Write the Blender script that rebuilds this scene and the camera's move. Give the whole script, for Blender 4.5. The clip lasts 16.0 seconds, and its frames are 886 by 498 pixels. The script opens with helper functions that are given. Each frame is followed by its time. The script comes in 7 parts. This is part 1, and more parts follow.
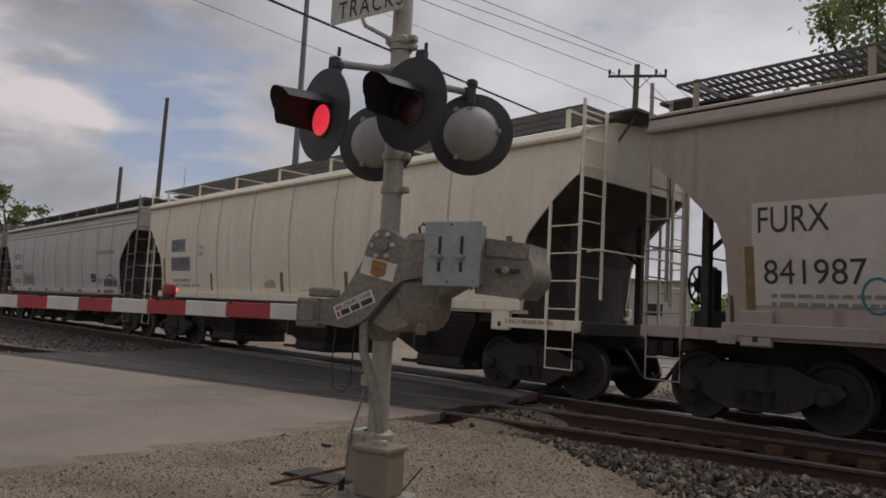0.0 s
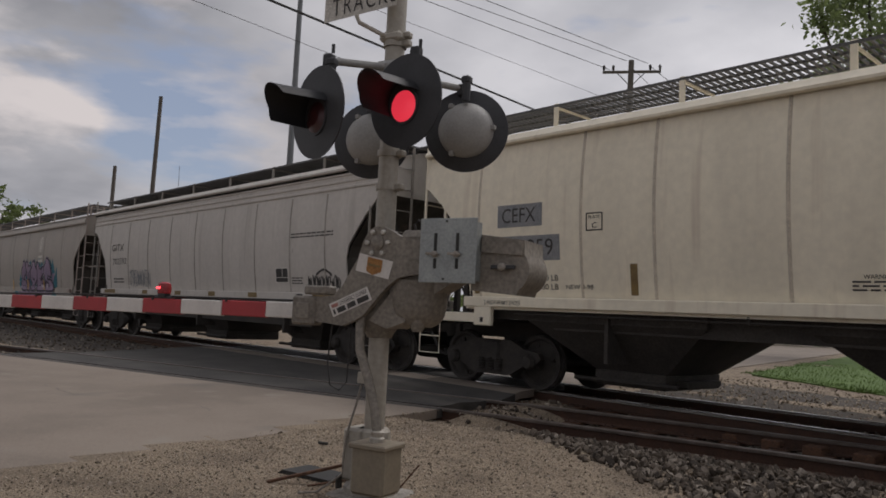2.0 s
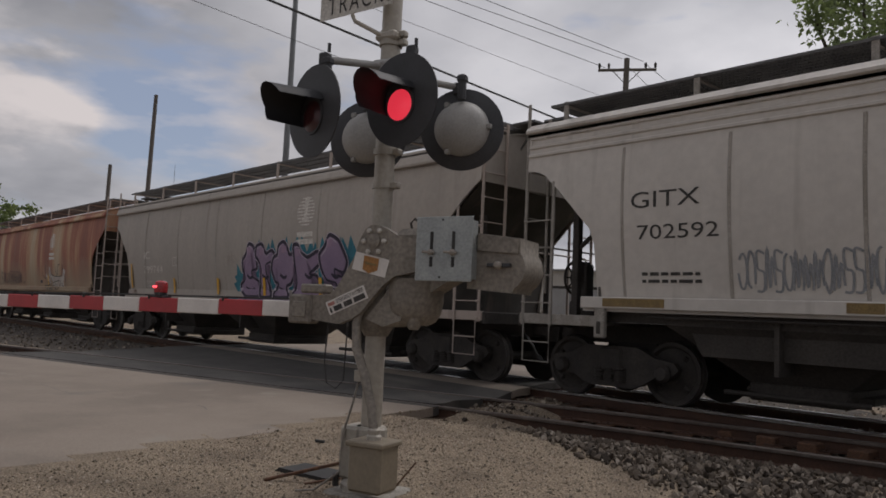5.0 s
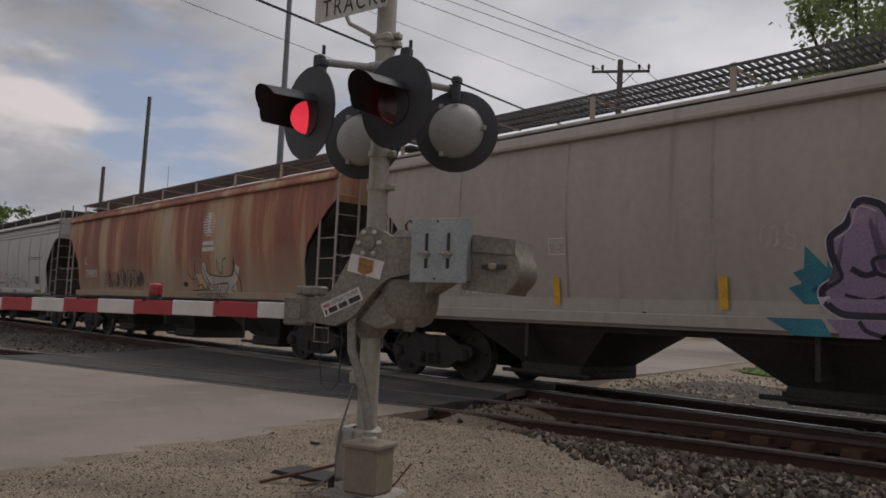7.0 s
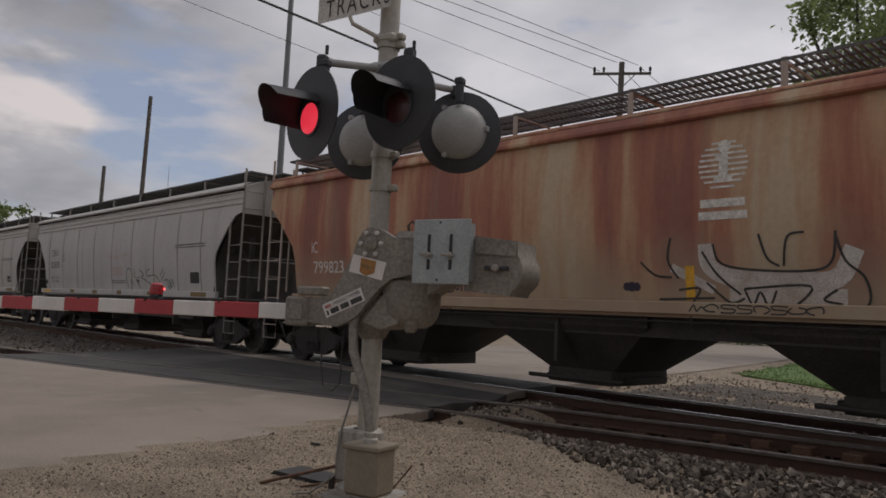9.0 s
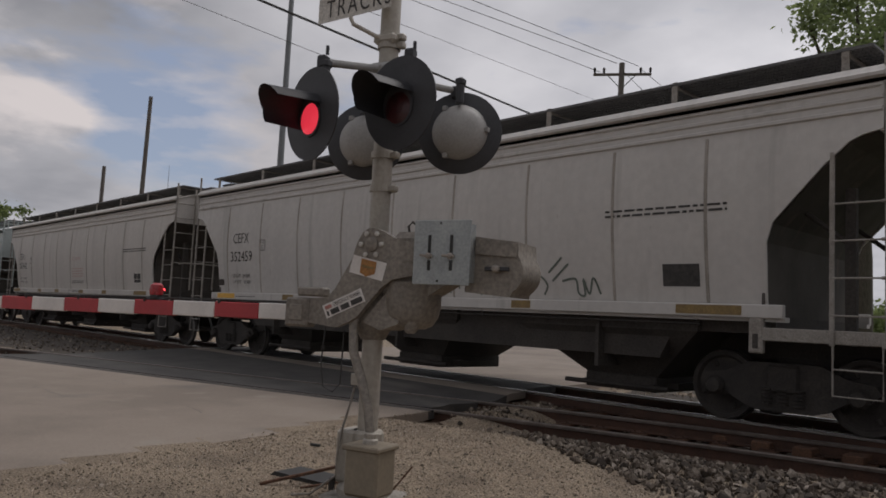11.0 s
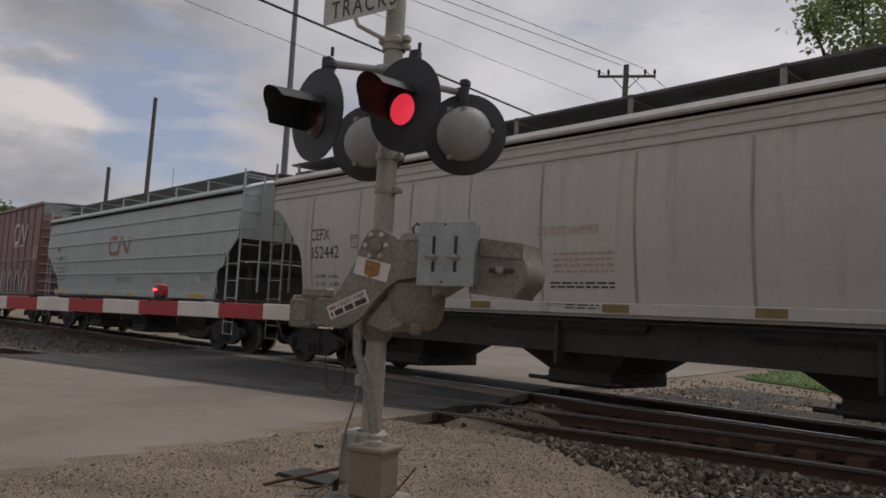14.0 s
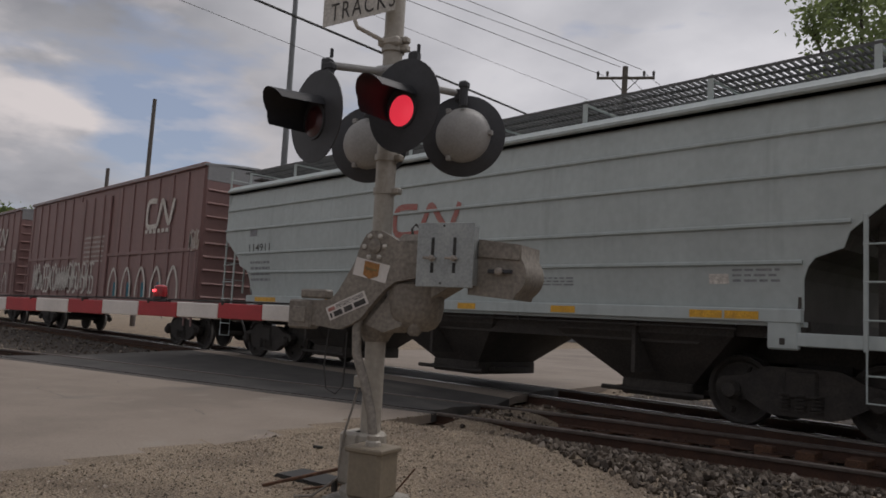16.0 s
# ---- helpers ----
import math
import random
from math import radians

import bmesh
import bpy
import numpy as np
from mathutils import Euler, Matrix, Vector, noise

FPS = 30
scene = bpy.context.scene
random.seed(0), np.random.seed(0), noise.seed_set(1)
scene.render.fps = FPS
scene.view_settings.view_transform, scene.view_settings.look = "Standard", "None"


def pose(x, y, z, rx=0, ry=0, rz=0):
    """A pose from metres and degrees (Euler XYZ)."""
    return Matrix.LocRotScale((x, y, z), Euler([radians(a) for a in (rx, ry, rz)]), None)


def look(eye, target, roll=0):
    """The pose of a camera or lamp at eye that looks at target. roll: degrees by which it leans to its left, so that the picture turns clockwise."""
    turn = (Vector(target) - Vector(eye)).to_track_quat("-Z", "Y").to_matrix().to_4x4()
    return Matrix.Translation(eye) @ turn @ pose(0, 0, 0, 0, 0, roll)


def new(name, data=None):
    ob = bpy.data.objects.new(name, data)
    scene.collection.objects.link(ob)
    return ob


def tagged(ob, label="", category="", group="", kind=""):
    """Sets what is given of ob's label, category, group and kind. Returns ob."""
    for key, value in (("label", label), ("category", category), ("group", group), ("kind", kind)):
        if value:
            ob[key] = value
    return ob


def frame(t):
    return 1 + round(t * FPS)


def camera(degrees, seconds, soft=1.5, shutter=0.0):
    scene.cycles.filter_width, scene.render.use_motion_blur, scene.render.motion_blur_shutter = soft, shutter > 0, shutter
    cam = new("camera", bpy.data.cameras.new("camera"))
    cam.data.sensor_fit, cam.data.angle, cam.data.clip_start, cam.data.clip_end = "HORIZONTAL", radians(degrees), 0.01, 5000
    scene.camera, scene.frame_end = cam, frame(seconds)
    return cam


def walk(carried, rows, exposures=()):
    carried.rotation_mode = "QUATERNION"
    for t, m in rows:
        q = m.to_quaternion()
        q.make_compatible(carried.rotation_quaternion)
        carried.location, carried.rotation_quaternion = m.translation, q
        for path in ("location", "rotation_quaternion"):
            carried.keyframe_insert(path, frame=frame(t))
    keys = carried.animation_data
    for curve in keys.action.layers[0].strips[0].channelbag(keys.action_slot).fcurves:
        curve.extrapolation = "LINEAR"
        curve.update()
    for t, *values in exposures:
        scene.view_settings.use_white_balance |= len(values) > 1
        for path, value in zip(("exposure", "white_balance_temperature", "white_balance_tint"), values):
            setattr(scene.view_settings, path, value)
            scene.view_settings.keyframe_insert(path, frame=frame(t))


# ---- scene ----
cam = camera(60.63, 16.0, soft=1.7)


def aim(x, y, z, pitch, lean, turn):
    p, t = radians(pitch), radians(turn)
    way = Vector((math.sin(t) * math.cos(p), math.cos(t) * math.cos(p), math.sin(p)))
    eye = Vector((x, y, z))
    return look(eye, eye + way, lean)


# seconds, eye, pitch, lean, turn of the hand-held camera
HELD = [
    (0, 0.018, 0.023, 1.105, 5.139, 3.148, -47.642),
    (0.5, 0.016, 0.024, 1.105, 5.078, 3.108, -47.547),
    (1, 0.019, 0.022, 1.104, 4.954, 2.844, -47.467),
    (1.5, 0.016, 0.022, 1.103, 4.944, 2.735, -47.383),
    (2, 0.014, 0.024, 1.104, 4.932, 2.746, -47.285),
    (2.5, 0.013, 0.024, 1.104, 4.936, 2.747, -47.185),
    (3, 0.012, 0.026, 1.103, 4.892, 2.794, -47.122),
    (3.5, 0.018, 0.024, 1.102, 4.799, 2.730, -47.050),
    (4, 0.021, 0.020, 1.103, 4.789, 2.693, -47.092),
    (6.5, 0.033, 0.004, 1.104, 4.907, 2.385, -46.671),
    (7, 0.032, 0.003, 1.103, 4.939, 2.407, -46.570),
    (7.5, 0.023, 0.003, 1.102, 4.945, 2.481, -46.459),
    (8, 0.016, 0.003, 1.102, 4.976, 2.723, -46.434),
    (8.5, 0.012, 0.002, 1.104, 4.965, 2.754, -46.643),
    (9, 0.011, 0.001, 1.103, 5.032, 2.738, -46.569),
    (11.5, 0.003, 0.003, 1.105, 5.089, 2.838, -46.592),
    (12, 0.004, 0.004, 1.104, 5.092, 2.944, -46.791),
    (12.5, 0.002, 0.006, 1.102, 5.142, 2.883, -46.861),
    (13, 0.003, 0.006, 1.104, 5.106, 2.954, -46.910),
    (13.5, 0.000, 0.004, 1.102, 5.187, 2.929, -46.912),
    (14, 0.001, 0.000, 1.103, 5.181, 2.978, -46.845),
    (14.5, 0.006, -0.003, 1.104, 5.182, 2.963, -46.788),
    (15, 0.005, -0.003, 1.104, 5.215, 3.018, -46.722),
    (15.5, 0.004, -0.002, 1.102, 5.248, 2.951, -46.735),
    (16, 0.009, -0.006, 1.100, 5.295, 2.999, -46.785),
]
walk(cam, [(r[0], aim(*r[1:])) for r in HELD], [(0, 0.91, 6310, 13.5), (16, 0.91, 6310, 13.5)])

# ---- light ----
world = bpy.data.worlds.new("world")
scene.world = world
world.use_nodes = True
SUN_ELEVATION, SUN_TURN = radians(58), radians(8)  # behind thin cloud, beyond the train


def sky():
    nt = world.node_tree
    n, k = nt.nodes, nt.links
    back = n["Background"]
    tex = n.new("ShaderNodeTexSky")
    tex.sky_type, tex.sun_disc = "NISHITA", False
    tex.sun_elevation, tex.sun_rotation = SUN_ELEVATION, SUN_TURN
    sky_strength = n.new("ShaderNodeVectorMath")
    sky_strength.operation = "SCALE"
    sky_strength.inputs[3].default_value = 0.049
    haze = n.new("ShaderNodeMix")
    haze.data_type = "RGBA"
    haze.inputs[0].default_value = 0.58
    haze.inputs[7].default_value = (3.6, 3.9, 4.6, 1)
    k.new(tex.outputs[0], haze.inputs[6])
    k.new(haze.outputs[2], sky_strength.inputs[0])
    co = n.new("ShaderNodeTexCoord")
    sep = n.new("ShaderNodeSeparateXYZ")
    k.new(co.outputs["Generated"], sep.inputs[0])
    # clouds lie on a high flat layer
    high = n.new("ShaderNodeMath")
    high.operation = "MAXIMUM"
    high.inputs[1].default_value = 0.0
    k.new(sep.outputs[2], high.inputs[0])
    add = n.new("ShaderNodeMath")
    add.operation = "ADD"
    add.inputs[1].default_value = 0.22
    k.new(high.outputs[0], add.inputs[0])
    div = n.new("ShaderNodeVectorMath")
    div.operation = "DIVIDE"
    comb = n.new("ShaderNodeCombineXYZ")
    for i in range(3):
        k.new(add.outputs[0], comb.inputs[i])
    k.new(co.outputs["Generated"], div.inputs[0])
    k.new(comb.outputs[0], div.inputs[1])
    mp = n.new("ShaderNodeMapping")
    mp.inputs["Location"].default_value = (0.62, 3.35, 0.0)
    mp.inputs["Scale"].default_value = (0.8, 0.8, 0.55)
    k.new(div.outputs[0], mp.inputs[0])
    big = n.new("ShaderNodeTexNoise")
    big.inputs["Scale"].default_value = 1.25
    big.inputs["Detail"].default_value = 7
    big.inputs["Roughness"].default_value = 0.52
    k.new(mp.outputs[0], big.inputs[0])
    # a gap in the cloud low over the far end of the track
    gap = n.new("ShaderNodeVectorMath")
    gap.operation = "DOT_PRODUCT"
    gap.inputs[1].default_value = (-0.897, 0.392, 0.205)
    k.new(co.outputs["Generated"], gap.inputs[0])
    thin = n.new("ShaderNodeMapRange")
    thin.interpolation_type = "SMOOTHSTEP"
    thin.inputs[1].default_value, thin.inputs[2].default_value = 0.9915, 0.9998
    thin.inputs[3].default_value, thin.inputs[4].default_value = 0.16, -0.045
    k.new(gap.outputs["Value"], thin.inputs[0])
    dense = n.new("ShaderNodeMath")
    dense.operation = "ADD"
    k.new(big.outputs[0], dense.inputs[0])
    k.new(thin.outputs[0], dense.inputs[1])
    cover = n.new("ShaderNodeValToRGB")
    cover.color_ramp.elements[0].position, cover.color_ramp.elements[1].position = 0.33, 0.56
    # ragged edges of the gap
    frayed = n.new("ShaderNodeTexNoise")
    frayed.inputs["Scale"].default_value, frayed.inputs["Detail"].default_value = 7.5, 7
    flat = n.new("ShaderNodeMapping")
    flat.inputs["Scale"].default_value = (1, 1, 3.4)
    k.new(co.outputs["Generated"], flat.inputs[0])
    k.new(flat.outputs[0], frayed.inputs[0])
    torn = n.new("ShaderNodeMath")
    torn.operation = "MULTIPLY_ADD"
    torn.inputs[1].default_value = 0.75
    k.new(frayed.outputs[0], torn.inputs[0])
    k.new(dense.outputs[0], torn.inputs[2])
    less = n.new("ShaderNodeMath")
    less.operation = "SUBTRACT"
    less.inputs[1].default_value = 0.36
    k.new(torn.outputs[0], less.inputs[0])
    k.new(less.outputs[0], cover.inputs[0])
    shade = n.new("ShaderNodeTexNoise")
    shade.inputs["Scale"].default_value = 1.9
    shade.inputs["Detail"].default_value = 6
    k.new(mp.outputs[0], shade.inputs[0])
    tone = n.new("ShaderNodeValToRGB")
    e = tone.color_ramp.elements
    e[0].position, e[0].color = 0.36, (0.25, 0.246, 0.247, 1)
    e[1].position, e[1].color = 0.66, (0.138, 0.140, 0.147, 1)
    k.new(shade.outputs[0], tone.inputs[0])
    # thinner cloud glows towards the hidden sun
    dot = n.new("ShaderNodeVectorMath")
    dot.operation = "DOT_PRODUCT"
    dot.inputs[1].default_value = (math.sin(SUN_TURN) * math.cos(SUN_ELEVATION), math.cos(SUN_TURN) * math.cos(SUN_ELEVATION), math.sin(SUN_ELEVATION))
    k.new(co.outputs["Generated"], dot.inputs[0])
    glow = n.new("ShaderNodeMapRange")
    glow.inputs[1].default_value, glow.inputs[2].default_value = 0.35, 1.0
    glow.inputs[3].default_value, glow.inputs[4].default_value = 1.0, 2.1
    k.new(dot.outputs["Value"], glow.inputs[0])
    lit = n.new("ShaderNodeVectorMath")
    lit.operation = "SCALE"
    # the deck is thicker and darker overhead
    thick = n.new("ShaderNodeMapRange")
    thick.inputs[1].default_value, thick.inputs[2].default_value = 0.22, 0.36
    thick.inputs[3].default_value, thick.inputs[4].default_value = 1.04, 0.88
    k.new(sep.outputs[2], thick.inputs[0])
    deck = n.new("ShaderNodeVectorMath")
    deck.operation = "SCALE"
    k.new(tone.outputs[0], deck.inputs[0])
    k.new(thick.outputs[0], deck.inputs[3])
    k.new(deck.outputs[0], lit.inputs[0])
    k.new(glow.outputs[0], lit.inputs[3])
    mix = n.new("ShaderNodeMix")
    mix.data_type = "RGBA"
    k.new(cover.outputs[0], mix.inputs[0])
    k.new(sky_strength.outputs[0], mix.inputs[6])
    # low cumulus beyond the edge of the cloud deck is lit white
    low = n.new("ShaderNodeVectorMath")
    low.operation = "DOT_PRODUCT"
    low.inputs[1].default_value = (-0.948, 0.262, 0.180)
    k.new(co.outputs["Generated"], low.inputs[0])
    puff = n.new("ShaderNodeTexNoise")
    puff.inputs["Scale"].default_value, puff.inputs["Detail"].default_value = 4.2, 8
    squash = n.new("ShaderNodeMapping")
    squash.inputs["Scale"].default_value = (1, 1, 2.6)
    k.new(co.outputs["Generated"], squash.inputs[0])
    k.new(squash.outputs[0], puff.inputs[0])
    rim = n.new("ShaderNodeMapRange")
    rim.inputs[1].default_value, rim.inputs[2].default_value = 0.955, 0.998
    k.new(low.outputs["Value"], rim.inputs[0])
    edge = n.new("ShaderNodeMapRange")
    edge.interpolation_type = "SMOOTHSTEP"
    edge.inputs[1].default_value, edge.inputs[2].default_value = 0.44, 0.60
    k.new(puff.outputs[0], edge.inputs[0])
    both = n.new("ShaderNodeMath")
    both.operation = "MULTIPLY"
    k.new(rim.outputs[0], both.inputs[0])
    k.new(edge.outputs[0], both.inputs[1])
    white = n.new("ShaderNodeMix")
    white.data_type = "RGBA"
    white.inputs[7].default_value = (0.345, 0.318, 0.302, 1)
    k.new(both.outputs[0], white.inputs[0])
    k.new(lit.outputs[0], white.inputs[6])
    k.new(white.outputs[2], mix.inputs[7])
    k.new(mix.outputs[2], back.inputs[0])
    back.inputs[1].default_value = 1.0


sky()
sun = new("sun", bpy.data.lights.new("sun", "SUN"))
sun.data.energy, sun.data.angle, sun.data.color = 0.66, radians(22), (1.0, 0.95, 0.88)
sun.matrix_world = look((0, 0, 0), (-math.sin(SUN_TURN) * math.cos(SUN_ELEVATION), -math.cos(SUN_TURN) * math.cos(SUN_ELEVATION), -math.sin(SUN_ELEVATION)))

# ---- materials ----


def surface(name, colors, scale=3.0, stretch=(1, 1, 1), rough=0.7, metal=0.0, bump=0.0, bump_scale=60.0, fine=0.25, spots=None, positions=(0.35, 0.65), bump_dist=0.01, island=False):
    """Two-scale noise between colors, fine grain over it, optional spots (colour, scale, threshold), bump."""
    m = bpy.data.materials.new(name)
    m.use_nodes = True
    n, k = m.node_tree.nodes, m.node_tree.links
    b = n["Principled BSDF"]
    co = n.new("ShaderNodeTexCoord")
    info = n.new("ShaderNodeObjectInfo")
    off = n.new("ShaderNodeVectorMath")
    off.operation = "MULTIPLY_ADD"
    off.inputs[1].default_value = stretch
    shift = n.new("ShaderNodeVectorMath")
    shift.operation = "SCALE"
    shift.inputs[0].default_value = (17.0, 5.0, 9.0)
    k.new(info.outputs["Random"], shift.inputs[3])
    k.new(co.outputs["Object"], off.inputs[0])
    k.new(shift.outputs[0], off.inputs[2])
    big = n.new("ShaderNodeTexNoise")
    big.inputs["Scale"].default_value, big.inputs["Detail"].default_value = scale, 6
    big.inputs["Roughness"].default_value = 0.6
    k.new(off.outputs[0], big.inputs[0])
    ramp = n.new("ShaderNodeValToRGB")
    el = ramp.color_ramp.elements
    while len(el) < len(colors):
        el.new(0.5)
    for i, c in enumerate(colors):
        el[i].position = positions[0] + (positions[1] - positions[0]) * i / max(1, len(colors) - 1)
        el[i].color = (*c, 1)
    k.new(n.new("ShaderNodeNewGeometry").outputs["Random Per Island"] if island else big.outputs[0], ramp.inputs[0])
    out = ramp.outputs[0]
    grain = n.new("ShaderNodeTexNoise")
    grain.inputs["Scale"].default_value, grain.inputs["Detail"].default_value = bump_scale, 3
    k.new(co.outputs["Object"], grain.inputs[0])
    if fine:
        r = n.new("ShaderNodeMapRange")
        r.inputs[1].default_value, r.inputs[2].default_value = 0.3, 0.7
        r.inputs[3].default_value, r.inputs[4].default_value = 1 - fine, 1 + fine
        k.new(grain.outputs[0], r.inputs[0])
        mul = n.new("ShaderNodeVectorMath")
        mul.operation = "SCALE"
        k.new(out, mul.inputs[0])
        k.new(r.outputs[0], mul.inputs[3])
        out = mul.outputs[0]
    for c, sc, lo, st in spots or []:
        sp = n.new("ShaderNodeTexNoise")
        sp.inputs["Scale"].default_value, sp.inputs["Detail"].default_value = sc, 5
        v = n.new("ShaderNodeVectorMath")
        v.operation = "MULTIPLY_ADD"
        v.inputs[1].default_value = st
        k.new(co.outputs["Object"], v.inputs[0])
        k.new(shift.outputs[0], v.inputs[2])
        k.new(v.outputs[0], sp.inputs[0])
        r = n.new("ShaderNodeMapRange")
        r.inputs[1].default_value, r.inputs[2].default_value = lo, lo + 0.16
        r.inputs[4].default_value = 0.85
        k.new(sp.outputs[0], r.inputs[0])
        mx = n.new("ShaderNodeMix")
        mx.data_type = "RGBA"
        k.new(r.outputs[0], mx.inputs[0])
        k.new(out, mx.inputs[6])
        mx.inputs[7].default_value = (*c, 1)
        out = mx.outputs[2]
    k.new(out, b.inputs["Base Color"])
    b.inputs["Roughness"].default_value, b.inputs["Metallic"].default_value = rough, metal
    if bump:
        bp = n.new("ShaderNodeBump")
        bp.inputs["Strength"].default_value, bp.inputs["Distance"].default_value = bump, bump_dist
        k.new(grain.outputs[0], bp.inputs["Height"])
        k.new(bp.outputs[0], b.inputs["Normal"])
    return m


def glow(name, color, strength):
    m = surface(name, [color, color], fine=0.0, rough=0.35)
    b = m.node_tree.nodes["Principled BSDF"]
    b.inputs["Emission Color"].default_value = (*color, 1)
    b.inputs["Emission Strength"].default_value = strength
    return m


V, STREAK = (1, 1, 1), (1.0, 1.0, 0.12)


def paint(name, base, grime, rust=0.62, scale=0.9):
    lighter = tuple(min(1, c * 1.08) for c in base)
    return surface(name, [base, lighter, grime], scale=scale, stretch=(1.4, 1, 0.16), rough=0.55, bump=0.15, bump_scale=9, fine=0.05, positions=(0.42, 0.8),
                   spots=[(grime, 2.2, 0.60, (1.6, 1, 0.1)), ((0.10, 0.05, 0.03), 5.0, rust + 0.1, (1, 1, 0.4))], bump_dist=0.006)


CREAM = paint("cream_car_paint", (0.800, 0.732, 0.586), (0.610, 0.518, 0.403))
GREY = paint("grey_car_paint", (0.544, 0.507, 0.463), (0.388, 0.358, 0.318))
PALE = paint("pale_grey_car_paint", (0.487, 0.456, 0.419), (0.347, 0.320, 0.285))
DUSK = paint("dusty_grey_car_paint", (0.483, 0.461, 0.433), (0.342, 0.327, 0.301))
TAUPE = paint("weathered_taupe_car_paint", (0.380, 0.339, 0.295), (0.290, 0.251, 0.213))
BROWNGREY = paint("brown_grey_car_paint", (0.371, 0.308, 0.267), (0.243, 0.196, 0.165))
TEAL = paint("grey_green_car_paint", (0.427, 0.470, 0.459), (0.352, 0.384, 0.372), rust=0.75)
BROWN = paint("boxcar_brown_paint", (0.246, 0.145, 0.133), (0.160, 0.099, 0.090))
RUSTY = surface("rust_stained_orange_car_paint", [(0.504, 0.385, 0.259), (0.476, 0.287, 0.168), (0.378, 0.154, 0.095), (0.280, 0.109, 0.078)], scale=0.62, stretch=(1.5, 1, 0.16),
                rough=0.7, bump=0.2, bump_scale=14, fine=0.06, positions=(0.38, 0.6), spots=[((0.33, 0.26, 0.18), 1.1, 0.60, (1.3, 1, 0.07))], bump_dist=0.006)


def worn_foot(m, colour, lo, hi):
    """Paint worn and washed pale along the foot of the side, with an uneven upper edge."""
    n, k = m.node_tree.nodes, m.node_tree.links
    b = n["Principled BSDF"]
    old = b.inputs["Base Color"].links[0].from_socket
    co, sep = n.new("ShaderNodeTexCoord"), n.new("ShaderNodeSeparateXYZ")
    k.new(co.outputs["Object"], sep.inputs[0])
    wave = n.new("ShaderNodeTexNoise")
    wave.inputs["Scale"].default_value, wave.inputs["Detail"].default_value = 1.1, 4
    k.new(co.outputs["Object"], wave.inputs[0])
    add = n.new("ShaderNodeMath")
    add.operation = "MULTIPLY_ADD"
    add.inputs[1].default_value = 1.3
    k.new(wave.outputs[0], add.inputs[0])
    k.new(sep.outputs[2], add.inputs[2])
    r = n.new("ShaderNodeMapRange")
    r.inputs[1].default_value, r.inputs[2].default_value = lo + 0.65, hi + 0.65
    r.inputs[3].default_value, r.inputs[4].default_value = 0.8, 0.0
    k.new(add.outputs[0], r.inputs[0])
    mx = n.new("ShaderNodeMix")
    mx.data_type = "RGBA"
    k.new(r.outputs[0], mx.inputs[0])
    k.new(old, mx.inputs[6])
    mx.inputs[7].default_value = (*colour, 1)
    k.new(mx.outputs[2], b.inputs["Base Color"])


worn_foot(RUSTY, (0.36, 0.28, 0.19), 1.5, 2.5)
PATCH = surface("repainted_panel_grey", [(0.625, 0.575, 0.525), (0.537, 0.488, 0.438)], rough=0.6, fine=0.06)
UNDER = surface("grimy_black_underbody", [(0.042, 0.037, 0.033), (0.062, 0.054, 0.047)], scale=2, rough=0.85, bump=0.4, bump_scale=30)
# one dark mottled tone for all slope sheets, whatever the body paint
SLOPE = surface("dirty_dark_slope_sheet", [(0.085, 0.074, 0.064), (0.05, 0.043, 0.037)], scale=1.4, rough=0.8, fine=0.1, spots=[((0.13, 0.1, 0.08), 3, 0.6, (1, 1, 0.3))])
STEEL = surface("grimy_cast_steel", [(0.028, 0.0245, 0.022), (0.047, 0.040, 0.034)], scale=5, rough=0.75, metal=0.0, bump=0.3, bump_scale=40)
WHEELRIM = surface("polished_wheel_tread", [(0.25, 0.24, 0.23), (0.4, 0.38, 0.36)], rough=0.35, metal=0.9)
GRATE = surface("galvanised_grating", [(0.10, 0.10, 0.10), (0.15, 0.145, 0.14)], rough=0.6, metal=0.5)
RUNG = surface("pale_ladder_paint", [(0.34, 0.31, 0.27), (0.25, 0.22, 0.19)], scale=6, rough=0.6)
RAILGREY = surface("dull_grey_rail_paint", [(0.32, 0.295, 0.262), (0.23, 0.208, 0.182)], scale=5, rough=0.65, spots=[((0.12, 0.085, 0.06), 9, 0.63, V)])
FADED_RED = surface("washed_out_red_lettering", [(0.50, 0.34, 0.30), (0.44, 0.30, 0.26)], scale=12, rough=0.7)
WHITE_INK = surface("worn_white_lettering", [(0.744, 0.708, 0.648), (0.504, 0.468, 0.420)], scale=12, rough=0.7)
BLACK_INK = surface("worn_black_lettering", [(0.03, 0.029, 0.028), (0.06, 0.055, 0.05)], scale=12, rough=0.7)
RED_INK = surface("faded_red_lettering", [(0.42, 0.13, 0.11), (0.36, 0.2, 0.17)], scale=12, rough=0.7)
YELLOW = surface("yellow_reflective_strip", [(0.744, 0.408, 0.024), (0.600, 0.312, 0.024)], scale=8, rough=0.4)
OCHRE = surface("dull_ochre_strip", [(0.240, 0.162, 0.054), (0.180, 0.120, 0.048)], scale=8, rough=0.6)
SPRAY_BLUE = surface("grey_blue_overspray", [(0.21, 0.22, 0.235), (0.29, 0.29, 0.295)], scale=9, rough=0.8)
PURPLE = surface("purple_spray_paint", [(0.230, 0.165, 0.257), (0.297, 0.209, 0.304)], scale=1.5, rough=0.6)
PLUM = surface("dark_plum_spray_paint", [(0.025, 0.018, 0.035), (0.04, 0.03, 0.055)], scale=4, rough=0.7)
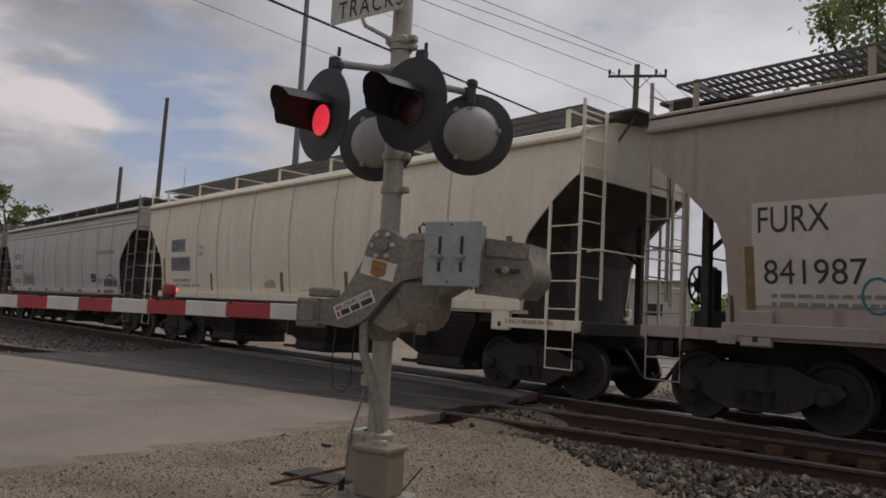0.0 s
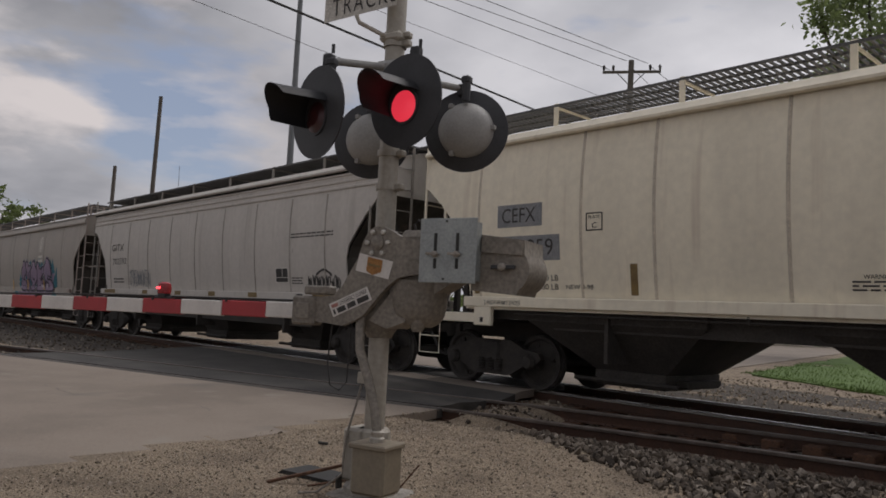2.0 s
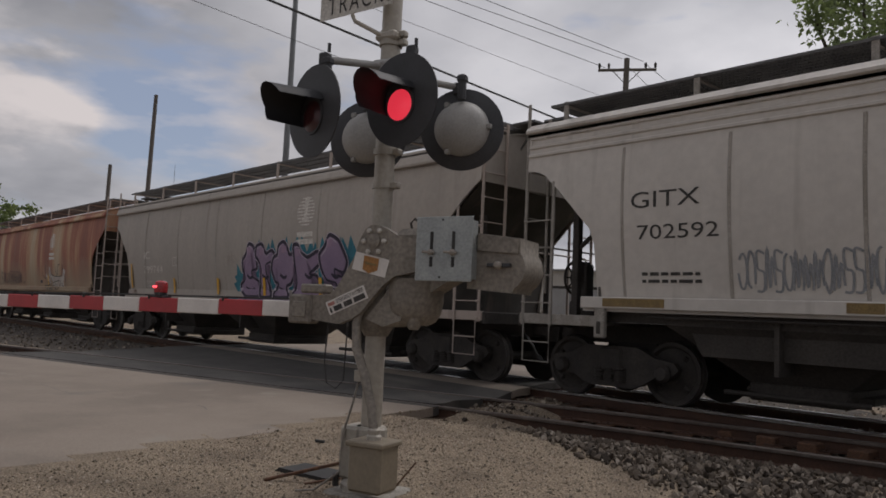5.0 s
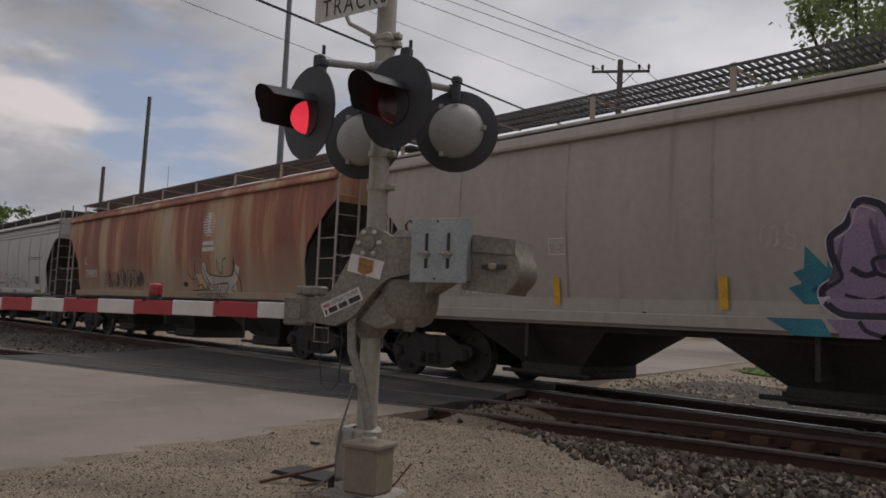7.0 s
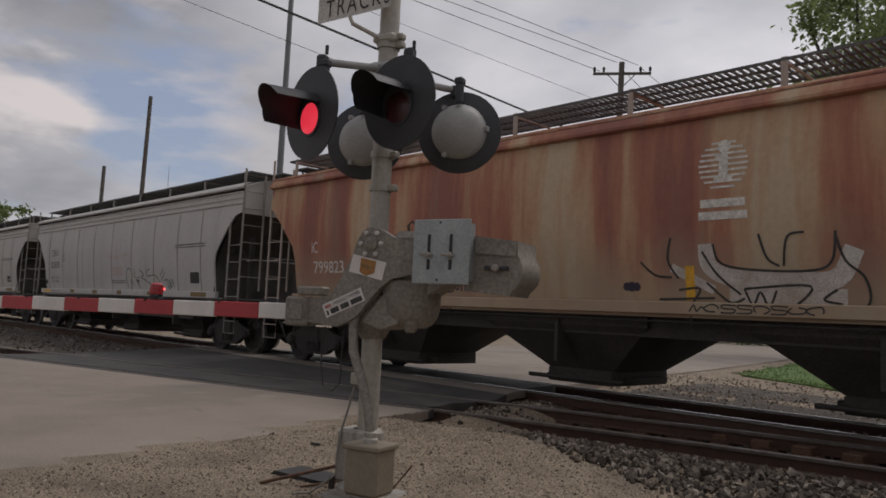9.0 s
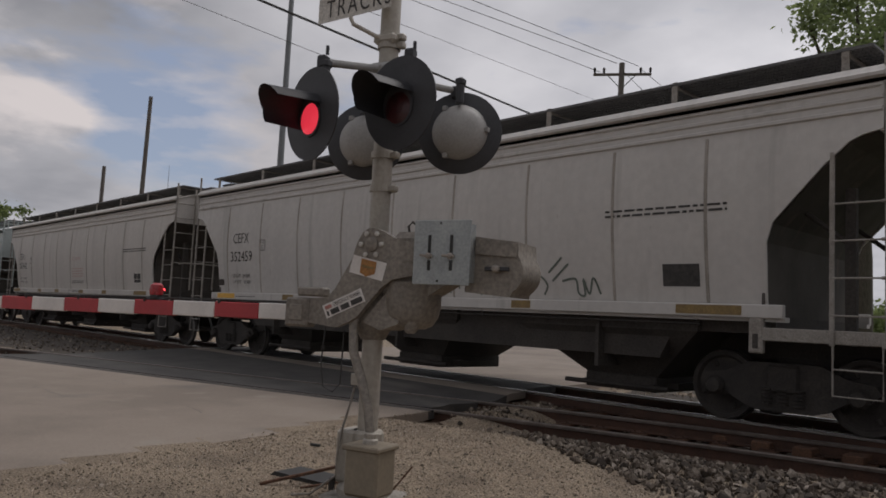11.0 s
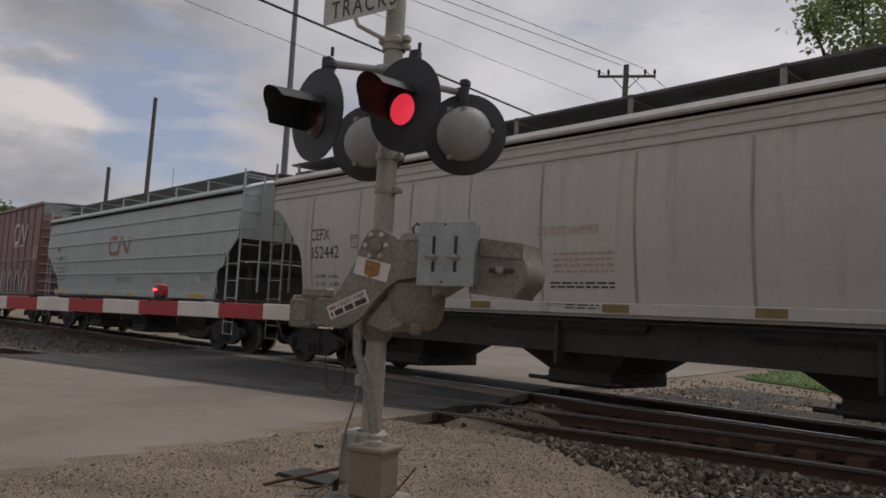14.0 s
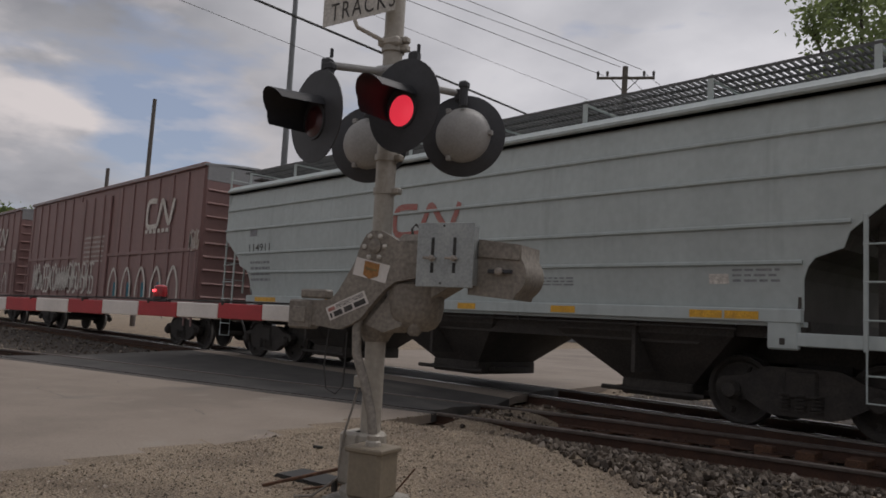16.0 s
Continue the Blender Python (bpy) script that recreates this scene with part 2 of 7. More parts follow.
LILAC = surface("pale_lilac_spray_paint", [(0.468, 0.403, 0.481), (0.559, 0.494, 0.559)], scale=4, rough=0.7)
PINK = surface("soft_pink_spray_paint", [(0.358, 0.230, 0.317), (0.297, 0.203, 0.297)], scale=3, rough=0.6)
TEAL_INK = surface("teal_spray_paint", [(0.027, 0.135, 0.189), (0.041, 0.216, 0.270)], scale=3, rough=0.7)
GREEN_INK = surface("thin_green_spray_paint", [(0.10, 0.12, 0.10), (0.15, 0.165, 0.14)], scale=6, rough=0.8)
HAZE_INK = surface("thin_white_spray_paint", [(0.588, 0.546, 0.504), (0.420, 0.350, 0.294)], scale=3, rough=0.8)

ASPHALT = surface("worn_asphalt", [(0.180, 0.147, 0.119), (0.220, 0.181, 0.147), (0.243, 0.202, 0.165)], scale=0.5, rough=0.9, bump=0.5, bump_scale=90, fine=0.18,
                  spots=[((0.10, 0.092, 0.083), 0.8, 0.64, (1, 0.5, 1)), ((0.25, 0.225, 0.19), 2.0, 0.62, V)], bump_dist=0.004)
DARKASPHALT = surface("dark_crossing_asphalt", [(0.035, 0.032, 0.03), (0.06, 0.055, 0.05)], scale=1.5, rough=0.85, bump=0.5, bump_scale=80, fine=0.2,
                      spots=[((0.12, 0.108, 0.095), 1.0, 0.62, (0.3, 1, 1))], bump_dist=0.004)
GRAVEL = surface("tan_crushed_gravel", [(0.198, 0.150, 0.105), (0.255, 0.20, 0.14), (0.165, 0.125, 0.088)], scale=1.2, rough=0.95, bump=1.0, bump_scale=60, fine=0.65,
                 spots=[((0.085, 0.072, 0.056), 38, 0.57, V), ((0.33, 0.295, 0.24), 52, 0.61, V)], bump_dist=0.025)
STONE = surface("ballast_stone", [(0.035, 0.026, 0.019), (0.075, 0.057, 0.042), (0.12, 0.096, 0.073), (0.25, 0.213, 0.175)], scale=1.5, rough=0.9, bump=0.3, bump_scale=60, positions=(0.1, 0.98), island=True)
PEBBLE = surface("gravel_pebble", [(0.105, 0.083, 0.061), (0.187, 0.150, 0.112), (0.265, 0.215, 0.160), (0.43, 0.37, 0.30)], scale=2.5, rough=0.9, positions=(0.1, 0.98), island=True)
TIE = surface("creosoted_oak_tie", [(0.125, 0.062, 0.034), (0.075, 0.04, 0.025)], scale=4, stretch=(6, 1, 6), rough=0.9, bump=0.5, bump_scale=40)
RUSTRAIL = surface("rusted_rail_steel", [(0.045, 0.022, 0.014), (0.07, 0.032, 0.018)], scale=4, rough=0.8, bump=0.3, bump_scale=50)
RAILHEAD = surface("dull_rail_head", [(0.10, 0.08, 0.068), (0.15, 0.125, 0.11)], scale=6, rough=0.42, metal=0.5, fine=0.1)
SHINE = surface("polished_rail_head", [(0.55, 0.54, 0.52), (0.62, 0.6, 0.58)], scale=6, rough=0.2, metal=0.95, fine=0.05)
BALLASTBED = surface("dark_ballast_bed", [(0.048, 0.039, 0.031), (0.08, 0.065, 0.051)], scale=2, rough=0.95, bump=1.0, bump_scale=40, fine=0.5, bump_dist=0.03)
GRASS = surface("mown_grass", [(0.055, 0.10, 0.012), (0.085, 0.145, 0.02)], scale=1.2, rough=0.9, bump=0.8, bump_scale=40, fine=0.3)
MASTPAINT = surface("aluminium_mast_paint", [(0.330, 0.303, 0.259), (0.407, 0.374, 0.325)], scale=3, stretch=(1, 1, 0.3), rough=0.5, metal=0.25, bump=0.2, bump_scale=30, fine=0.1,
                    spots=[((0.17, 0.14, 0.11), 6, 0.6, (1, 1, 0.4))])
MECH = surface("weathered_gate_housing_paint", [(0.240, 0.214, 0.182), (0.180, 0.158, 0.134)], scale=3, rough=0.6, metal=0.15, bump=0.2, bump_scale=40, spots=[((0.12, 0.10, 0.085), 5, 0.67, V)])
GALV = surface("galvanised_plate", [(0.275, 0.294, 0.294), (0.362, 0.381, 0.375)], scale=7, rough=0.5, metal=0.45, fine=0.12)
BLACKMETAL = surface("black_signal_paint", [(0.03, 0.03, 0.033), (0.042, 0.042, 0.046)], scale=5, rough=0.55, fine=0.1)
HOODBLACK = surface("matt_black_hood_paint", [(0.013, 0.013, 0.015), (0.02, 0.02, 0.023)], scale=5, rough=0.6, fine=0.1)
SIGNALGREY = surface("grey_signal_dome", [(0.275, 0.269, 0.256), (0.350, 0.338, 0.319)], scale=4, rough=0.55, fine=0.08, spots=[((0.15, 0.145, 0.135), 3, 0.62, V)])
SIGNWHITE = surface("dusty_white_sign", [(0.550, 0.525, 0.481), (0.463, 0.440, 0.400)], scale=5, rough=0.6)
ARMWHITE = surface("white_gate_sheeting", [(0.702, 0.661, 0.621), (0.594, 0.560, 0.527)], scale=4, rough=0.5, fine=0.05)
ARMRED = surface("red_gate_sheeting", [(0.429, 0.039, 0.046), (0.338, 0.034, 0.039)], scale=4, rough=0.45, fine=0.05)
DARKLENS = surface("unlit_red_lens", [(0.06, 0.012, 0.014), (0.035, 0.01, 0.011)], scale=20, rough=0.3)
LITLENS = glow("lit_red_lens", (0.70, 0.033, 0.056), 0.45)
RUBBER = surface("black_cable", [(0.015, 0.014, 0.013), (0.03, 0.028, 0.026)], rough=0.6)
POLEWOOD = surface("grey_pole_wood", [(0.10, 0.088, 0.078), (0.15, 0.135, 0.12)], scale=3, stretch=(6, 6, 0.5), rough=0.9)
TOWERSTEEL = surface("galvanised_pole_steel", [(0.16, 0.17, 0.18), (0.2, 0.21, 0.22)], scale=2, rough=0.6, metal=0.3)
BARK = surface("tree_bark", [(0.05, 0.04, 0.03), (0.09, 0.075, 0.06)], scale=6, stretch=(4, 4, 0.6), rough=0.95, bump=0.6)
LEAF = surface("tree_leaf", [(0.11, 0.14, 0.075), (0.165, 0.205, 0.11)], scale=0.8, rough=0.7, fine=0.2)
LEAF_FAR = surface("far_tree_leaf", [(0.03, 0.05, 0.02), (0.055, 0.08, 0.03)], scale=0.4, rough=0.8, fine=0.2)
for m in (LEAF, LEAF_FAR):
    nt = m.node_tree
    thin_leaf, both = nt.nodes.new("ShaderNodeBsdfTranslucent"), nt.nodes.new("ShaderNodeMixShader")
    thin_leaf.inputs[0].default_value = (0.26, 0.32, 0.12, 1)
    both.inputs[0].default_value = 0.5
    nt.links.new(nt.nodes["Principled BSDF"].outputs[0], both.inputs[1])
    nt.links.new(thin_leaf.outputs[0], both.inputs[2])
    nt.links.new(both.outputs[0], nt.nodes["Material Output"].inputs[0])
SIDING = surface("pale_metal_siding", [(0.42, 0.40, 0.37), (0.48, 0.46, 0.43)], scale=0.6, rough=0.6, fine=0.04)
ROOFMETAL = surface("grey_roof_sheet", [(0.25, 0.25, 0.25), (0.3, 0.3, 0.3)], scale=0.6, rough=0.5)
DARKGLASS = surface("dark_window_glass", [(0.02, 0.022, 0.025), (0.03, 0.032, 0.035)], rough=0.1, fine=0)
CONCRETE = surface("weathered_concrete", [(0.26, 0.24, 0.21), (0.32, 0.30, 0.265)], scale=2, rough=0.9, bump=0.4)

# ---- mesh helpers ----


class Shape:
    """Collects faces for one mesh."""

    def __init__(self):
        self.v, self.f = [], []

    def add(self, verts, faces):
        o = len(self.v)
        self.v += [tuple(p) for p in verts]
        self.f += [tuple(i + o for i in f) for f in faces]
        return self

    def box(self, a, b, c=0.0):
        """A box from corner a to corner b with chamfer c."""
        a, b = Vector(a), Vector(b)
        if c <= 0:
            p = [(x, y, z) for x in (a.x, b.x) for y in (a.y, b.y) for z in (a.z, b.z)]
            return self.add(p, [(0, 1, 3, 2), (4, 6, 7, 5), (0, 4, 5, 1), (2, 3, 7, 6), (0, 2, 6, 4), (1, 5, 7, 3)])
        bm = bmesh.new()
        for x, sx in ((a.x, 1), (b.x, -1)):
            for y, sy in ((a.y, 1), (b.y, -1)):
                for z, sz in ((a.z, 1), (b.z, -1)):
                    bm.verts.new((x, y + sy * c, z + sz * c))
                    bm.verts.new((x + sx * c, y, z + sz * c))
                    bm.verts.new((x + sx * c, y + sy * c, z))
        bmesh.ops.convex_hull(bm, input=bm.verts)
        bm.verts.index_update()
        self.add([v.co for v in bm.verts], [[v.index for v in f.verts] for f in bm.faces])
        bm.free()
        return self

    def tube(self, points, r, n=8, cap=True, r2=None):
        """A round bar along points; r2 is the radius at its end."""
        pts = [Vector(p) for p in points]
        rings = []
        for i, p in enumerate(pts):
            d = (pts[min(i + 1, len(pts) - 1)] - pts[max(i - 1, 0)]).normalized()
            s = d.cross(Vector((0, 0, 1)) if abs(d.z) < 0.9 else Vector((1, 0, 0))).normalized()
            t = d.cross(s)
            rr = r + ((r2 if r2 is not None else r) - r) * i / max(1, len(pts) - 1)
            rings.append([p + rr * (math.cos(2 * math.pi * j / n) * s + math.sin(2 * math.pi * j / n) * t) for j in range(n)])
        f = []
        for i in range(len(pts) - 1):
            for j in range(n):
                f.append((i * n + j, i * n + (j + 1) % n, (i + 1) * n + (j + 1) % n, (i + 1) * n + j))
        if cap:
            f += [tuple(range(n))[::-1], tuple(range((len(pts) - 1) * n, len(pts) * n))]
        return self.add([q for ring in rings for q in ring], f)

    def lathe(self, profile, origin, axis, n=24, scale=1.0):
        """Turn (radius, along) pairs round an axis."""
        o, d = Vector(origin), Vector(axis).normalized()
        s = d.cross(Vector((0, 0, 1)) if abs(d.z) < 0.9 else Vector((1, 0, 0))).normalized()
        t = d.cross(s)
        v, f = [], []
        for r, h in profile:
            for j in range(n):
                a = 2 * math.pi * j / n
                v.append(o + d * h * scale + r * scale * (math.cos(a) * s + math.sin(a) * t))
        for i in range(len(profile) - 1):
            for j in range(n):
                f.append((i * n + j, i * n + (j + 1) % n, (i + 1) * n + (j + 1) % n, (i + 1) * n + j))
        f += [tuple(range(n))[::-1], tuple(range((len(profile) - 1) * n, len(profile) * n))]
        return self.add(v, f)

    def grid(self, rows):
        """A sheet through rows of points."""
        m = len(rows[0])
        f = [(i * m + j, i * m + j + 1, (i + 1) * m + j + 1, (i + 1) * m + j) for i in range(len(rows) - 1) for j in range(m - 1)]
        return self.add([p for r in rows for p in r], f)

    def slab(self, rows, normal):
        """A sheet through rows of points with the thickness of the vector normal."""
        m, k, d = len(rows[0]), len(rows), Vector(normal)
        top = [Vector(p) for r in rows for p in r]
        self_v = top + [p + d for p in top]
        o = len(top)
        f = []
        for i in range(k - 1):
            for j in range(m - 1):
                q = (i * m + j, i * m + j + 1, (i + 1) * m + j + 1, (i + 1) * m + j)
                f += [q, tuple(x + o for x in q[::-1])]
        edge = [(0, j) for j in range(m)] + [(i, m - 1) for i in range(1, k)] + [(k - 1, j) for j in range(m - 2, -1, -1)] + [(i, 0) for i in range(k - 2, 0, -1)]
        idx = [i * m + j for i, j in edge]
        for a, b in zip(idx, idx[1:] + idx[:1]):
            f.append((b, a, a + o, b + o))
        return self.add(self_v, f)

    def prism(self, outline, y0, y1):
        """An outline of (x, z) pairs drawn out from y0 to y1."""
        n = len(outline)
        v = [(x, y0, z) for x, z in outline] + [(x, y1, z) for x, z in outline]
        f = [tuple(range(n)), tuple(range(2 * n - 1, n - 1, -1))] + [(i, i + n, (i + 1) % n + n, (i + 1) % n) for i in range(n)]
        return self.add(v, f)

    def mesh(self, name, material=None, smooth=False):
        me = bpy.data.meshes.new(name)
        me.from_pydata(self.v, [], self.f)
        bm = bmesh.new()
        bm.from_mesh(me)
        bmesh.ops.recalc_face_normals(bm, faces=bm.faces)
        bm.to_mesh(me)
        bm.free()
        me.materials.append(material)
        if smooth:
            me.polygons.foreach_set("use_smooth", [True] * len(me.polygons))
            me.set_sharp_from_angle(angle=radians(40))
        me.update()
        return me


def part(name, shape, material, parent=None, label="", smooth=False, at=None):
    """One mesh object, from a Shape or from a ready mesh, under a thing or a part."""
    me = shape.mesh(name, material, smooth) if isinstance(shape, Shape) else shape
    ob = new(name, me)
    if me.materials[0] is not material:
        ob.material_slots[0].link = "OBJECT"
        ob.material_slots[0].material = material
    ob.parent = parent
    if at is not None:
        ob.matrix_basis = at
    if label:
        tagged(ob, label)
    return ob

# ---- ground, road, tracks ----
D = 10.83          # centre line of the train's track, along x
NEAR_TOP = -0.175  # rail head of the branching track
MAIN_TOP = -0.08   # rail head of the main track


def branch(x):
    """Centre line of the branching track, which bends towards the main track."""
    u = x + 8
    if u <= 0:
        return 7.97 + 0.283 * u
    if u < 13.4:
        return 7.97 + 0.283 * u - 0.01055 * u * u
    return 9.868


def branch_turn(x):
    return math.atan2(branch(x + 0.3) - branch(x - 0.3), 0.6)


def road_right(y):
    return -6.45 - 0.30 * (y - 3.2) if y < 8 else -7.89 - 0.235 * (y - 8)


def road_left(y):
    return road_right(y) - 11.5


def smooth(a, b, t):
    t = min(1, max(0, (t - a) / (b - a)))
    return t * t * (3 - 2 * t)


def road_height(x, y):
    near = branch(x)
    z = -0.15 - 0.03 * smooth(near - 5, near - 1.2, y)
    z += 0.095 * smooth(near + 0.9, D - 1.2, y)
    return z - 0.06 * smooth(D + 1.5, D + 12, y)


def ground_height(x, y):
    near = abs(y - branch(x))
    main = abs(y - D)
    z = -0.15 + 0.012 * noise.noise((x * 0.7, y * 0.7, 0))
    z -= 0.19 * (1 - smooth(1.35, 2.3, near)) if x < 9 else 0
    z -= 0.11 * (1 - smooth(1.7, 3.2, main))
    if branch(x) < y < D:
        z = min(z, -0.29)
    # gravel spilled over the branching track beside the road
    d = x - road_right(y)
    if 0.3 < d < 3 and -1.3 < y - branch(x) < 1.6:
        heap = (1 - smooth(0.5, 1.9 + 0.35 * noise.noise((y * 1.3, 2, 0)), d)) * smooth(-1.3, -0.7, y - branch(x))
        z += heap * max(0.0, NEAR_TOP - 0.015 - z + 0.02 * noise.noise((x * 3, y * 3, 0)))
    if road_left(y) + 0.35 < x < road_right(y) - 0.35:
        z = min(z, road_height(x, y) - 0.16)
    elif road_left(y) - 0.5 < x < road_right(y) + 0.9:
        z = max(z, road_height(x, y) - 0.012) if y < branch(x) - 2.2 else min(z, road_height(x, y) - 0.03)
    return z


def axis(near_lo, near_hi, step, lo, hi):
    a = list(np.arange(near_lo, near_hi + 1e-6, step))
    d = step
    while a[0] > lo:
        d *= 1.25
        a.insert(0, a[0] - d)
    d = step
    while a[-1] < hi:
        d *= 1.25
        a.append(a[-1] + d)
    return a


def build_ground():
    xs, ys = axis(-24, 3, 0.22, -1500, 1500), axis(-3, 26, 0.22, -1500, 1500)
    s = Shape().grid([[(x, y, ground_height(x, y)) for x in xs] for y in ys])
    tagged(part("ground", s, GRAVEL, smooth=True), "tan crushed gravel ground beside the tracks", kind="structure")


build_ground()


def road_strip(name, low, high, material, label, across, dz=0.0):
    """A slab of road between two curves y = low(x), y = high(x)."""
    rows = []
    for j in range(across + 1):
        row = []
        for i in range(41):
            f = i / 40
            x = -12.0
            for _ in range(4):
                y = low(x) + (high(x) - low(x)) * j / across
                wob = 0.10 * noise.noise((y * 0.9, 3.1, 0)) + 0.05 * noise.noise((y * 3.1, 8.1, 0)) if name != "crossing_panel" else 0.12 * noise.noise((y * 2.2, 4.4, 0)) - 0.15
                x = road_right(y) + wob + (road_left(y) - road_right(y)) * f
            y = low(x) + (high(x) - low(x)) * j / across
            row.append((x, y, road_height(x, y) + dz + 0.004 * noise.noise((x, y, 2))))
        rows.append(row)
    ob = part(name, Shape().slab(rows, (0, 0, -0.12)), material, smooth=True)
    return tagged(ob, label, kind="structure")


RAIL_HALF = 0.755
road_strip("road_approach", lambda x: -14 + 0 * x, lambda x: branch(x) - 0.98, ASPHALT, "worn grey asphalt road up to the crossing", 60)
road_strip("crossing_apron_near", lambda x: branch(x) - 0.98, lambda x: branch(x) - RAIL_HALF - 0.05, DARKASPHALT, "dark patched asphalt beside the branching rails", 5, 0.002)
road_strip("crossing_panel", lambda x: branch(x) - RAIL_HALF + 0.11, lambda x: branch(x) + RAIL_HALF - 0.11, DARKASPHALT, "dark asphalt between the rails of the branching track", 6)
road_strip("crossing_apron_middle", lambda x: branch(x) + RAIL_HALF + 0.05, lambda x: D - 1.5 + 0 * x, DARKASPHALT, "dark patched asphalt between the two tracks", 8)
road_strip("crossing_apron_main", lambda x: D - 1.5 + 0 * x, lambda x: D - RAIL_HALF - 0.05, ASPHALT, "pale worn asphalt before the main rails", 3, 0.002)
road_strip("crossing_panel", lambda x: D - RAIL_HALF + 0.11 + 0 * x, lambda x: D + RAIL_HALF - 0.11, DARKASPHALT, "dark asphalt between the main rails", 5)
road_strip("road_beyond", lambda x: D + RAIL_HALF + 0.05 + 0 * x, lambda x: 75 + 0 * x, ASPHALT, "pale asphalt road leading away beyond the tracks", 60)


def road_cracks():
    """Dark sealed cracks in the asphalt."""
    rnd = random.Random(5)
    s = Shape()
    for x0, y0, a, length in ((-8.4, 4.2, 150, 1.4), (-10.2, 3.4, 185, 2.0), (-11.8, 4.6, 160, 1.6)):
        x, y, left, right = x0, y0, [], []
        for i in range(int(length / 0.12)):
            a += rnd.uniform(-22, 22)
            w = rnd.uniform(0.002, 0.005)
            dx, dy = math.cos(radians(a)), math.sin(radians(a))
            left.append((x - dy * w, y + dx * w, road_height(x, y) + 0.007))
            right.append((x + dy * w, y - dx * w, road_height(x, y) + 0.007))
            x, y = x + 0.12 * dx, y + 0.12 * dy
        s.grid([left, right])
    tagged(part("road_cracks", s, RUBBER), "thin dark cracks in the asphalt road", kind="stuff")


road_cracks()


def rail_mesh(points, top, name):
    """A flat-bottomed rail through (x, y) points; returns foot-and-web shape and head shape."""
    body, head = [], []
    for i, (x, y) in enumerate(points):
        a, b = points[max(0, i - 1)], points[min(len(points) - 1, i + 1)]
        d = Vector((b[0] - a[0], b[1] - a[1])).normalized()
        nx, ny = -d.y, d.x
        put = lambda prof: [(x + nx * w, y + ny * w, top + z) for w, z in prof]
        body.append(put([(-0.07, -0.172), (-0.07, -0.16), (-0.012, -0.145), (-0.009, -0.05), (-0.034, -0.04), (0.034, -0.04), (0.009, -0.05), (0.012, -0.145), (0.07, -0.16), (0.07, -0.172), (-0.07, -0.172)]))
        head.append(put([(-0.036, -0.042), (-0.036, -0.01), (-0.026, 0.0), (0.026, 0.0), (0.036, -0.01), (0.036, -0.042), (-0.036, -0.042)]))
    return Shape().grid(body), Shape().grid(head)


TIE_MESH = Shape().box((-0.115, -1.3, -0.17), (0.115, 1.3, 0), 0.012).mesh("tie", TIE)


def build_track(name, label, centre, turn, top, shine, lo, hi, tie_lo, tie_hi):
    thing = tagged(new(name), label, "railway track", "tracks at the crossing")
    for side in (-RAIL_HALF, RAIL_HALF):
        pts = []
        x = lo
        while x <= hi:
            a = turn(x)
            pts.append((x - math.sin(a) * side, centre(x) + math.cos(a) * side))
            x += 0.5 if -30 < x < 8 else 5
        web, head = rail_mesh(pts, top, name)
        rail = part("rail", web, RUSTRAIL, thing)
        part("rail_head", head, shine, rail, "worn steel running surface")
    rnd = random.Random(len(name))
    x = tie_lo
    while x < tie_hi:
        y, a = centre(x), turn(x)
        if not road_left(y) + 0.6 < x < road_right(y) - 0.4:
            part("tie", TIE_MESH, TIE, thing, at=pose(x, y, top - 0.172, 0, rnd.uniform(-1, 1), math.degrees(a) + rnd.uniform(-1.5, 1.5)))
            for side in (-RAIL_HALF, RAIL_HALF):
                plates.append((x - math.sin(a) * side, y + math.cos(a) * side, top - 0.168, a))
        x += 0.53
    return thing


plates = []
main_track = build_track("main_track", "straight railway track with polished rails under the train", lambda x: D, lambda x: 0.0, MAIN_TOP, SHINE, -260, 60, -45, 12)
branch_track = build_track("branch_track", "rusty railway track with worn wooden ties", branch, branch_turn, NEAR_TOP, RAILHEAD, -80, 30, -40, 8)


def tie_plates():
    s = Shape()
    for x, y, z, a in plates:
        if -14 < x < 4:
            c, n = math.cos(a), math.sin(a)
            for u, v, h in ((-0.09, 0.17, 0.012),):
                p = [(x + c * i * 0.09 - n * j * 0.17, y + n * i * 0.09 + c * j * 0.17, z + k) for i in (-1, 1) for j in (-1, 1) for k in (0, h)]
                s.add(p, [(0, 1, 3, 2), (4, 6, 7, 5), (0, 4, 5, 1), (2, 3, 7, 6), (1, 5, 7, 3)])
            for i, j in ((-0.05, 0.11), (0.05, -0.11), (0.05, 0.11), (-0.05, -0.11)):
                q = (x + c * i - n * j, y + n * i + c * j, z)
                s.tube([q, (q[0], q[1], z + 0.035)], 0.014, 5)
    tagged(part("tie_plates_and_spikes", s, RUSTRAIL), "rusty tie plates and spikes along the rails", kind="stuff")


tie_plates()


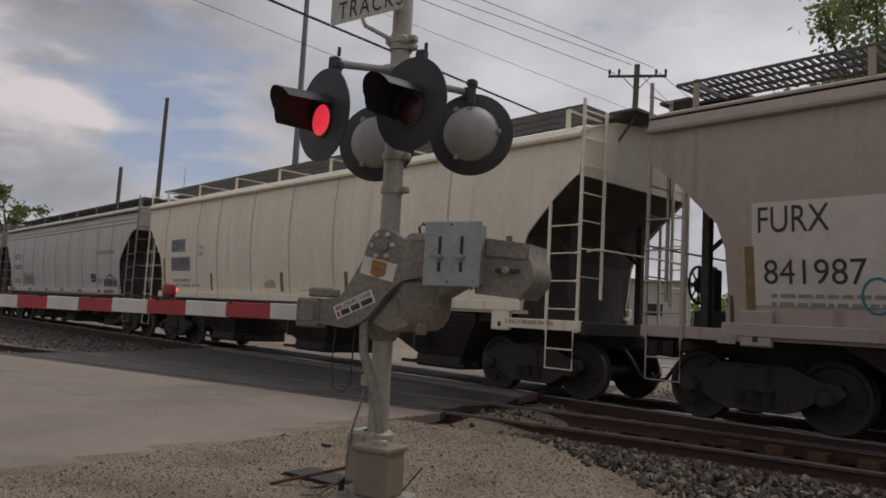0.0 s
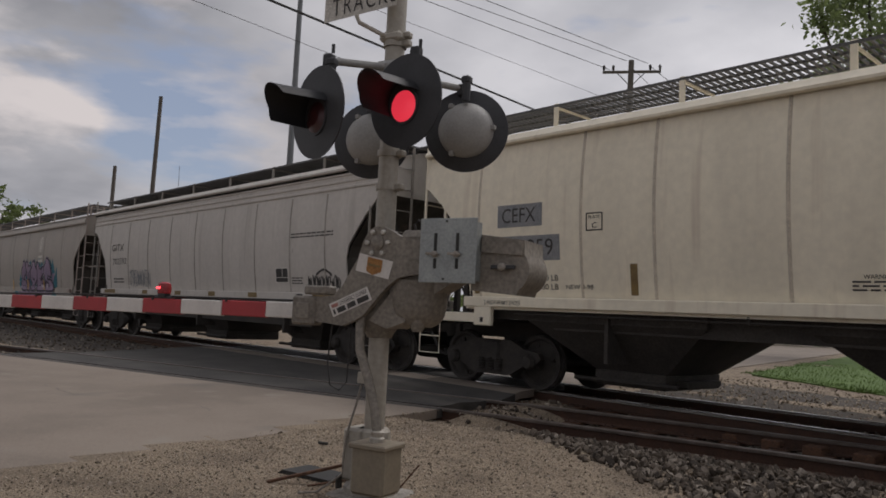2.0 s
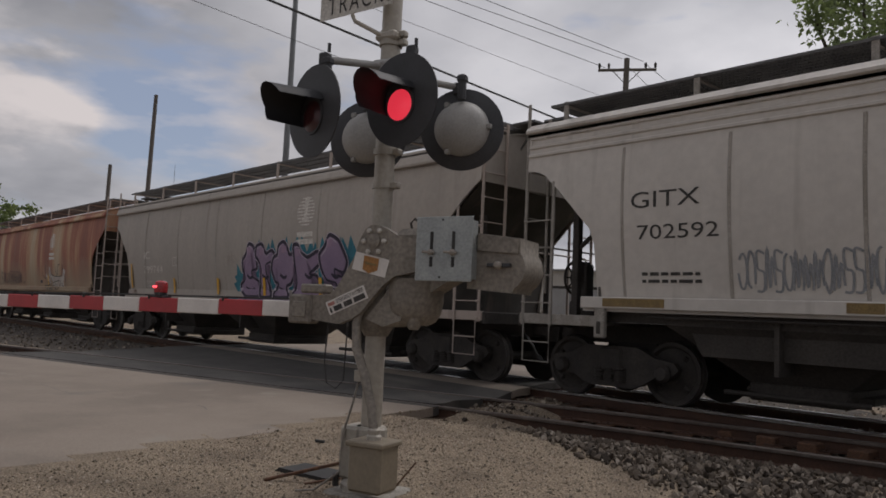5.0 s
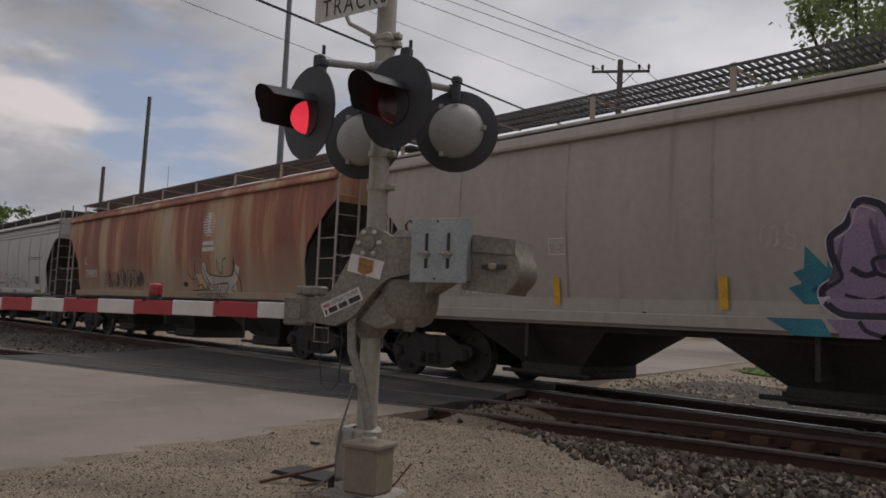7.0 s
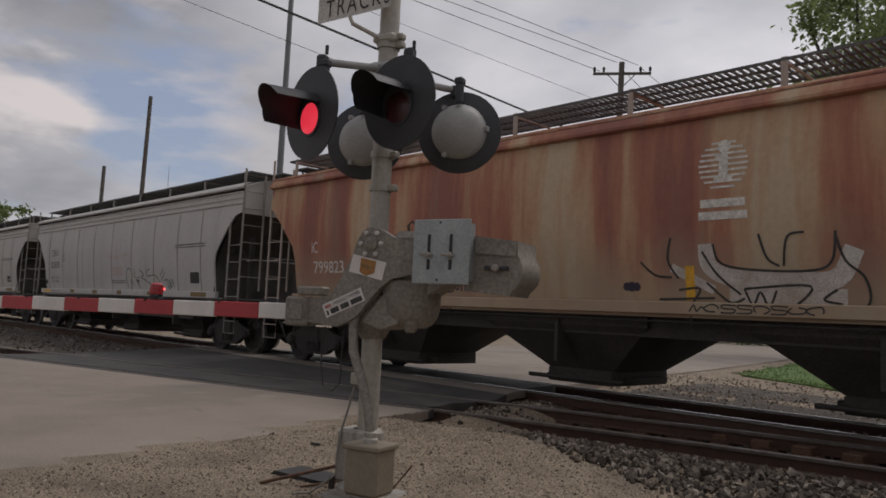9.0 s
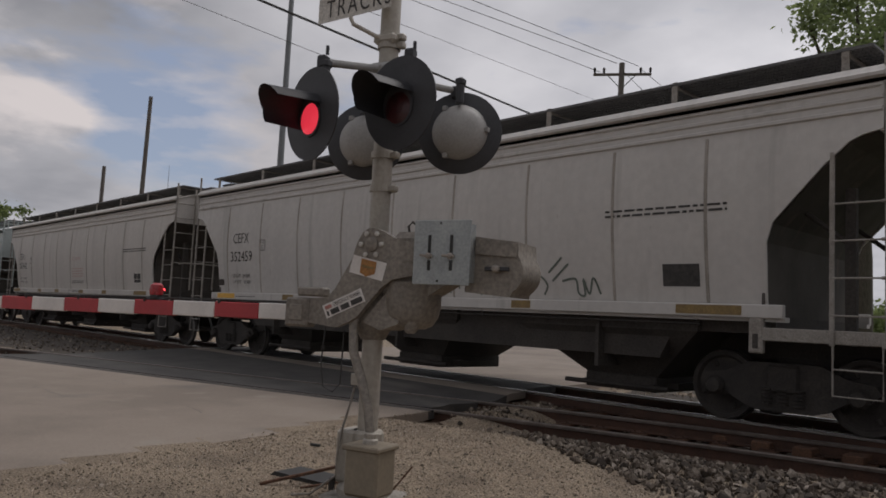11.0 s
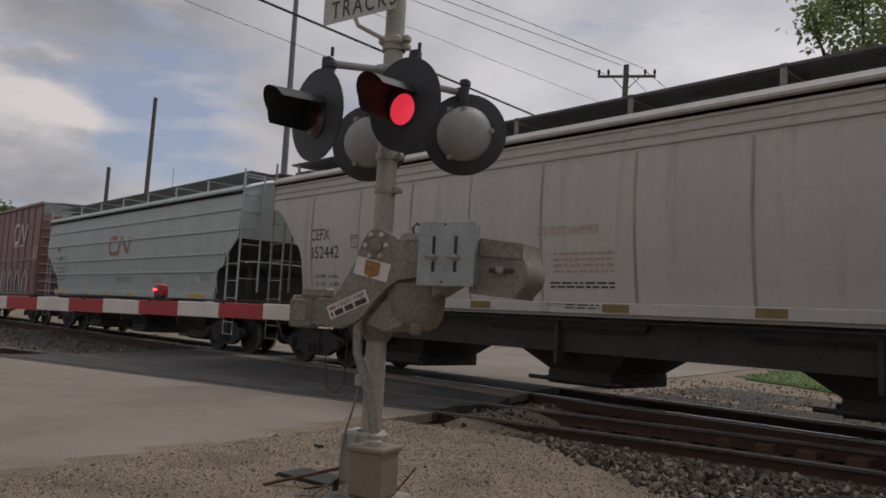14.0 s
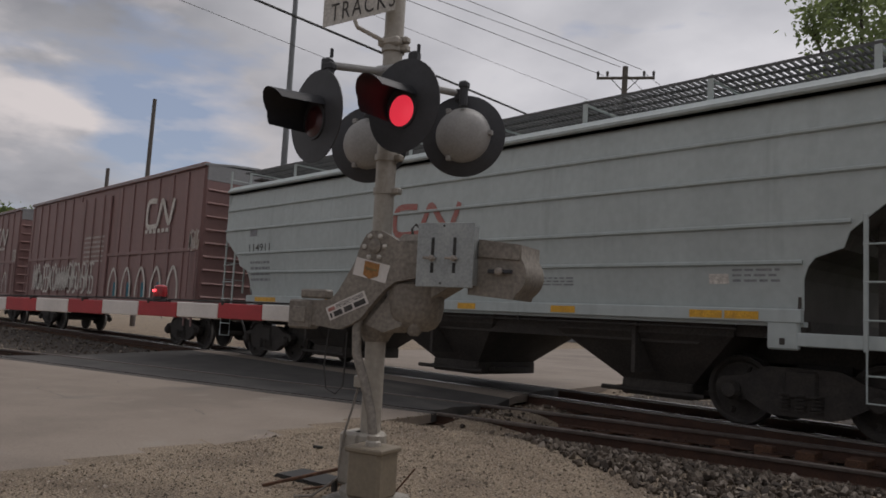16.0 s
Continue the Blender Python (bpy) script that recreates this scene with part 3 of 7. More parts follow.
def stones(name, label, count, place, size, material, seed):
    """Many irregular stones as one mesh."""
    rnd = random.Random(seed)
    base = [(1, 0, -0.2), (-0.9, 0.2, 0), (0.1, 1, 0.1), (-0.1, -0.9, -0.1), (0.2, 0.1, 0.8), (0, 0, -0.7), (0.7, 0.6, 0.35), (-0.6, -0.5, 0.5)]
    bm = bmesh.new()
    for p in base:
        bm.verts.new(p)
    bmesh.ops.convex_hull(bm, input=bm.verts)
    bm.verts.index_update()
    faces = [[v.index for v in f.verts] for f in bm.faces]
    bm.free()
    s = Shape()
    n = 0
    while n < count:
        spot = place(rnd)
        if spot is None:
            continue
        x, y, z = spot
        r = size(rnd)
        m = Euler((rnd.uniform(0, 6), rnd.uniform(0, 6), rnd.uniform(0, 6))).to_matrix()
        k = Vector((rnd.uniform(0.7, 1.2), rnd.uniform(0.7, 1.1), rnd.uniform(0.6, 1.0)))
        s.add([m @ Vector((p[0] * k.x * r, p[1] * k.y * r, p[2] * k.z * r)) + Vector((x, y, z)) for p in base], faces)
        n += 1
    return tagged(part(name, s, material), label, kind="stuff")


def off_road(x, y, gap=0.15):
    return x > road_right(y) + gap or x < road_left(y) - gap


def flare(x):
    """How far the ballast spreads before the branching track; it widens away from the road."""
    return min(4.0, 1.3 + 0.7 * max(0.0, x + 6.4))


def ballast_near(rnd):
    x = rnd.uniform(-9.0, 1.5)
    wide = flare(x)
    y = branch(x) + rnd.choice((-1, -1, -1, -1, 1, 0)) * rnd.uniform(0.0, wide + 0.35)
    d = branch(x) - y
    if x - road_right(y) < 1.5 and rnd.random() < 0.93:
        return None
    if not off_road(x, y) or y > D + 3 or d < -2.6 or (wide < d and rnd.random() < (d - wide) * 3.0) or abs(abs(d) - RAIL_HALF) < 0.1 or (0.6 < d < 1.4 and rnd.random() < 0.72):
        return None
    return x, y, ground_height(x, y) + rnd.uniform(0.0, 0.03)


def ballast_far(rnd):
    x = rnd.uniform(-12, 5)
    y = rnd.uniform(D - 1.7, D + 8)
    if not off_road(x, y) or (y > D + 4 and rnd.random() < 0.5):
        return None
    return x, y, ground_height(x, y) + rnd.uniform(-0.01, 0.025)


def ballast_left(rnd):
    x = rnd.uniform(-45, -18)
    y = rnd.uniform(branch(x) - 1.6, D + 2.2)
    if not off_road(x, y):
        return None
    return x, y, ground_height(x, y) + rnd.uniform(-0.01, 0.035)


def pebbles(rnd):
    x, y = rnd.uniform(-8.6, 0.0), rnd.uniform(0.4, 9.3)
    if y > branch(x) - (0.95 if x < -6.2 else 1.3) + (2.2 if 0.2 < x - road_right(y) < 1.6 else 0) or abs(abs(y - branch(x)) - RAIL_HALF) < 0.07 or not off_road(x, y, 0.08 - 0.3 * rnd.random() ** 6) or math.hypot(x, y) < 1.5:
        return None
    return x, y, (road_height(x, y) + 0.003 if not off_road(x, y, 0.1) else ground_height(x, y) + 0.001)


def ballast_bed(name, label, x0, x1, near, far):
    rows = []
    n = int((x1 - x0) / 0.25)
    for i in range(n + 1):
        x = x0 + (x1 - x0) * i / n
        lo, hi = near(x), far(x)
        lo += 0.35 * noise.noise((x * 0.8, 1, 0)) + 0.15 * noise.noise((x * 3, 5, 0))
        rows.append([(x, lo + (hi - lo) * j / 12, ground_height(x, lo + (hi - lo) * j / 12) + (0.006 if 0 < j < 12 else -0.03)) for j in range(13)])
    tagged(part(name, Shape().grid(rows), BALLASTBED, smooth=True), label, kind="structure")


ballast_bed("ballast_bed", "dark dirty ballast bed under the tracks", -6.5, 14, lambda x: branch(x) - flare(x) + 0.1, lambda x: D + 6.2 + 0.8 * noise.noise((x * 0.5, 9, 0)))
ballast_bed("ballast_bed", "dark dirty ballast bed beyond the main track", -8.4, -6.5, lambda x: max(D - 1.2, 8.0 + (-7.7 - x) / 0.235 + 1.4), lambda x: D + 6.2)
ballast_bed("ballast_bed", "dark dirty ballast bed under the tracks", -70, -18.2, lambda x: branch(x) - 1.7, lambda x: D + 2.6)
stones("track_ballast", "coarse grey and brown ballast stones beside the branching track", 15000, ballast_near, lambda r: r.uniform(0.018, 0.034) if r.random() < 0.6 else r.uniform(0.034, 0.062), STONE, 3)
stones("track_ballast", "grey ballast stones beyond the main track", 6500, ballast_far, lambda r: r.uniform(0.015, 0.04), PEBBLE, 4)
stones("track_ballast", "grey ballast stones between the tracks", 3200, ballast_left, lambda r: r.uniform(0.03, 0.06), STONE, 5)
stones("gravel_pebbles", "small tan pebbles on the gravel shoulder", 34000, pebbles, lambda r: r.uniform(0.005, 0.013) if r.random() < 0.97 else r.uniform(0.014, 0.026), PEBBLE, 6)


def verge():
    """Mown grass beyond the main track."""
    edge = lambda y: road_right(y) + 1.1 + 0.5 * noise.noise((y * 0.6, 0, 0)) + max(0, (20.5 - y)) * 1.25
    rows = []
    for i in range(46):
        y = 17.8 + i * 1.2
        a = edge(y)
        rows.append([(a + (90 - a) * (j / 40) ** 1.8, y + 0.35 * noise.noise((j * 0.7, 4, 0)), ground_height(a, y) + 0.03 + 0.05 * noise.noise((j * 0.5, y, 3))) for j in range(41)])
    tagged(part("grass_verge", Shape().slab(rows, (0, 0, -0.08)), GRASS, smooth=True), "bright green mown grass verge beyond the tracks", kind="structure")
    rnd = random.Random(8)
    s = Shape()
    for _ in range(9000):
        y = 17.8 + rnd.random() ** 2 * 14
        a = edge(y)
        x = a + rnd.random() ** 1.5 * 12
        z, h, t = ground_height(a, y) + 0.03, rnd.uniform(0.03, 0.09), rnd.uniform(0, 6.3)
        dx, dy = 0.008 * math.cos(t), 0.008 * math.sin(t)
        s.add([(x - dx, y - dy, z), (x + dx, y + dy, z), (x + rnd.uniform(-0.03, 0.03), y + rnd.uniform(-0.03, 0.03), z + h)], [(0, 1, 2)])
    tagged(part("grass_blades", s, GRASS), "short green grass blades on the verge", kind="stuff")


verge()

# ---- the train ----
SILL_TOP, EAVE = 1.42, 4.04
MESHES = {}


def shared(key, make, material, smooth=False):
    if key not in MESHES:
        MESHES[key] = make().mesh(key.split("/")[0], material, smooth)
    return MESHES[key]


def side_out(z):
    """Half-width of a hopper's bowed side at height z."""
    t = (z - SILL_TOP) / (EAVE - SILL_TOP)
    return 1.46 + 0.16 * math.sin(math.pi * min(1, max(0, 0.03 + 0.8 * t)))


CUTS = {
    "smooth": [(7.26, 1.42), (7.28, 2.18), (7.39, 2.51), (7.62, 2.74), (7.94, 3.06), (8.24, 3.31), (8.40, 3.42)],
    "ribbed": [(7.07, 1.42), (7.09, 2.22), (7.17, 2.45), (7.33, 2.62), (7.76, 3.08), (8.05, 3.34), (8.19, 3.40), (8.40, 3.44)],
    "corrugated": [(7.08, 1.42), (7.10, 1.80), (7.16, 1.95), (7.25, 2.05), (7.60, 2.16), (7.67, 2.34), (8.06, 2.62), (8.40, 2.86)],
}


def cut(x, kind):
    """Lower edge of the side sheet at x, raised in a curve at the ends."""
    return float(np.interp(abs(x), [k[0] for k in CUTS[kind]], [k[1] for k in CUTS[kind]]))


def side_sheet(kind, side):
    knots = [k[0] for k in CUTS[kind]]
    xs = [i * knots[0] / 12 for i in range(13)]
    for p, q in zip(knots, knots[1:]):
        xs += [p + (q - p) * i / 3 for i in range(1, 4)]
    xs = [-x for x in xs[:0:-1]] + xs
    rows = []
    for x in xs:
        b = cut(x, kind)
        rows.append([(x, side * side_out(b + (EAVE - b) * j / 12), b + (EAVE - b) * j / 12) for j in range(13)])
    return Shape().slab(rows, (0, -side * 0.03, 0))


def roof_profile():
    return [(-1.60, 4.02), (-1.60, 4.10), (-1.52, 4.13), (-1.15, 4.27), (-0.75, 4.38), (-0.35, 4.43), (0, 4.45), (0.35, 4.43), (0.75, 4.38), (1.15, 4.27), (1.52, 4.13), (1.60, 4.10), (1.60, 4.02)]


def end_sheet(kind, end):
    low = CUTS[kind][-1][1] - 0.02
    pts = [(y * 0.985, z - 0.01) for y, z in roof_profile()]
    pts = [(-side_out(low) + 0.02, low)] + pts + [(side_out(low) - 0.02, low)]
    s = Shape()
    n = len(pts)
    x0, x1 = 8.36 * end, 8.40 * end
    v = [(x0, y, z) for y, z in pts] + [(x1, y, z) for y, z in pts]
    return s.add(v, [tuple(range(n)), tuple(range(2 * n - 1, n - 1, -1))] + [(i, i + n, (i + 1) % n + n, (i + 1) % n) for i in range(n)])


def slope_sheet(kind, end):
    """The sheet that closes the end, from the end sheet down along the cut of the sides."""
    line = [(x - 0.025, z - 0.01) for x, z in CUTS[kind][::-1]] + [(CUTS[kind][0][0] - 0.03, 1.1)]
    rows = [[(end * x, y, z) for y in (-1.50, -0.7, 0, 0.7, 1.50)] for x, z in line]
    return Shape().slab(rows, (-end * 0.04, 0, 0.02))


def bay(x):
    top, bot = 1.36, 0.34
    v = [(x + i * 1.55, j * 1.38, top) for i in (-1, 1) for j in (-1, 1)] + [(x + i * 1.55, j * 1.38, 1.07) for i in (-1, 1) for j in (-1, 1)] + [(x + i * 0.58, j * 0.75, bot) for i in (-1, 1) for j in (-1, 1)]
    s = Shape()
    ring = [(0, 1, 5, 4), (1, 3, 7, 5), (3, 2, 6, 7), (2, 0, 4, 6)]
    s.add(v, ring + [tuple(i + 4 for i in q) for q in ring])
    return s


def gate(x):
    return Shape().box((x - 0.62, -0.82, 0.14), (x + 0.62, 0.82, 0.37), 0.02).box((x - 0.8, -0.5, 0.20), (x + 0.8, 0.5, 0.28))


def side_frame(side):
    o = [(-1.12, 0.52), (-1.05, 0.62), (-0.75, 0.66), (-0.45, 0.80), (0.45, 0.80), (0.75, 0.66), (1.05, 0.62), (1.12, 0.52), (1.0, 0.40), (0.78, 0.40), (0.5, 0.24), (0.36, 0.20), (-0.36, 0.20), (-0.5, 0.24), (-0.78, 0.40), (-1.0, 0.40)]
    s = Shape().prism(o, side * 0.93, side * 1.06)
    for x in (-0.89, 0.89):
        s.lathe([(0.12, 0), (0.13, 0.05), (0.09, 0.11), (0.03, 0.12)], (x, side * 1.05, 0.457), (0, side, 0), 12)
    for x in (-0.2, 0, 0.2):
        for k in range(5):
            s.lathe([(0.075, 0), (0.075, 0.022)], (x, side * 1.07, 0.28 + k * 0.045), (0, 0, 1), 8)
    return s


def wheelset():
    s = Shape().tube([(0, -0.9, 0), (0, 0.9, 0)], 0.08, 10)
    for side in (-1, 1):
        o = Vector((0, side * 0.755, 0))
        prof = [(0.09, 0.09), (0.15, 0.09), (0.2, 0.045), (0.36, 0.03), (0.395, 0.07), (0.452, 0.07), (0.46, 0.0), (0.485, -0.045), (0.48, -0.07), (0.36, -0.05), (0.2, -0.01), (0.09, -0.05)]
        s.lathe(prof, o, (0, side, 0), 36)
        # cast ribs of the web show that the wheel turns
        for k in range(4):
            a = k * math.pi / 2 + 0.4
            s.tube([o + Vector((math.cos(a) * 0.26, side * 0.05, math.sin(a) * 0.26)), o + Vector((math.cos(a) * 0.33, side * 0.045, math.sin(a) * 0.33))], 0.035, 6)
    return s


WHEELS = []  # wheelset and the car's turn of phase


def truck(car, x, slim=False):
    t = part("truck", shared("bolster", lambda: Shape().box((-0.2, -1.1, 0.42), (0.2, 1.1, 0.78), 0.03).box((-0.35, -0.35, 0.7), (0.35, 0.35, 0.85)), STEEL), STEEL, car, "black cast-steel truck with two axles", at=pose(x, 0, MAIN_TOP))
    for side in (-1, 1):
        part("side_frame", shared("side_frame/%d" % side, lambda: side_frame(side), STEEL), STEEL, t)
    for dx in (-0.89, 0.89):
        w = part("wheelset", shared("wheelset", wheelset, STEEL, True), STEEL, t, at=pose(dx, 0, 0.457))
        if len(w.data.materials) < 2:
            w.data.materials.append(WHEELRIM)
            for q in w.data.polygons:
                if math.hypot(q.center.x, q.center.z) > 0.44 and abs(q.center.y) > 0.76:
                    q.material_index = 1
        WHEELS.append((w, dx))


def ladder_at(car, p0, p1, tops, bottoms, material, step=0.43, first=0.22, top=None):
    """A ladder between two upright stiles that stand at the plan points p0 and p1, each with its own top and bottom."""
    shape = Shape()
    for p, hi, lo in zip((p0, p1), tops, bottoms):
        shape.box((p[0] - 0.026, p[1] - 0.018, lo), (p[0] + 0.026, p[1] + 0.018, hi), 0.006)
    lad = part("ladder", shape, material, car, "painted steel ladder")
    d = Vector((p1[0] - p0[0], p1[1] - p0[1], 0))
    key = "rung/%.3f/%.3f" % (d.x, d.y)
    me = shared(key, lambda: Shape().tube([(0, 0, 0), tuple(d)], 0.012, 6).lathe([(0.022, -0.03), (0.022, 0.03)], (0, 0, 0), tuple(d), 6).lathe([(0.022, -0.03), (0.022, 0.03)], tuple(d), tuple(d), 6), material)
    z = max(bottoms) + first if max(bottoms) < 0.9 else min(bottoms) + first
    while z < (top or min(tops)) - 0.05:
        part("rung", me, material, lad, at=pose(p0[0], p0[1], z))
        z += step


def grating(length, y0, y1):
    s = Shape()
    n = int(length / 0.1)
    for i in range(n + 1):
        x = -length / 2 + i * length / n
        s.box((x - 0.017, y0, -0.03), (x + 0.017, y1, 0))
    for y in (y0, y0 + (y1 - y0) / 3, y0 + (y1 - y0) * 2 / 3, y1):
        s.box((-length / 2, y - 0.012, -0.035), (length / 2, y + 0.012, 0.004))
    return s


def solid_walk(length, y0, y1):
    s = Shape()
    n = int(length / 0.055)
    for i in range(n + 1):
        x = -length / 2 + i * length / n
        s.box((x - 0.016, y0, -0.03), (x + 0.016, y1, 0))
    for k in range(9):
        y = y0 + (y1 - y0) * k / 8
        s.box((-length / 2, y - 0.02, -0.035), (length / 2, y + 0.02, 0.002))
    return s


# ---- lettering and paint on the sides ----


def wrap_mesh(verts, faces, out, lift):
    """Lay flat (x, z) shapes on the side that faces the road."""
    s = Shape()
    s.add([(x, -(out(z) + lift), z) for x, z in verts], faces)
    return s


def text_shape(body, x0, x1, z0, z1, out, lift=0.006):
    cu = bpy.data.curves.new("lettering", "FONT")
    cu.body, cu.resolution_u = body, 3
    ob = bpy.data.objects.new("lettering", cu)
    scene.collection.objects.link(ob)
    bpy.context.view_layer.update()
    me = bpy.data.meshes.new_from_object(ob)
    co = [v.co.copy() for v in me.vertices]
    faces = [tuple(p.vertices) for p in me.polygons]
    bpy.data.objects.remove(ob)
    ax, bx = min(c.x for c in co), max(c.x for c in co)
    ay, by = min(c.y for c in co), max(c.y for c in co)
    pts = [(x0 + (c.x - ax) / (bx - ax) * (x1 - x0), z0 + (c.y - ay) / (by - ay) * (z1 - z0)) for c in co]
    return wrap_mesh(pts, faces, out, lift)


def rect(x0, x1, z0, z1, n=3):
    v = [(x, z0 + (z1 - z0) * j / n) for j in range(n + 1) for x in (x0, x1)]
    return v, [(2 * j, 2 * j + 1, 2 * j + 3, 2 * j + 2) for j in range(n)]


def disc(x, z, r, n=20):
    return [(x + r * math.cos(2 * math.pi * i / n), z + r * math.sin(2 * math.pi * i / n)) for i in range(n)], [tuple(range(n))]


def stroke(points, w, n=5, ends=1.0):
    """A brush line through points, smoothed, with round ends."""
    pts = [Vector(p) for p in points]
    fine = []
    for i in range(len(pts) - 1):
        p0, p1, p2, p3 = pts[max(0, i - 1)], pts[i], pts[i + 1], pts[min(len(pts) - 1, i + 2)]
        for j in range(n):
            t = j / n
            fine.append(0.5 * (2 * p1 + (p2 - p0) * t + (2 * p0 - 5 * p1 + 4 * p2 - p3) * t * t + (3 * p1 - p0 - 3 * p2 + p3) * t ** 3))
    fine.append(pts[-1])
    v, f = [], []
    for i, p in enumerate(fine):
        d = (fine[min(i + 1, len(fine) - 1)] - fine[max(i - 1, 0)]).normalized()
        k = w / 2 * (ends if i in (0, len(fine) - 1) else 1)
        v += [(p.x - d.y * k, p.y + d.x * k), (p.x + d.y * k, p.y - d.x * k)]
    f = [(2 * i, 2 * i + 1, 2 * i + 3, 2 * i + 2) for i in range(len(fine) - 1)]
    return v, f


def paint_on(car, name, pieces, material, out, lift=0.006, label=""):
    shapes = [wrap_mesh(v, f, out, lift + (0.0002 * i if name == "graffiti" else 0)) for i, (v, f) in enumerate(pieces)]
    if name in ("graffiti", "emblem_bar", "graffiti_drip", "stencil_box_field"):
        for piece in shapes:
            part(name, piece, material, car, label)
        return
    whole = Shape()
    for piece in shapes:
        whole.add(piece.v, piece.f)
    ob = part(name, whole, material, car, label)
    if name == "stencil_writing":
        tagged(ob, kind="stuff")
    return ob


def letters(car, items, material, out):
    for body, x0, x1, z0, z1 in items:
        part("lettering", text_shape(body, x0, x1, z0, z1, out), material, car, "stencilled lettering")


def bars(car, items, material, out, name="stencil_writing"):
    """Lines of writing too small to read."""
    rnd = random.Random(len(items))
    pieces = []
    for x0, x1, z0, z1, lines in items:
        h = (z1 - z0) / lines
        for i in range(lines):
            x = x0
            while x < x1 - 0.02:
                w = min(rnd.uniform(0.06, 0.2), x1 - x)
                pieces.append(rect(x, x + w, z1 - (i + 0.72) * h, z1 - (i + 0.28) * h, 1))
                x += w + 0.035
    paint_on(car, name, pieces, material, out)


def sill_out(z):
    return 1.60


def rib_shape(zs, side, deep, tall, length):
    s = Shape()
    for z in zs:
        y = side * side_out(z)
        s.add([(x, y + side * o, z + h) for x in (-length, length) for o, h in ((-0.02, -tall), (deep, -tall * 0.4), (deep, tall * 0.4), (-0.02, tall))],
              [(0, 4, 5, 1), (1, 5, 6, 2), (2, 6, 7, 3), (0, 1, 2, 3), (7, 6, 5, 4)])
    return s


def seam(x, lo, hi):
    """A welded upright seam on the road side."""
    s = Shape()
    rows = []
    for j in range(13):
        z = lo + (hi - lo) * j / 12
        y = -side_out(z)
        rows.append([(x - 0.03, y + 0.004, z), (x - 0.012, y - 0.013, z), (x + 0.012, y - 0.013, z), (x + 0.03, y + 0.004, z)])
    return s.grid(rows)


def coupler(end):
    s = Shape().box((end * 8.3, -0.11, 0.76) if end > 0 else (end * 8.85, -0.11, 0.76), (end * 8.85, 0.11, 0.98) if end > 0 else (end * 8.3, 0.11, 0.98), 0.03)
    s.prism([(end * 8.8, 0.68), (end * 9.06, 0.70), (end * 9.10, 1.02), (end * 8.8, 1.04)], -0.2, 0.12)
    return s


def air_hose(end):
    return Shape().tube([(end * 8.45, -0.35, 0.78), (end * 8.62, -0.36, 0.6), (end * 8.8, -0.36, 0.36), (end * 8.98, -0.34, 0.3), (end * 9.1, -0.3, 0.42)], 0.028, 8)


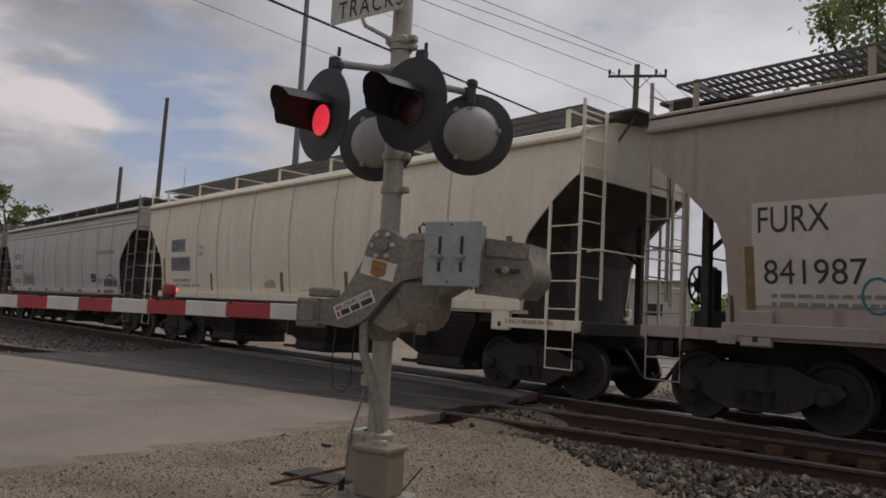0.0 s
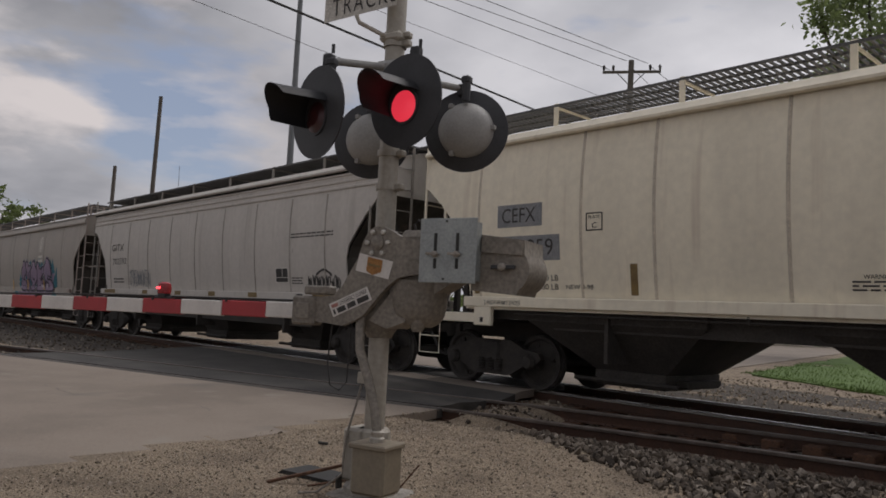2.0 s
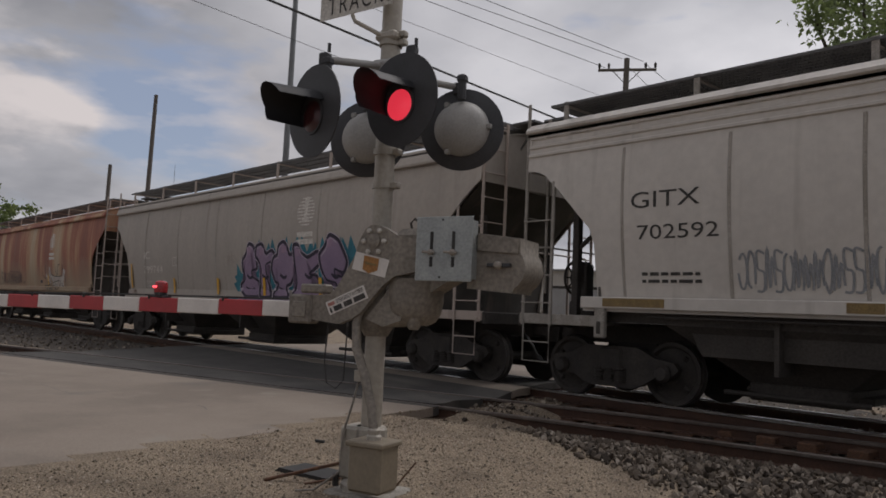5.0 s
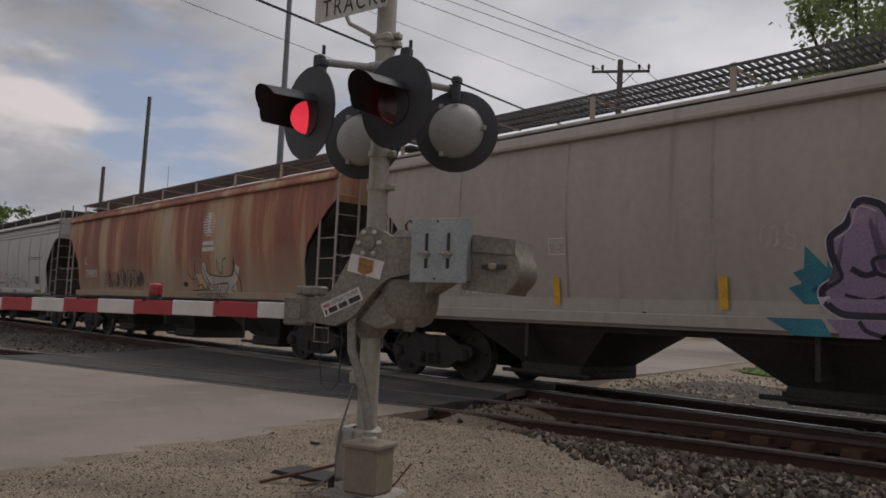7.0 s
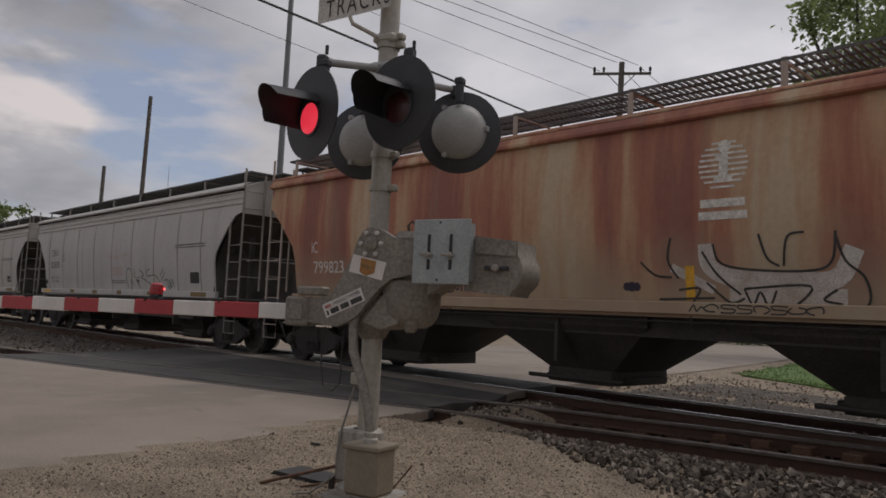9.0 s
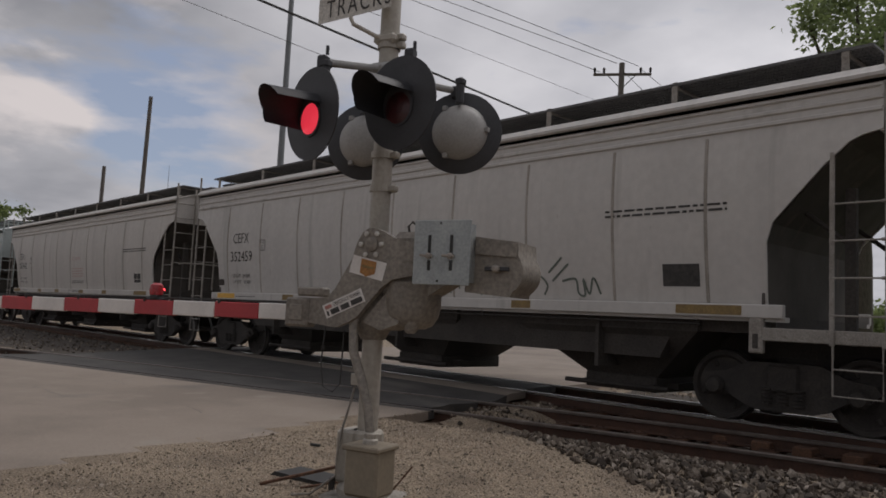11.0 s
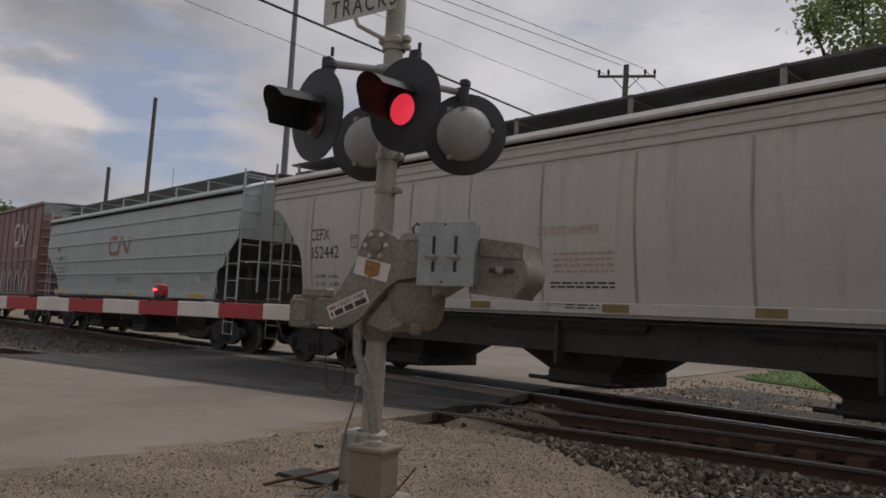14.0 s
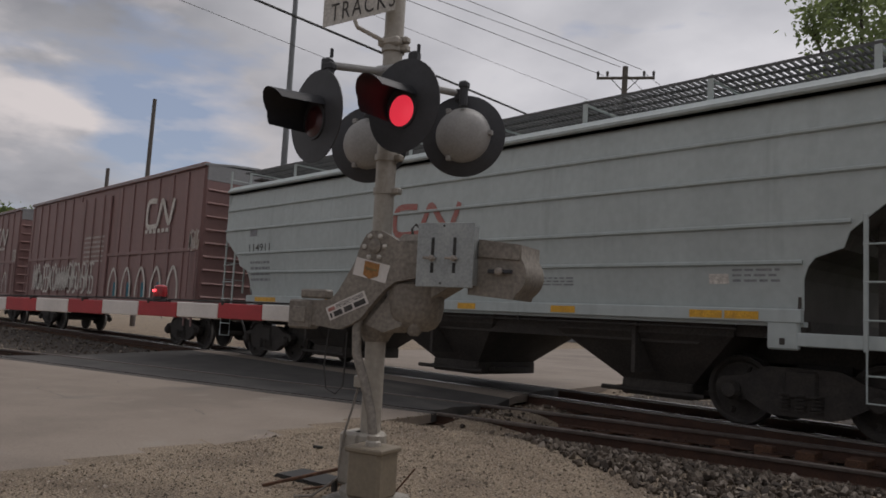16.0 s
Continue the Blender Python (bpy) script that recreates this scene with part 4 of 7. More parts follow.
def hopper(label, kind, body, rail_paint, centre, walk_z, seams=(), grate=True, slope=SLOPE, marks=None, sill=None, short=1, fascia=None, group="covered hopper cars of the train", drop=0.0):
    """A covered hopper car. kind: smooth, ribbed (three flanges under the eave) or corrugated."""
    car = tagged(new("hopper_car"), label, "hopper car", group)
    for side in (-1, 1):
        part("side_sheet", shared("side_sheet/%s%d" % (kind, side), lambda: side_sheet(kind, side), body, True), body, car)
        if kind == "ribbed":
            for z in (3.68, 3.82, 3.97):
                part("side_flange", shared("side_flange/%.2f%d" % (z, side), lambda: rib_shape((z,), side, 0.035, 0.045, 8.39), body), body, car)
        if kind == "corrugated":
            for z in (2.0, 2.46, 3.06, 3.58):
                ln = 7.1 if z < 2.2 else (7.7 if z < 2.6 else 8.38)
                part("side_rib", shared("side_rib/%.2f%d" % (z, side), lambda: rib_shape((z,), side, 0.045, 0.04, ln), body), body, car)
        # side sill with its lower pipe
        lim = 7.3 if kind != "corrugated" else 7.1
        part("side_sill", shared("side_sill/%s%d" % (kind, side), lambda: Shape().box((-lim, min(side * 1.50, side * 1.60), 1.27), (lim, max(side * 1.50, side * 1.60), 1.44), 0.012).box((-lim, min(side * 1.38, side * 1.52), 1.23), (lim, max(side * 1.38, side * 1.52), 1.29)), sill or body), sill or body, car, at=pose(0, 0, -drop))
        if drop:
            lo, hi = sorted((side * 1.42, side * (side_out(SILL_TOP) + 0.004)))
            part("lower_side_sheet", Shape().box((-lim, lo, SILL_TOP - drop - 0.02), (lim, hi, SILL_TOP + 0.015)), body, car)
        part("brake_pipe", shared("brake_pipe/%d" % side, lambda: Shape().tube([(-6.2, side * 1.5, 1.17), (6.2, side * 1.5, 1.17)], 0.018, 6).box((-2.3, side * 1.5 - 0.02, 1.15), (-2.26, side * 1.5 + 0.02, 1.26)).box((2.26, side * 1.5 - 0.02, 1.15), (2.3, side * 1.5 + 0.02, 1.26)), STEEL), STEEL, car)
    for side in (-1, 1):
        if fascia:
            z0, z1 = fascia
            part("roof_side_plate", shared("roof_side_plate/%.2f%d" % (z0, side), lambda: Shape().slab([[(x, side * 1.655, z0), (x, side * 1.66, z0 + 0.04), (x, side * 1.625, (z0 + z1) / 2), (x, side * 1.56, z1), (x, side * 1.45, z1 + 0.03)] for x in (-8.43, 0, 8.43)], (0, -side * 0.05, -0.02)), body), body, car, "pale sloping roof side plate")
    roof_rows = [[(x, y, z) for y, z in roof_profile()] for x in (-8.43, -5.6, -2.8, 0, 2.8, 5.6, 8.43)]
    part("roof", shared("roof", lambda: Shape().slab(roof_rows, (0, 0, -0.03)), body, True), body, car)
    for x in (-6.2, -3.1, 0, 3.1, 6.2):
        part("roof_hatch", shared("roof_hatch", lambda: Shape().box((-1.2, -0.3, 4.42), (1.2, 0.3, 4.56), 0.04), body), body, car, at=pose(x, 0, 0))
    # running boards along both edges of the roof
    for side in (-1, 1):
        a, b = sorted((side * 0.38, side * 1.30))
        board = part("running_board", shared("running_board/%s%d" % (grate, side), lambda: (grating if grate else solid_walk)(16.4, a, b), GRATE), GRATE, car, "steel grating running board", at=pose(0, 0, walk_z))
        for i in range(8):
            x = -7.9 + i * 15.8 / 7
            part("bracket", shared("bracket/%.2f%d" % (walk_z, side), lambda: Shape().box((-0.045, min(side * 1.28, side * 1.31), 4.18 - walk_z), (0.045, max(side * 1.28, side * 1.31), 0.02), 0.006).box((-0.02, a, -0.06), (0.02, b, -0.03)), body), rail_paint, board, at=pose(x, 0, 0))
    for end in (-1, 1):
        x0, x1 = sorted((end * 7.6, end * 8.35))
        part("crossover_board", shared("crossover_board/%d" % end, lambda: Shape().box((x0, -0.4, -0.04), (x1, 0.4, 0), 0).box((min(end * 8.3, end * 8.82), -0.75, -0.07), (max(end * 8.3, end * 8.82), 1.3, -0.02), 0.008).tube([(end * 8.38, -0.6, -0.5), (end * 8.75, -0.6, -0.07)], 0.02, 6).tube([(end * 8.38, 1.1, -0.5), (end * 8.75, 1.1, -0.07)], 0.02, 6), GRATE), GRATE, car, at=pose(0, 0, walk_z))
        part("end_sheet", shared("end_sheet/%s%d" % (kind, end), lambda: end_sheet(kind, end), body), body, car)
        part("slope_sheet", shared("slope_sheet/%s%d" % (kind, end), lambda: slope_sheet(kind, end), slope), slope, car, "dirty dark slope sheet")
        # end platform, posts and braces
        a, b = sorted((end * 6.9, end * 8.5))
        part("end_platform", shared("end_platform/%d" % end, lambda: Shape().box((a, -1.52, 1.02), (b, 1.52, 1.07)).box((end * 8.5 - 0.05, -1.55, 0.95), (end * 8.5 + 0.05, 1.55, 1.15), 0.012), UNDER), UNDER, car)
        for side in (-1, 1):
            c, e = sorted((side * 1.50, side * 1.58))
            part("end_sill", shared("end_sill/%d%d" % (end, side), lambda: Shape().box((a, c, 1.00), (b, e, 1.16), 0.01), sill or body), sill or rail_paint, car)
            jx, jw, jz = (6.97, 0.09, 0.84) if kind == "ribbed" else (6.86, 0.2, 0.95)
            pad = part("jacking_pad", shared("jacking_pad/%d%d%s" % (end, side, kind), lambda: Shape().box((end * jx - jw, c - 0.01, jz), (end * jx + jw, e + 0.012, 1.40), 0.02), sill or body), sill or rail_paint, car, "painted steel jacking pad")
            f, g = sorted((side * 1.585, side * 1.597))
            part("slot", shared("slot/%d%d%s" % (end, side, kind), lambda: Shape().box((end * jx - 0.035, f, jz + 0.06), (end * jx + 0.035, g, jz + (0.24 if kind == "ribbed" else 0.14)), 0.004), UNDER), UNDER, pad, "dark slot")
            part("corner_post", shared("corner_post/%d%d" % (end, side), lambda: Shape().box((end * 7.86 - 0.06, side * 0.95 - 0.06, 1.05), (end * 7.86 + 0.06, side * 0.95 + 0.06, 2.9), 0.01), UNDER), UNDER, car)
            part("diagonal_brace", shared("diagonal_brace/%d%d" % (end, side), lambda: Shape().tube([(end * 7.86, side * 0.95, 2.2), (end * 7.3, side * 0.95, 2.65)], 0.035, 6), UNDER), UNDER, car)
            s = side
            ladder_at(car, (end * 8.43, s * 1.57), (end * 8.45, s * 1.02), (walk_z, walk_z - 0.12), (0.98, 1.5), rail_paint, first=0.85)
            ladder_at(car, (end * 7.86, s * 1.60), (end * 8.41, s * 1.60), (cut(7.86, kind) + 0.06, 1.06), (0.98, 0.98), rail_paint, first=0.35, step=0.43, top=cut(7.86, kind) - 0.15)
            part("stirrup", shared("stirrup/%d%d" % (end, s), lambda: Shape().tube([(end * 7.87, s * 1.6, 1.0), (end * 7.87, s * 1.6, 0.42), (end * 8.39, s * 1.6, 0.42), (end * 8.39, s * 1.6, 1.0)], 0.013, 6).tube([(end * 7.87, s * 1.6, 0.72), (end * 8.39, s * 1.6, 0.72)], 0.012, 6), RUNG), rail_paint, car, "bent rod step")
        part("grab_iron", shared("grab_iron/%d" % end, lambda: Shape().tube([(end * 8.44, -1.4, 2.22), (end * 8.52, -1.25, 2.27), (end * 8.52, 1.25, 2.27), (end * 8.44, 1.4, 2.22)], 0.016, 6), rail_paint), rail_paint, car)
        part("coupler", shared("coupler/%d" % end, lambda: coupler(end), STEEL), STEEL, car, "rusty black coupler")
        part("air_hose", shared("air_hose/%d" % end, lambda: air_hose(end), RUBBER), RUBBER, car)
        truck(car, end * 7.1)
    # hand brake stands on the trailing end
    wheel = part("brake_wheel", shared("brake_wheel", lambda: brake_wheel(), STEEL), STEEL, car, "spoked hand-brake wheel")
    part("hub", shared("hub", lambda: brake_hub(), STEEL), STEEL, wheel)
    for i in range(8):
        part("spoke", shared("spoke", lambda: Shape().tube([(0, 0.09, 0), (0, 0.26, 0)], 0.014, 5), STEEL), STEEL, wheel, at=pose(-8.22, -0.52, 1.78, 45 * i, 0, 0))
    part("brake_stand", shared("brake_stand", lambda: Shape().box((-8.12, -0.62, 1.05), (-7.9, -0.42, 2.0), 0.02).box((-8.2, -0.7, 1.05), (-7.6, -0.1, 1.4), 0.03).box((-8.16, -0.66, 1.6), (-7.95, -0.38, 2.05), 0.05), STEEL), STEEL, car)
    part("centre_sill", shared("centre_sill", lambda: Shape().box((-8.4, -0.3, 0.74), (-5.9, 0.3, 1.06)), UNDER), UNDER, car)
    part("centre_sill", shared("centre_sill/b", lambda: Shape().box((5.9, -0.3, 0.74), (8.4, 0.3, 1.06)), UNDER), UNDER, car)
    for x in (-4.45, 0.0, 4.55):
        part("bay_rib", shared("bay_rib/%.1f" % x, lambda: Shape().box((x - 0.03, -1.44, 0.5), (x + 0.03, 1.44, 1.2)), UNDER), UNDER, car)
        part("outlet_bay", shared("outlet_bay/%.1f" % x, lambda: bay(x), UNDER), UNDER, car, "black discharge bay")
        part("outlet_gate", shared("outlet_gate/%.1f" % x, lambda: gate(x), UNDER), UNDER, car, "black sliding outlet gate")
        part("gate_shaft", shared("gate_shaft/%.1f" % x, lambda: Shape().tube([(x - 0.9, -0.95, 0.22), (x + 0.9, -0.95, 0.22)], 0.035).tube([(x - 0.6, -0.95, 0.22), (x - 0.6, -0.7, 0.26)], 0.025).tube([(x + 0.6, -0.95, 0.22), (x + 0.6, -0.7, 0.26)], 0.025), STEEL), STEEL, car)
    deep = 0.68 if kind == "ribbed" else 0.94
    part("belly", shared("belly/%.2f" % deep, lambda: Shape().prism([(-7.1, 1.3), (-7.1, 1.08), (-5.7, 1.08), (-5.5, deep), (5.5, deep), (5.7, 1.08), (7.1, 1.08), (7.1, 1.3)], -1.3, 1.3), UNDER), UNDER, car)
    for x in seams:
        part("weld_seam", shared("weld_seam/%s" % (kind == "ribbed"), lambda: seam(0, SILL_TOP + 0.03, 3.6 if kind == "ribbed" else 4.0), body), SEAM if body is not CREAM else CREAM_SEAM, car, at=pose(x, 0, 0))
    if short != 1:
        for child in car.children:
            if child.name.startswith("truck"):
                child.location.x *= short * 0.97
            else:
                child.matrix_basis = Matrix.Diagonal((short, 1, 1, 1)) @ child.matrix_basis
    if marks:
        marks(car)
    CARS.append((car, centre))
    return car


def brake_wheel():
    s = Shape()
    o = Vector((-8.22, -0.52, 1.78))
    n = 24
    ring = [o + Vector((0, math.cos(2 * math.pi * i / n) * 0.27, math.sin(2 * math.pi * i / n) * 0.27)) for i in range(n + 1)]
    s.tube(ring, 0.022, 6, cap=False)
    return s


def brake_hub():
    o = Vector((-8.22, -0.52, 1.78))
    s = Shape().lathe([(0.11, -0.02), (0.11, 0.03), (0.04, 0.06)], o, (1, 0, 0), 12)
    s.tube([o, o + Vector((0.15, 0, 0))], 0.03, 6)
    return s


SEAM = surface("grimy_weld_seam", [(0.405, 0.371, 0.331), (0.270, 0.243, 0.209)], scale=3, stretch=(1, 1, 0.4), rough=0.7)
CREAM_SEAM = surface("faint_weld_seam", [(0.625, 0.550, 0.444), (0.475, 0.419, 0.338)], scale=3, rough=0.7)
CARS = []


def plate_c(car, x0, x1, z0, z1, ink):
    t = 0.018
    paint_on(car, "clearance_box", [rect(x0, x1, z0, z0 + t, 1), rect(x0, x1, z1 - t, z1, 1), rect(x0, x0 + t, z0 + t, z1 - t, 1), rect(x1 - t, x1, z0 + t, z1 - t, 1)], ink, side_out)
    letters(car, [("C", x0 + (x1 - x0) * 0.36, x0 + (x1 - x0) * 0.66, z0 + 0.04, z0 + 0.12), ("PLATE", x0 + 0.05, x1 - 0.05, z1 - 0.09, z1 - 0.045)], ink, side_out)


def strips(car, items, material, out=sill_out, label=""):
    for x0, x1, z0, z1 in items:
        paint_on(car, "reflective_strip", [rect(x0, x1, z0, z1, 2)], material, out, 0.005, label)


def scribble(x0, x1, z0, z1, seed, n, w):
    """Loose tag-like loops that spell nothing."""
    rnd = random.Random(seed)
    out = []
    dx, dz = (x1 - x0) / n, z1 - z0
    for i in range(n):
        x = x0 + dx * (i + 0.5)
        kind = rnd.random()
        if kind < 0.4:
            a0, turn = rnd.uniform(0, 6), rnd.choice((-1, 1))
            pts = [(x + dx * 0.5 * math.cos(a0 + turn * k * 0.9) * rnd.uniform(0.8, 1.1), z0 + dz * (0.5 + 0.38 * math.sin(a0 + turn * k * 0.9) * rnd.uniform(0.8, 1.2))) for k in range(7)]
        elif kind < 0.75:
            h = rnd.uniform(0.7, 1.0)
            pts = [(x - dx * 0.5, z0 + dz * 0.1), (x - dx * 0.2, z0 + dz * h), (x, z0 + dz * 0.15), (x + dx * 0.3, z0 + dz * h * 0.8), (x + dx * 0.6, z0 + dz * 0.2)]
        else:
            pts = [(x + dx * 0.5, z0 + dz * 0.85), (x - dx * 0.35, z0 + dz * 0.9), (x - dx * 0.3, z0 + dz * 0.55), (x + dx * 0.4, z0 + dz * 0.45), (x + dx * 0.3, z0 + dz * 0.1), (x - dx * 0.45, z0 + dz * 0.08)]
        out.append(stroke(pts, w))
    return out


def striped_globe(car, x, z, r, ink):
    pieces = []
    for i in range(-4, 5):
        h = i * r / 4.6
        w = math.sqrt(max(0.01, r * r - h * h))
        pieces.append(rect(x - w, x + w, z + h - r * 0.045, z + h + r * 0.045, 1))
    pieces += [disc(x + 0.01, z + r * 0.72, r * 0.26), rect(x - r * 0.16, x + r * 0.2, z - r * 0.55, z + r * 0.42, 1), rect(x - r * 0.32, x + r * 0.2, z + r * 0.25, z + r * 0.42, 1), rect(x - r * 0.36, x + r * 0.4, z - r * 0.62, z - r * 0.45, 1)]
    paint_on(car, "round_emblem", pieces, ink, side_out, 0.006, "faded white striped round emblem")
    for w, h in ((0.9, 1.65), (0.98, 2.13)):
        paint_on(car, "emblem_bar", [rect(x - r * w, x + r * w, z - r * h, z - r * (h - 0.32), 2)], ink, side_out, 0.006)


def marks_a0(car):
    o = side_out
    paint_on(car, "repaint_panel", [rect(-6.92, -4.9, 1.47, 2.74, 8)], PATCH, o, 0.005, "pale grey repainted lettering panel")
    paint_on(car, "orange_strip", [rect(-7.02, -6.9, 1.3, 2.2, 5)], OCHRE, o, 0.008)
    part("lettering", text_shape("FURX", -6.84, -5.99, 2.36, 2.68, o, 0.01), BLACK_INK, car)
    part("lettering", text_shape("841987", -6.78, -5.60, 1.73, 2.03, o, 0.01), BLACK_INK, car)
    bars(car, [(-6.7, -5.2, 1.44, 1.64, 2)], SPRAY_BLUE, lambda z: side_out(z) + 0.006)
    paint_on(car, "spray_ring", [stroke([(-5.5 + 0.16 * math.cos(a * 0.7), 1.6 + 0.2 * math.sin(a * 0.7)) for a in range(10)], 0.03)], TEAL_INK, o, 0.012)
    paint_on(car, "sill_plates", [rect(-7.35, -7.1, 0.97, 1.1, 1)], RUNG, lambda z: 1.6, 0.004)


def marks_a1(car):
    o = side_out
    for z0, z1, x1 in ((2.58, 2.95, -5.6), (2.03, 2.43, -5.25)):
        paint_on(car, "overspray", [rect(-6.55, x1, z0, z1, 3)], SPRAY_BLUE, o, 0.004, "grey-blue overspray patch")
    letters(car, [("CEFX", -6.45, -5.73, 2.65, 2.89), ("350959", -6.46, -5.38, 2.11, 2.37), ("LD LMT 224400 LB", -6.42, -5.3, 1.71, 1.8), ("LT WT   61600 LB", -6.42, -5.3, 1.57, 1.66), ("NEW 3-98", -5.15, -4.65, 1.58, 1.65), ("WARNING", -0.95, -0.62, 1.73, 1.78)], BLACK_INK, o)
    bars(car, [(-1.07, -0.54, 1.58, 1.72, 3), (0.5, 2.0, 1.52, 1.55, 1)], BLACK_INK, o)
    letters(car, [("2 INCH BRAKE SHOES", -6.8, -6.0, 1.31, 1.38)], BLACK_INK, sill_out)
    plate_c(car, -4.75, -4.45, 2.45, 2.72, BLACK_INK)
    strips(car, [(-7.14, -6.98, 1.49, 2.42), (-4.0, -3.88, 1.5, 1.95), (-0.34, -0.2, 1.5, 1.95), (2.28, 2.41, 1.5, 1.95), (5.2, 5.33, 1.5, 1.95), (6.94, 7.08, 1.5, 2.5)], OCHRE, o, "dull ochre strip")
    paint_on(car, "stencil_box", [rect(4.62, 5.07, 1.62, 1.97)], WHITE_INK, o, 0.005)
    paint_on(car, "stencil_box_field", [rect(4.64, 4.84, 1.74, 1.95), rect(4.855, 5.05, 1.74, 1.95), rect(4.64, 5.05, 1.64, 1.73)], BLACK_INK, o, 0.008)
    bars(car, [(5.95, 6.5, 1.58, 1.86, 3)], BLACK_INK, o)
    letters(car, [("2 INCH BRAKE SHOES", 7.0, 8.0, 1.07, 1.14)], BLACK_INK, lambda z: 1.60)


def marks_a2(car):
    o = side_out
    letters(car, [("GITX", -6.45, -5.40, 2.69, 2.92), ("702592", -6.35, -5.14, 2.25, 2.45)], BLACK_INK, o)
    bars(car, [(-6.3, -5.4, 1.62, 1.82, 2), (4.93, 6.62, 2.66, 2.80, 2), (4.95, 5.4, 1.62, 1.80, 3)], BLACK_INK, o)
    paint_on(car, "stencil_box", [rect(4.24, 4.79, 1.66, 2.01)], WHITE_INK, o, 0.005)
    paint_on(car, "stencil_box_field", [rect(4.26, 4.52, 1.79, 1.99), rect(4.545, 4.77, 1.79, 1.99), rect(4.26, 4.77, 1.68, 1.775)], BLACK_INK, o, 0.008)
    paint_on(car, "graffiti", scribble(5.62, 6.85, 1.5, 1.86, 12, 17, 0.022) + [stroke([(5.95, 1.84), (6.25, 1.95), (6.55, 1.84)], 0.05)], BLACK_INK, o, 0.007, "black spray-paint scrawl")
    paint_on(car, "graffiti", scribble(-4.9, -3.2, 1.5, 2.1, 3, 15, 0.03), SPRAY_BLUE, o, 0.006, "faded grey spray paint")
    strips(car, [(-6.9, -5.9, 1.30, 1.42), (-3.6, -3.2, 1.30, 1.42), (-1.2, -0.8, 1.3, 1.42), (0.92, 1.31, 1.3, 1.42), (3.08, 3.52, 1.3, 1.42), (5.94, 6.88, 1.3, 1.42)], OCHRE)
    paint_on(car, "notice_plate", [rect(5.3, 5.55, 1.32, 1.41, 1)], BLACK_INK, sill_out)


def spike(x, z0, z1, z2, w, lean):
    """A pointed blade in rows, so that it follows the bowed side."""
    v = []
    for j in range(13):
        z = z0 + (z2 - z0) * j / 12
        k = 0 if z < z1 else (z - z1) / (z2 - z1)
        v += [(x - w * (1 - k) + lean * k, z), (x + w * (1 - k) + lean * k, z)]
    return v, [(2 * j, 2 * j + 1, 2 * j + 3, 2 * j + 2) for j in range(12)]


def fill(outline, step=0.06):
    """An outline of (x, z) pairs filled and cut into level bands, so that it follows the bowed side."""
    bm = bmesh.new()
    bm.faces.new([bm.verts.new((x, 0, z)) for x, z in outline])
    bmesh.ops.triangulate(bm, faces=bm.faces[:])
    lo, hi = min(q[1] for q in outline), max(q[1] for q in outline)
    for j in range(1, int((hi - lo) / step)):
        bmesh.ops.bisect_plane(bm, geom=bm.verts[:] + bm.edges[:] + bm.faces[:], plane_co=(0, 0, lo + j * step), plane_no=(0, 0, 1))
    bm.verts.index_update()
    v, f = [(q.co.x, q.co.z) for q in bm.verts], [[q.index for q in face.verts] for face in bm.faces]
    bm.free()
    return v, f


# five fat angular shapes, left to right, as outlines on the side
FAT_SHAPES = [
    [(0.2, 2.18), (0.39, 2.31), (0.51, 2.58), (0.73, 2.51), (0.86, 2.26), (0.9, 1.97), (0.62, 1.92), (0.66, 1.76), (0.94, 1.66), (0.97, 1.3), (0.3, 1.3), (0.11, 1.44), (0.08, 1.57), (0.31, 1.71), (0.21, 1.99)],
    [(0.89, 2.5), (1.14, 2.55), (1.34, 2.29), (1.62, 2.38), (1.76, 2.25), (1.6, 2.13), (1.31, 2.06), (1.35, 1.76), (1.55, 1.3), (0.98, 1.3), (1.11, 1.97), (0.99, 2.18), (0.86, 2.26)],
    [(1.68, 2.2), (1.89, 2.27), (1.94, 2.49), (2.15, 2.57), (2.3, 2.42), (2.38, 2.25), (2.58, 2.26), (2.63, 1.88), (2.39, 1.61), (2.19, 1.56), (2.3, 1.3), (1.6, 1.3), (1.9, 1.61), (1.74, 1.65), (1.6, 1.95)],
    [(2.57, 2.47), (2.74, 2.48), (2.86, 2.3), (3.14, 2.16), (3.56, 2.31), (3.63, 2.07), (3.37, 1.92), (3.17, 1.83), (3.47, 1.78), (3.57, 1.63), (3.18, 1.53), (3.57, 1.42), (3.66, 1.3), (2.45, 1.3), (2.68, 1.61), (2.63, 1.98)],
    [(3.61, 2.23), (3.84, 2.4), (3.99, 2.65), (4.32, 2.52), (4.62, 2.08), (4.49, 1.84), (4.15, 1.93), (4.16, 1.78), (4.49, 1.75), (4.82, 1.55), (4.82, 1.3), (3.75, 1.3), (3.8, 1.54), (4.24, 1.48), (4.2, 1.63), (3.84, 1.69), (3.68, 1.94)],
]


def soft_loop(outline):
    """A closed outline with its corners slightly rounded."""
    out = []
    for p, q in zip(outline, outline[1:] + outline[:1]):
        out += [(p[0] * 0.82 + q[0] * 0.18, p[1] * 0.82 + q[1] * 0.18), (p[0] * 0.18 + q[0] * 0.82, p[1] * 0.18 + q[1] * 0.82)]
    return out


